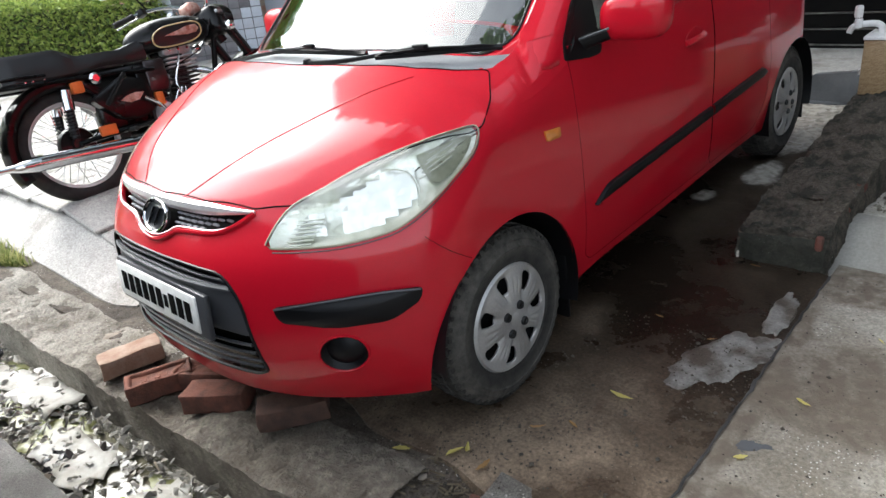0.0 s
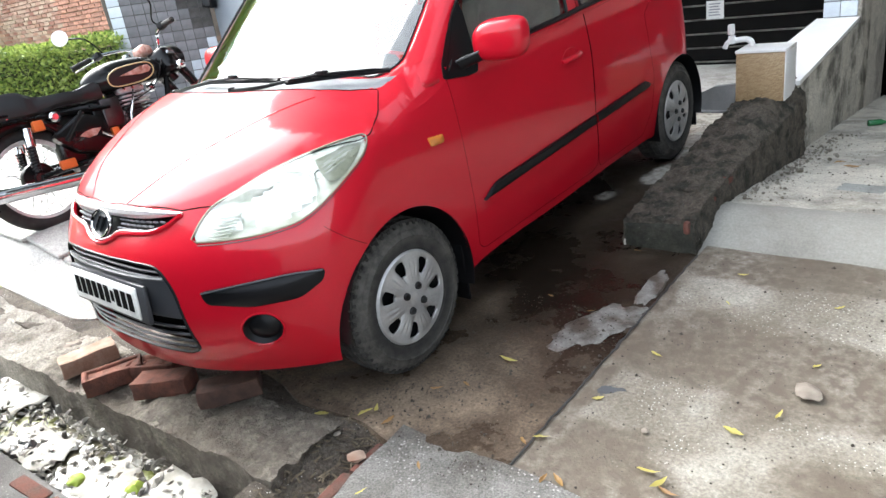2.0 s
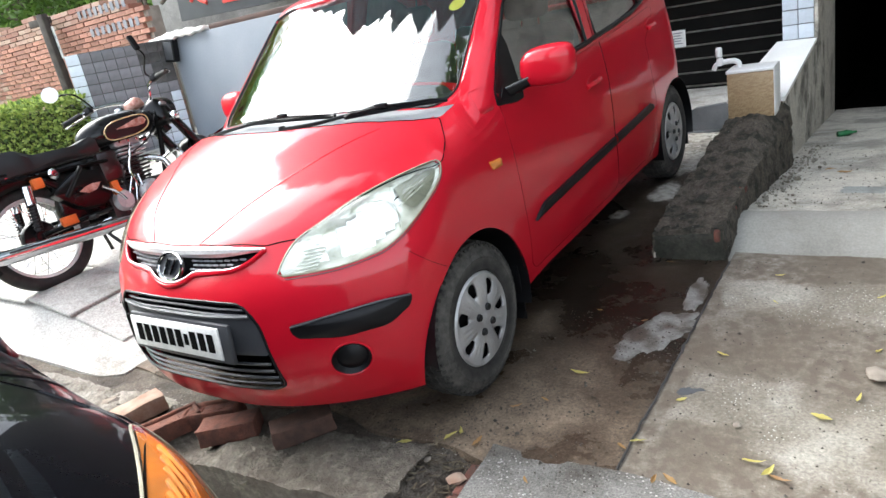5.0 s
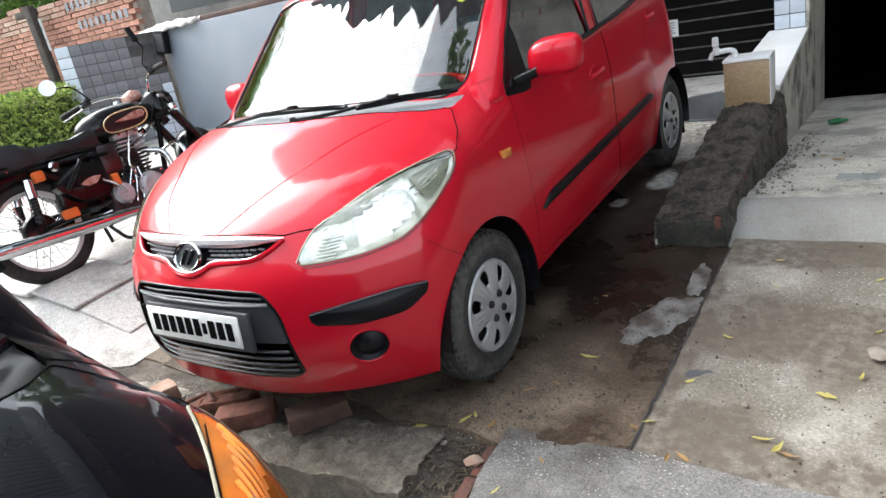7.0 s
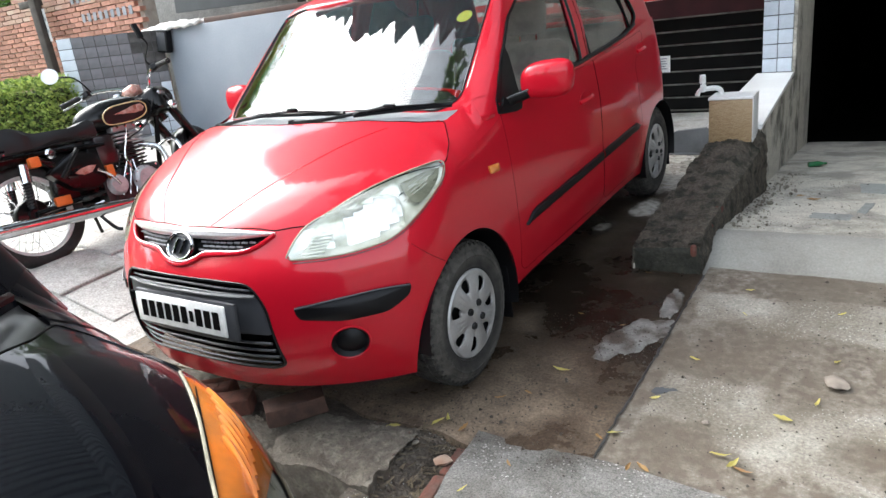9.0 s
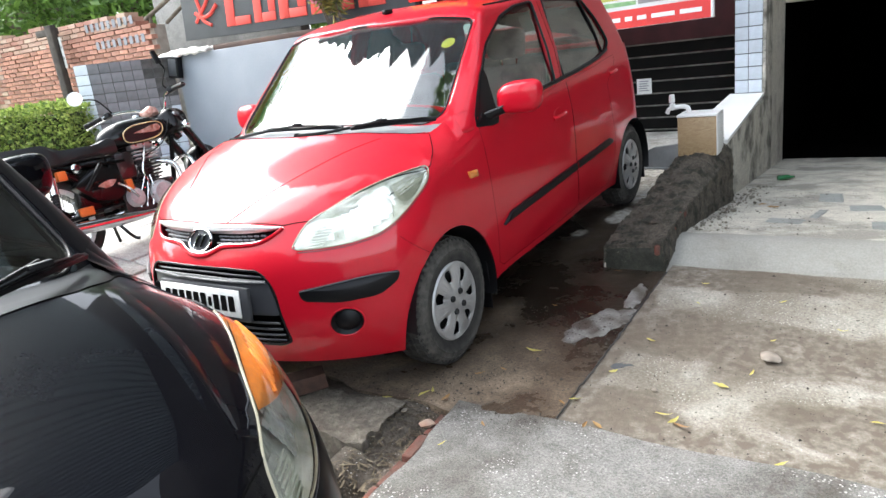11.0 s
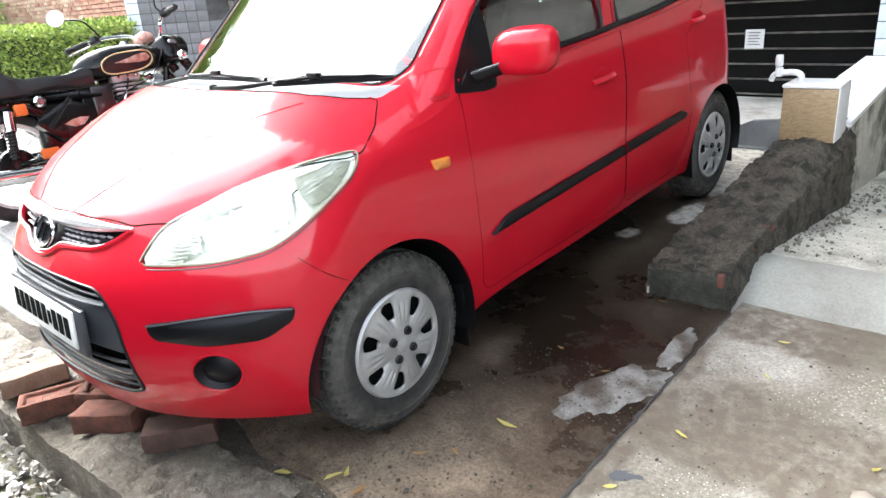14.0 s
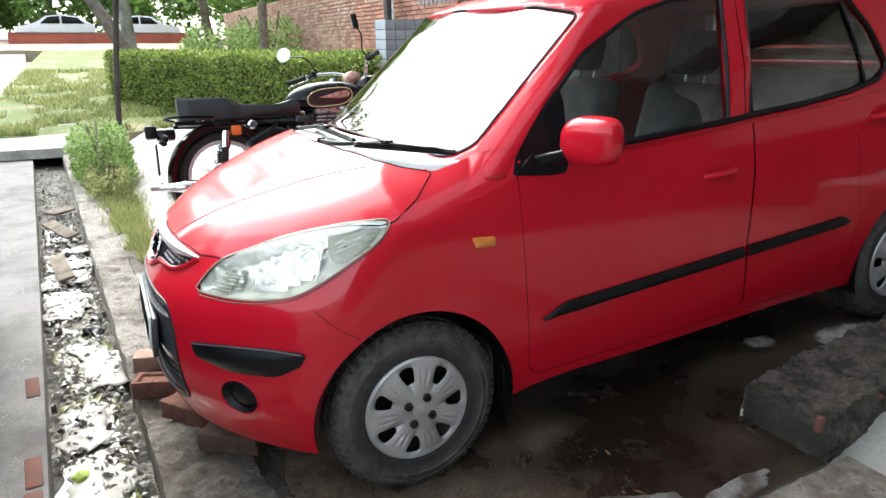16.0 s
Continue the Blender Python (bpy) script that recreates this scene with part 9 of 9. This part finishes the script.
# crumbs of straw and dirt in the gap beside the kerb's end
verts, faces = [], []
rng = random.Random(23)
for k in range(240):
    x, y = rng.uniform(0.74, 0.98), rng.uniform(-0.9, -0.35)
    a, l, w = rng.uniform(0, 6.28), rng.uniform(0.008, 0.03), rng.uniform(0.0015, 0.004)
    c, s = math.cos(a), math.sin(a)
    z = dirt_z(x, y) + rng.uniform(0.004, 0.02)
    n = len(verts)
    verts += [(x - c * l - s * w, y - s * l + c * w, z), (x + c * l - s * w, y + s * l + c * w, z + 0.004), (x + c * l + s * w, y + s * l - c * w, z + 0.004), (x - c * l + s * w, y - s * l - c * w, z)]
    faces.append((n, n + 1, n + 2, n + 3))
tagged(mesh_part("straw", verts, faces, STRAW), "dry straw and twigs in the gap beside the kerb", "straw", kind="stuff")

# grit and pebbles
verts, faces = [], []
rng = random.Random(6)
for k in range(3200):
    f = k % 10
    if f < 3:
        x, y = rng.uniform(-1.0, 0.95), rng.uniform(-0.62, -0.28)
    elif f < 6:
        x, y = rng.uniform(0.7, 1.35), rng.uniform(-0.45, 0.6)
    elif f < 8:
        x, y = rng.uniform(1.36, 2.6), rng.uniform(-0.3, 1.2)
    else:
        x, y = rng.uniform(1.34, 2.5), rng.uniform(1.6, 3.6)
        x = 1.34 + (x - 1.34) * rng.random()
    r = rng.uniform(0.0015, 0.0045) * (2.0 if rng.random() < 0.06 else 1)
    z = top_z(x, y) - 0.003
    n = len(verts)
    verts += [(x + r * rng.uniform(0.6, 1.3), y, z), (x, y + r * rng.uniform(0.6, 1.3), z), (x - r * rng.uniform(0.6, 1.3), y, z), (x, y - r * rng.uniform(0.6, 1.3), z), (x, y, z + r)]
    faces += [(n, n + 1, n + 4), (n + 1, n + 2, n + 4), (n + 2, n + 3, n + 4), (n + 3, n, n + 4)]
tagged(mesh_part("grit", verts, faces, GRIT), "loose grit and small pebbles on the concrete", "grit", kind="stuff")

# ---- the drain and its litter ----
dz = lambda x, y: -0.150 + rise(x)
blotch("puddle", "stagnant green water in the drain", "water", -1.15, -1.02, 0.42, 0.13, 4, GREEN_WATER, 2.2, 0.006, 0.012, dz)
blotch("puddle", "stagnant green water in the drain", "water", -0.62, -0.99, 0.16, 0.11, 4, GREEN_WATER, 6.2, 0.006, 0.010, dz)
blotch("puddle", "shallow bright water in the drain", "water", 0.12, -0.93, 0.30, 0.10, 4, GREEN_WATER, 9.2, 0.006, 0.012, dz)

for x, rx, ry, seed in ((0.42, 0.30, 0.13, 3.4), (-0.30, 0.34, 0.11, 5.1), (-1.95, 0.42, 0.14, 8.6), (-2.9, 0.50, 0.14, 4.9), (-4.0, 0.55, 0.13, 1.2)):
    blotch("puddle", "shallow murky water shining in the drain", "water", x, kerb_y(x) - 0.17, rx, ry, 4, DRAIN_WATER, seed, 0.004, 0.016, dz)


def scrap(name, label, category, x, y, z, w, h, turn, material, seed, crumple=0.35, group=""):
    """A crumpled piece of sheet."""
    bm = bmesh.new()
    bmesh.ops.create_grid(bm, x_segments=9, y_segments=7, size=0.5)
    for v in bm.verts:
        p = v.co.copy()
        v.co.x = p.x * w * (1 + 0.35 * noise.noise((p.y * 5, seed, 0)))
        v.co.y = p.y * h * (1 + 0.45 * noise.noise((p.x * 5, seed, 4)))
        v.co.z = crumple * min(w, h) * (noise.noise((p.x * 4 + seed, p.y * 4, seed)) + 0.5 * noise.noise((p.x * 11, p.y * 11 + seed, seed)) + 0.5)
    ob = part(name, bm, material, m=pose(x, y, z, 0, 0, turn))
    mod = ob.modifiers.new("thick", "SOLIDIFY")
    mod.thickness = 0.002
    tagged(ob, label, category, group)


rng = random.Random(19)
for k in range(19):
    x = -3.4 + 4.0 * rng.random() ** 1.25 if k > 0 else (-0.40 + 0.14 * k)
    y = kerb_y(x) - rng.uniform(0.07, 0.27)
    scrap("paper_scrap", "torn white paper and foam scrap lying in the drain", "litter", x, y, dz(x, y) + 0.026, rng.uniform(0.18, 0.42), rng.uniform(0.12, 0.22), rng.choice((0, 4, 10, 175)) + rng.uniform(-12, 12), (WHITE_CLOTH if k % 4 == 1 else DRAIN_PAPER), k * 1.7, 0.09, "drain litter")
for k, (x, o) in enumerate(((-0.44, 0.24), (-1.5, 0.1), (-2.3, 0.2), (-3.1, 0.15))):
    y = kerb_y(x) - o
    scrap("plastic_bag", "crumpled black plastic bag in the drain", "litter", x, y, dz(x, y) + 0.014, 0.13, 0.10, 40 * k, BAG_BLACK, k * 3.3, 0.35, "drain litter")
for x, o in ((-0.02, 0.24), (0.22, 0.16)):
    ob = part("fruit", lump(rng, 0.032, 0.85), LIME, m=Matrix.Translation((x, kerb_y(x) - o, -0.115)))
    tagged(ob, "green squashed fruit lying in the drain", "fruit")
for k, (x, o, ang) in enumerate(((-3.7, 0.17, 25), (-4.4, 0.15, 160), (-2.6, 0.2, 10))):
    pl = thing("plank", "grey broken board lying across the drain", "board")
    part("wood", block((-0.22, -0.05, 0), (0.22, 0.05, 0.018), 0.003, m=pose(x, kerb_y(x) - o, dz(x, 0) + 0.09, 12, 6, ang)), GREY_WOOD, pl)
verts, faces = [], []
for k in range(2200):
    x = -7.3 + 8.0 * rng.random() ** 0.7
    y = kerb_y(x) - rng.uniform(0.02, 0.32)
    a, l, w = rng.uniform(0, 6.28), rng.uniform(0.012, 0.05), rng.uniform(0.002, 0.012)
    c, s = math.cos(a), math.sin(a)
    z0, z1 = dz(x, y) + rng.uniform(0.005, 0.04), dz(x, y) + rng.uniform(0.005, 0.05)
    n = len(verts)
    verts += [(x - c * l / 2 - s * w, y - s * l / 2 + c * w, z0), (x + c * l / 2 - s * w, y + s * l / 2 + c * w, z1), (x + c * l / 2 + s * w, y + s * l / 2 - c * w, z1), (x, y, (z0 + z1) / 2 + w), (x - c * l / 2 + s * w, y - s * l / 2 - c * w, z0)]
    faces += [(n, n + 1, n + 3), (n + 1, n + 2, n + 3), (n + 2, n + 4, n + 3), (n + 4, n, n + 3)]
tagged(mesh_part("drain_litter", verts, faces, leaves("rotting_litter", (0.035, 0.028, 0.02), (0.17, 0.14, 0.10), (0.36, 0.34, 0.30), 0.0)), "rotting leaves and scraps in the drain", "litter", kind="stuff")
structure(sheet("drain_cover", -10.4, -7.45, -3.2, -0.98, 20, 16, lambda x, y: 0.10 + rise(x), PALE, 0.12, 0.004, 53), "pale slab laid across the drain", "slab")

# grass strip along the paving
verts, faces = [], []
for k in range(17000):
    x = -8.2 + 6.1 * rng.random()
    mid, half = -0.62 - 0.03 * (-x - 2) * 1.2, 0.05 + 0.035 * (-x - 2)
    y = mid + rng.gauss(0, 0.6) * min(half, 0.17)
    if noise.noise((x * 2.2, y * 5, 0)) < -0.3:
        continue
    z = dirt_z(x, y) - 0.004
    h, a = rng.uniform(0.02, 0.09) * (1 + 0.15 * (-x - 2)), rng.uniform(0, 6.28)
    c, s = math.cos(a) * 0.006, math.sin(a) * 0.006
    b, d = rng.gauss(0, 0.4) * h, rng.gauss(0, 0.4) * h
    n = len(verts)
    verts += [(x - c, y - s, z), (x + c, y + s, z), (x + b, y + d, z + h)]
    faces.append((n, n + 1, n + 2))
for k in range(12000):
    x, y = -8.7 - 12 * rng.random() ** 1.6, rng.uniform(-2.5, 0.6)
    if noise.noise((x * 0.9, y * 1.2, 3)) < -0.05:
        continue
    z = 0.10 + rise(x)
    h, a = rng.uniform(0.05, 0.16), rng.uniform(0, 6.28)
    c, s = math.cos(a) * 0.02, math.sin(a) * 0.02
    b, d = rng.gauss(0, 0.4) * h, rng.gauss(0, 0.4) * h
    n = len(verts)
    verts += [(x - c, y - s, z), (x + c, y + s, z), (x + b, y + d, z + h)]
    faces.append((n, n + 1, n + 2))
tagged(mesh_part("grass", verts, faces, GRASS_LEAF), "uneven strip of grass and weeds beside the drain", "grass", kind="stuff")

# opposite side of the road, unseen: one plain wall added to close the place
structure(part("far_wall", block((-60, -11.4, -0.3), (30, -11.1, 2.4), 0.02), PLASTER), "unseen plain wall added across the road", "wall")

# unseen trees, added so the black paint reflects something dark
for k, (fx, fy, fh) in enumerate(((-27, -13.4, 10.5), (-20, -12.8, 10), (-13.5, -13.2, 10.5))):
    tree("unseen tree added across the road to darken reflections", (fx, fy, -0.3), (0, 0.4), fh, 3.6, 40, 80 + k, 0.34, 150, 0.24, 0.25)

# brick edging of the drain on the road's side
for k in (0, 1, 4, 5, 8):
    x = -0.95 + k * 0.24
    part("edging_brick", block((-0.10, -0.022, -0.09), (0.11, 0.035, -0.030 + 0.006 * (k % 3)), 0.010, 2, m=pose(x, road_edge(x) - 0.05, 0, 0, 0, 3 + rng.uniform(-3, 3))), DULL_BRICK, bpy.data.objects["drain_bed"])

# rubble along the low wall's foot
rubble = bmesh.new()
rng2 = random.Random(31)
for k in range(150):
    y = 1.6 + 1.9 * rng2.random()
    x = 1.35 + 0.04 * (y - 1.2) * 0.5 + abs(rng2.gauss(0, 0.07))
    r = rng2.uniform(0.003, 0.009) * (1.8 if rng2.random() < 0.1 else 1)
    bmesh.ops.create_icosphere(rubble, subdivisions=1, radius=r, matrix=pose(x, y, ap_z(x, y) + 0.004 + r * 0.3, rng2.uniform(0, 90), 0, rng2.uniform(0, 90)) @ Matrix.Diagonal((rng2.uniform(0.7, 1.6), 1, rng2.uniform(0.5, 0.9), 1)))
tagged(part("rubble", rubble, KERB, smooth=False), "brown crumbs of mortar and dirt along the wall's foot", "rubble", kind="stuff")

# brick edging of the crossing slab
for k in range(6):
    y = -1.30 + k * 0.165
    x = 1.055 - 0.108 * (y + 1.6)
    part("edging_brick", block((-0.022, -0.075, -0.10), (0.022, 0.075, -0.006 - 0.008 * (k % 2)), 0.008, 2, m=pose(x - 0.006, y, 0, 0, 0, 6 + rng.uniform(-4, 4))), DULL_BRICK, bpy.data.objects["crossing_slab"])

# flagstones of the paving by the motorcycle
flag = {}
for i in range(9):
    for j in range(5):
        w = 0.45
        x, y = -1.62 - i * (w + 0.012) - (0.2 if j % 2 else 0), -0.02 + j * (w + 0.012) - 0.02 * i
        if j == 0 and i > 6:
            continue
        key = (i * 3 + j) % 4
        m = Matrix.Translation((x, y, ramp_z(x, y) + 0.004)) @ Matrix.Rotation(math.atan(0.0619), 4, "X") @ Matrix.Rotation(math.atan((ramp_z(x - 0.2, y) - ramp_z(x + 0.2, y)) / 0.4), 4, "Y")
        if key not in flag:
            flag[key] = part("flagstone", block((-w / 2, -w / 2, -0.02), (w / 2, w / 2, 0.004), 0.006, 1), PALE, bpy.data.objects["pavement"], m=m, smooth=False).data
        else:
            part("flagstone", None, PALE, bpy.data.objects["pavement"], m=m, shared=flag[key])

# the bricks of the wall behind the hedge: the nearest as pieces, the rest joined
rng = random.Random(8)
brick_mesh = [None] * 3
for k in range(3):
    bm = block((-0.108, -0.05, -0.031), (0.108, 0.05, 0.031), 0.004, 1)
    for v in bm.verts:
        v.co += noise.noise_vector(v.co * 20 + Vector((k * 9, 0, 0))) * 0.005
    brick_mesh[k] = bpy.data.meshes.new("brick")
    bm.to_mesh(brick_mesh[k])
    bm.free()
    brick_mesh[k].materials.append(WALL_BRICK)
count = 0
verts, faces = [], []
CUBE = ((0, 1, 2, 3), (7, 6, 5, 4), (0, 4, 5, 1), (1, 5, 6, 2), (2, 6, 7, 3), (3, 7, 4, 0))
for r in range(34):
    z = 0.14 + r * 0.0745
    for c in range(88):
        x = -7.0 - c * 0.228 - (0.114 if r % 2 else 0)
        if z + 0.03 > (ruin_top(x) if x > -12.5 else 2.75 + 0.05 * noise.noise((x, 0, 0))):
            continue
        j = rng.uniform(-0.006, 0.006)
        if x > -11.6 and z > 1.15 and count < 300:
            part("brick", None, BRICK, bw, m=pose(x, 4.212 + j, z, 0, rng.uniform(-0.6, 0.6), 0), shared=brick_mesh[count % 3])
            count += 1
        else:
            n = len(verts)
            x0, x1, y0, y1, z0, z1 = x - 0.107, x + 0.107, 4.163 + j, 4.40, z - 0.031, z + 0.031
            verts += [(x0, y0, z0), (x1, y0, z0), (x1, y1, z0), (x0, y1, z0), (x0, y0, z1), (x1, y0, z1), (x1, y1, z1), (x0, y1, z1)]
            faces += [tuple(n + i for i in f) for f in CUBE]
rest = mesh_part("brickwork", verts, faces, leaves("weathered_brickwork", (0.30, 0.12, 0.085), (0.48, 0.23, 0.17), (0.50, 0.36, 0.28), 0.0), bw, "courses of weathered brick")
rest["kind"] = "stuff"
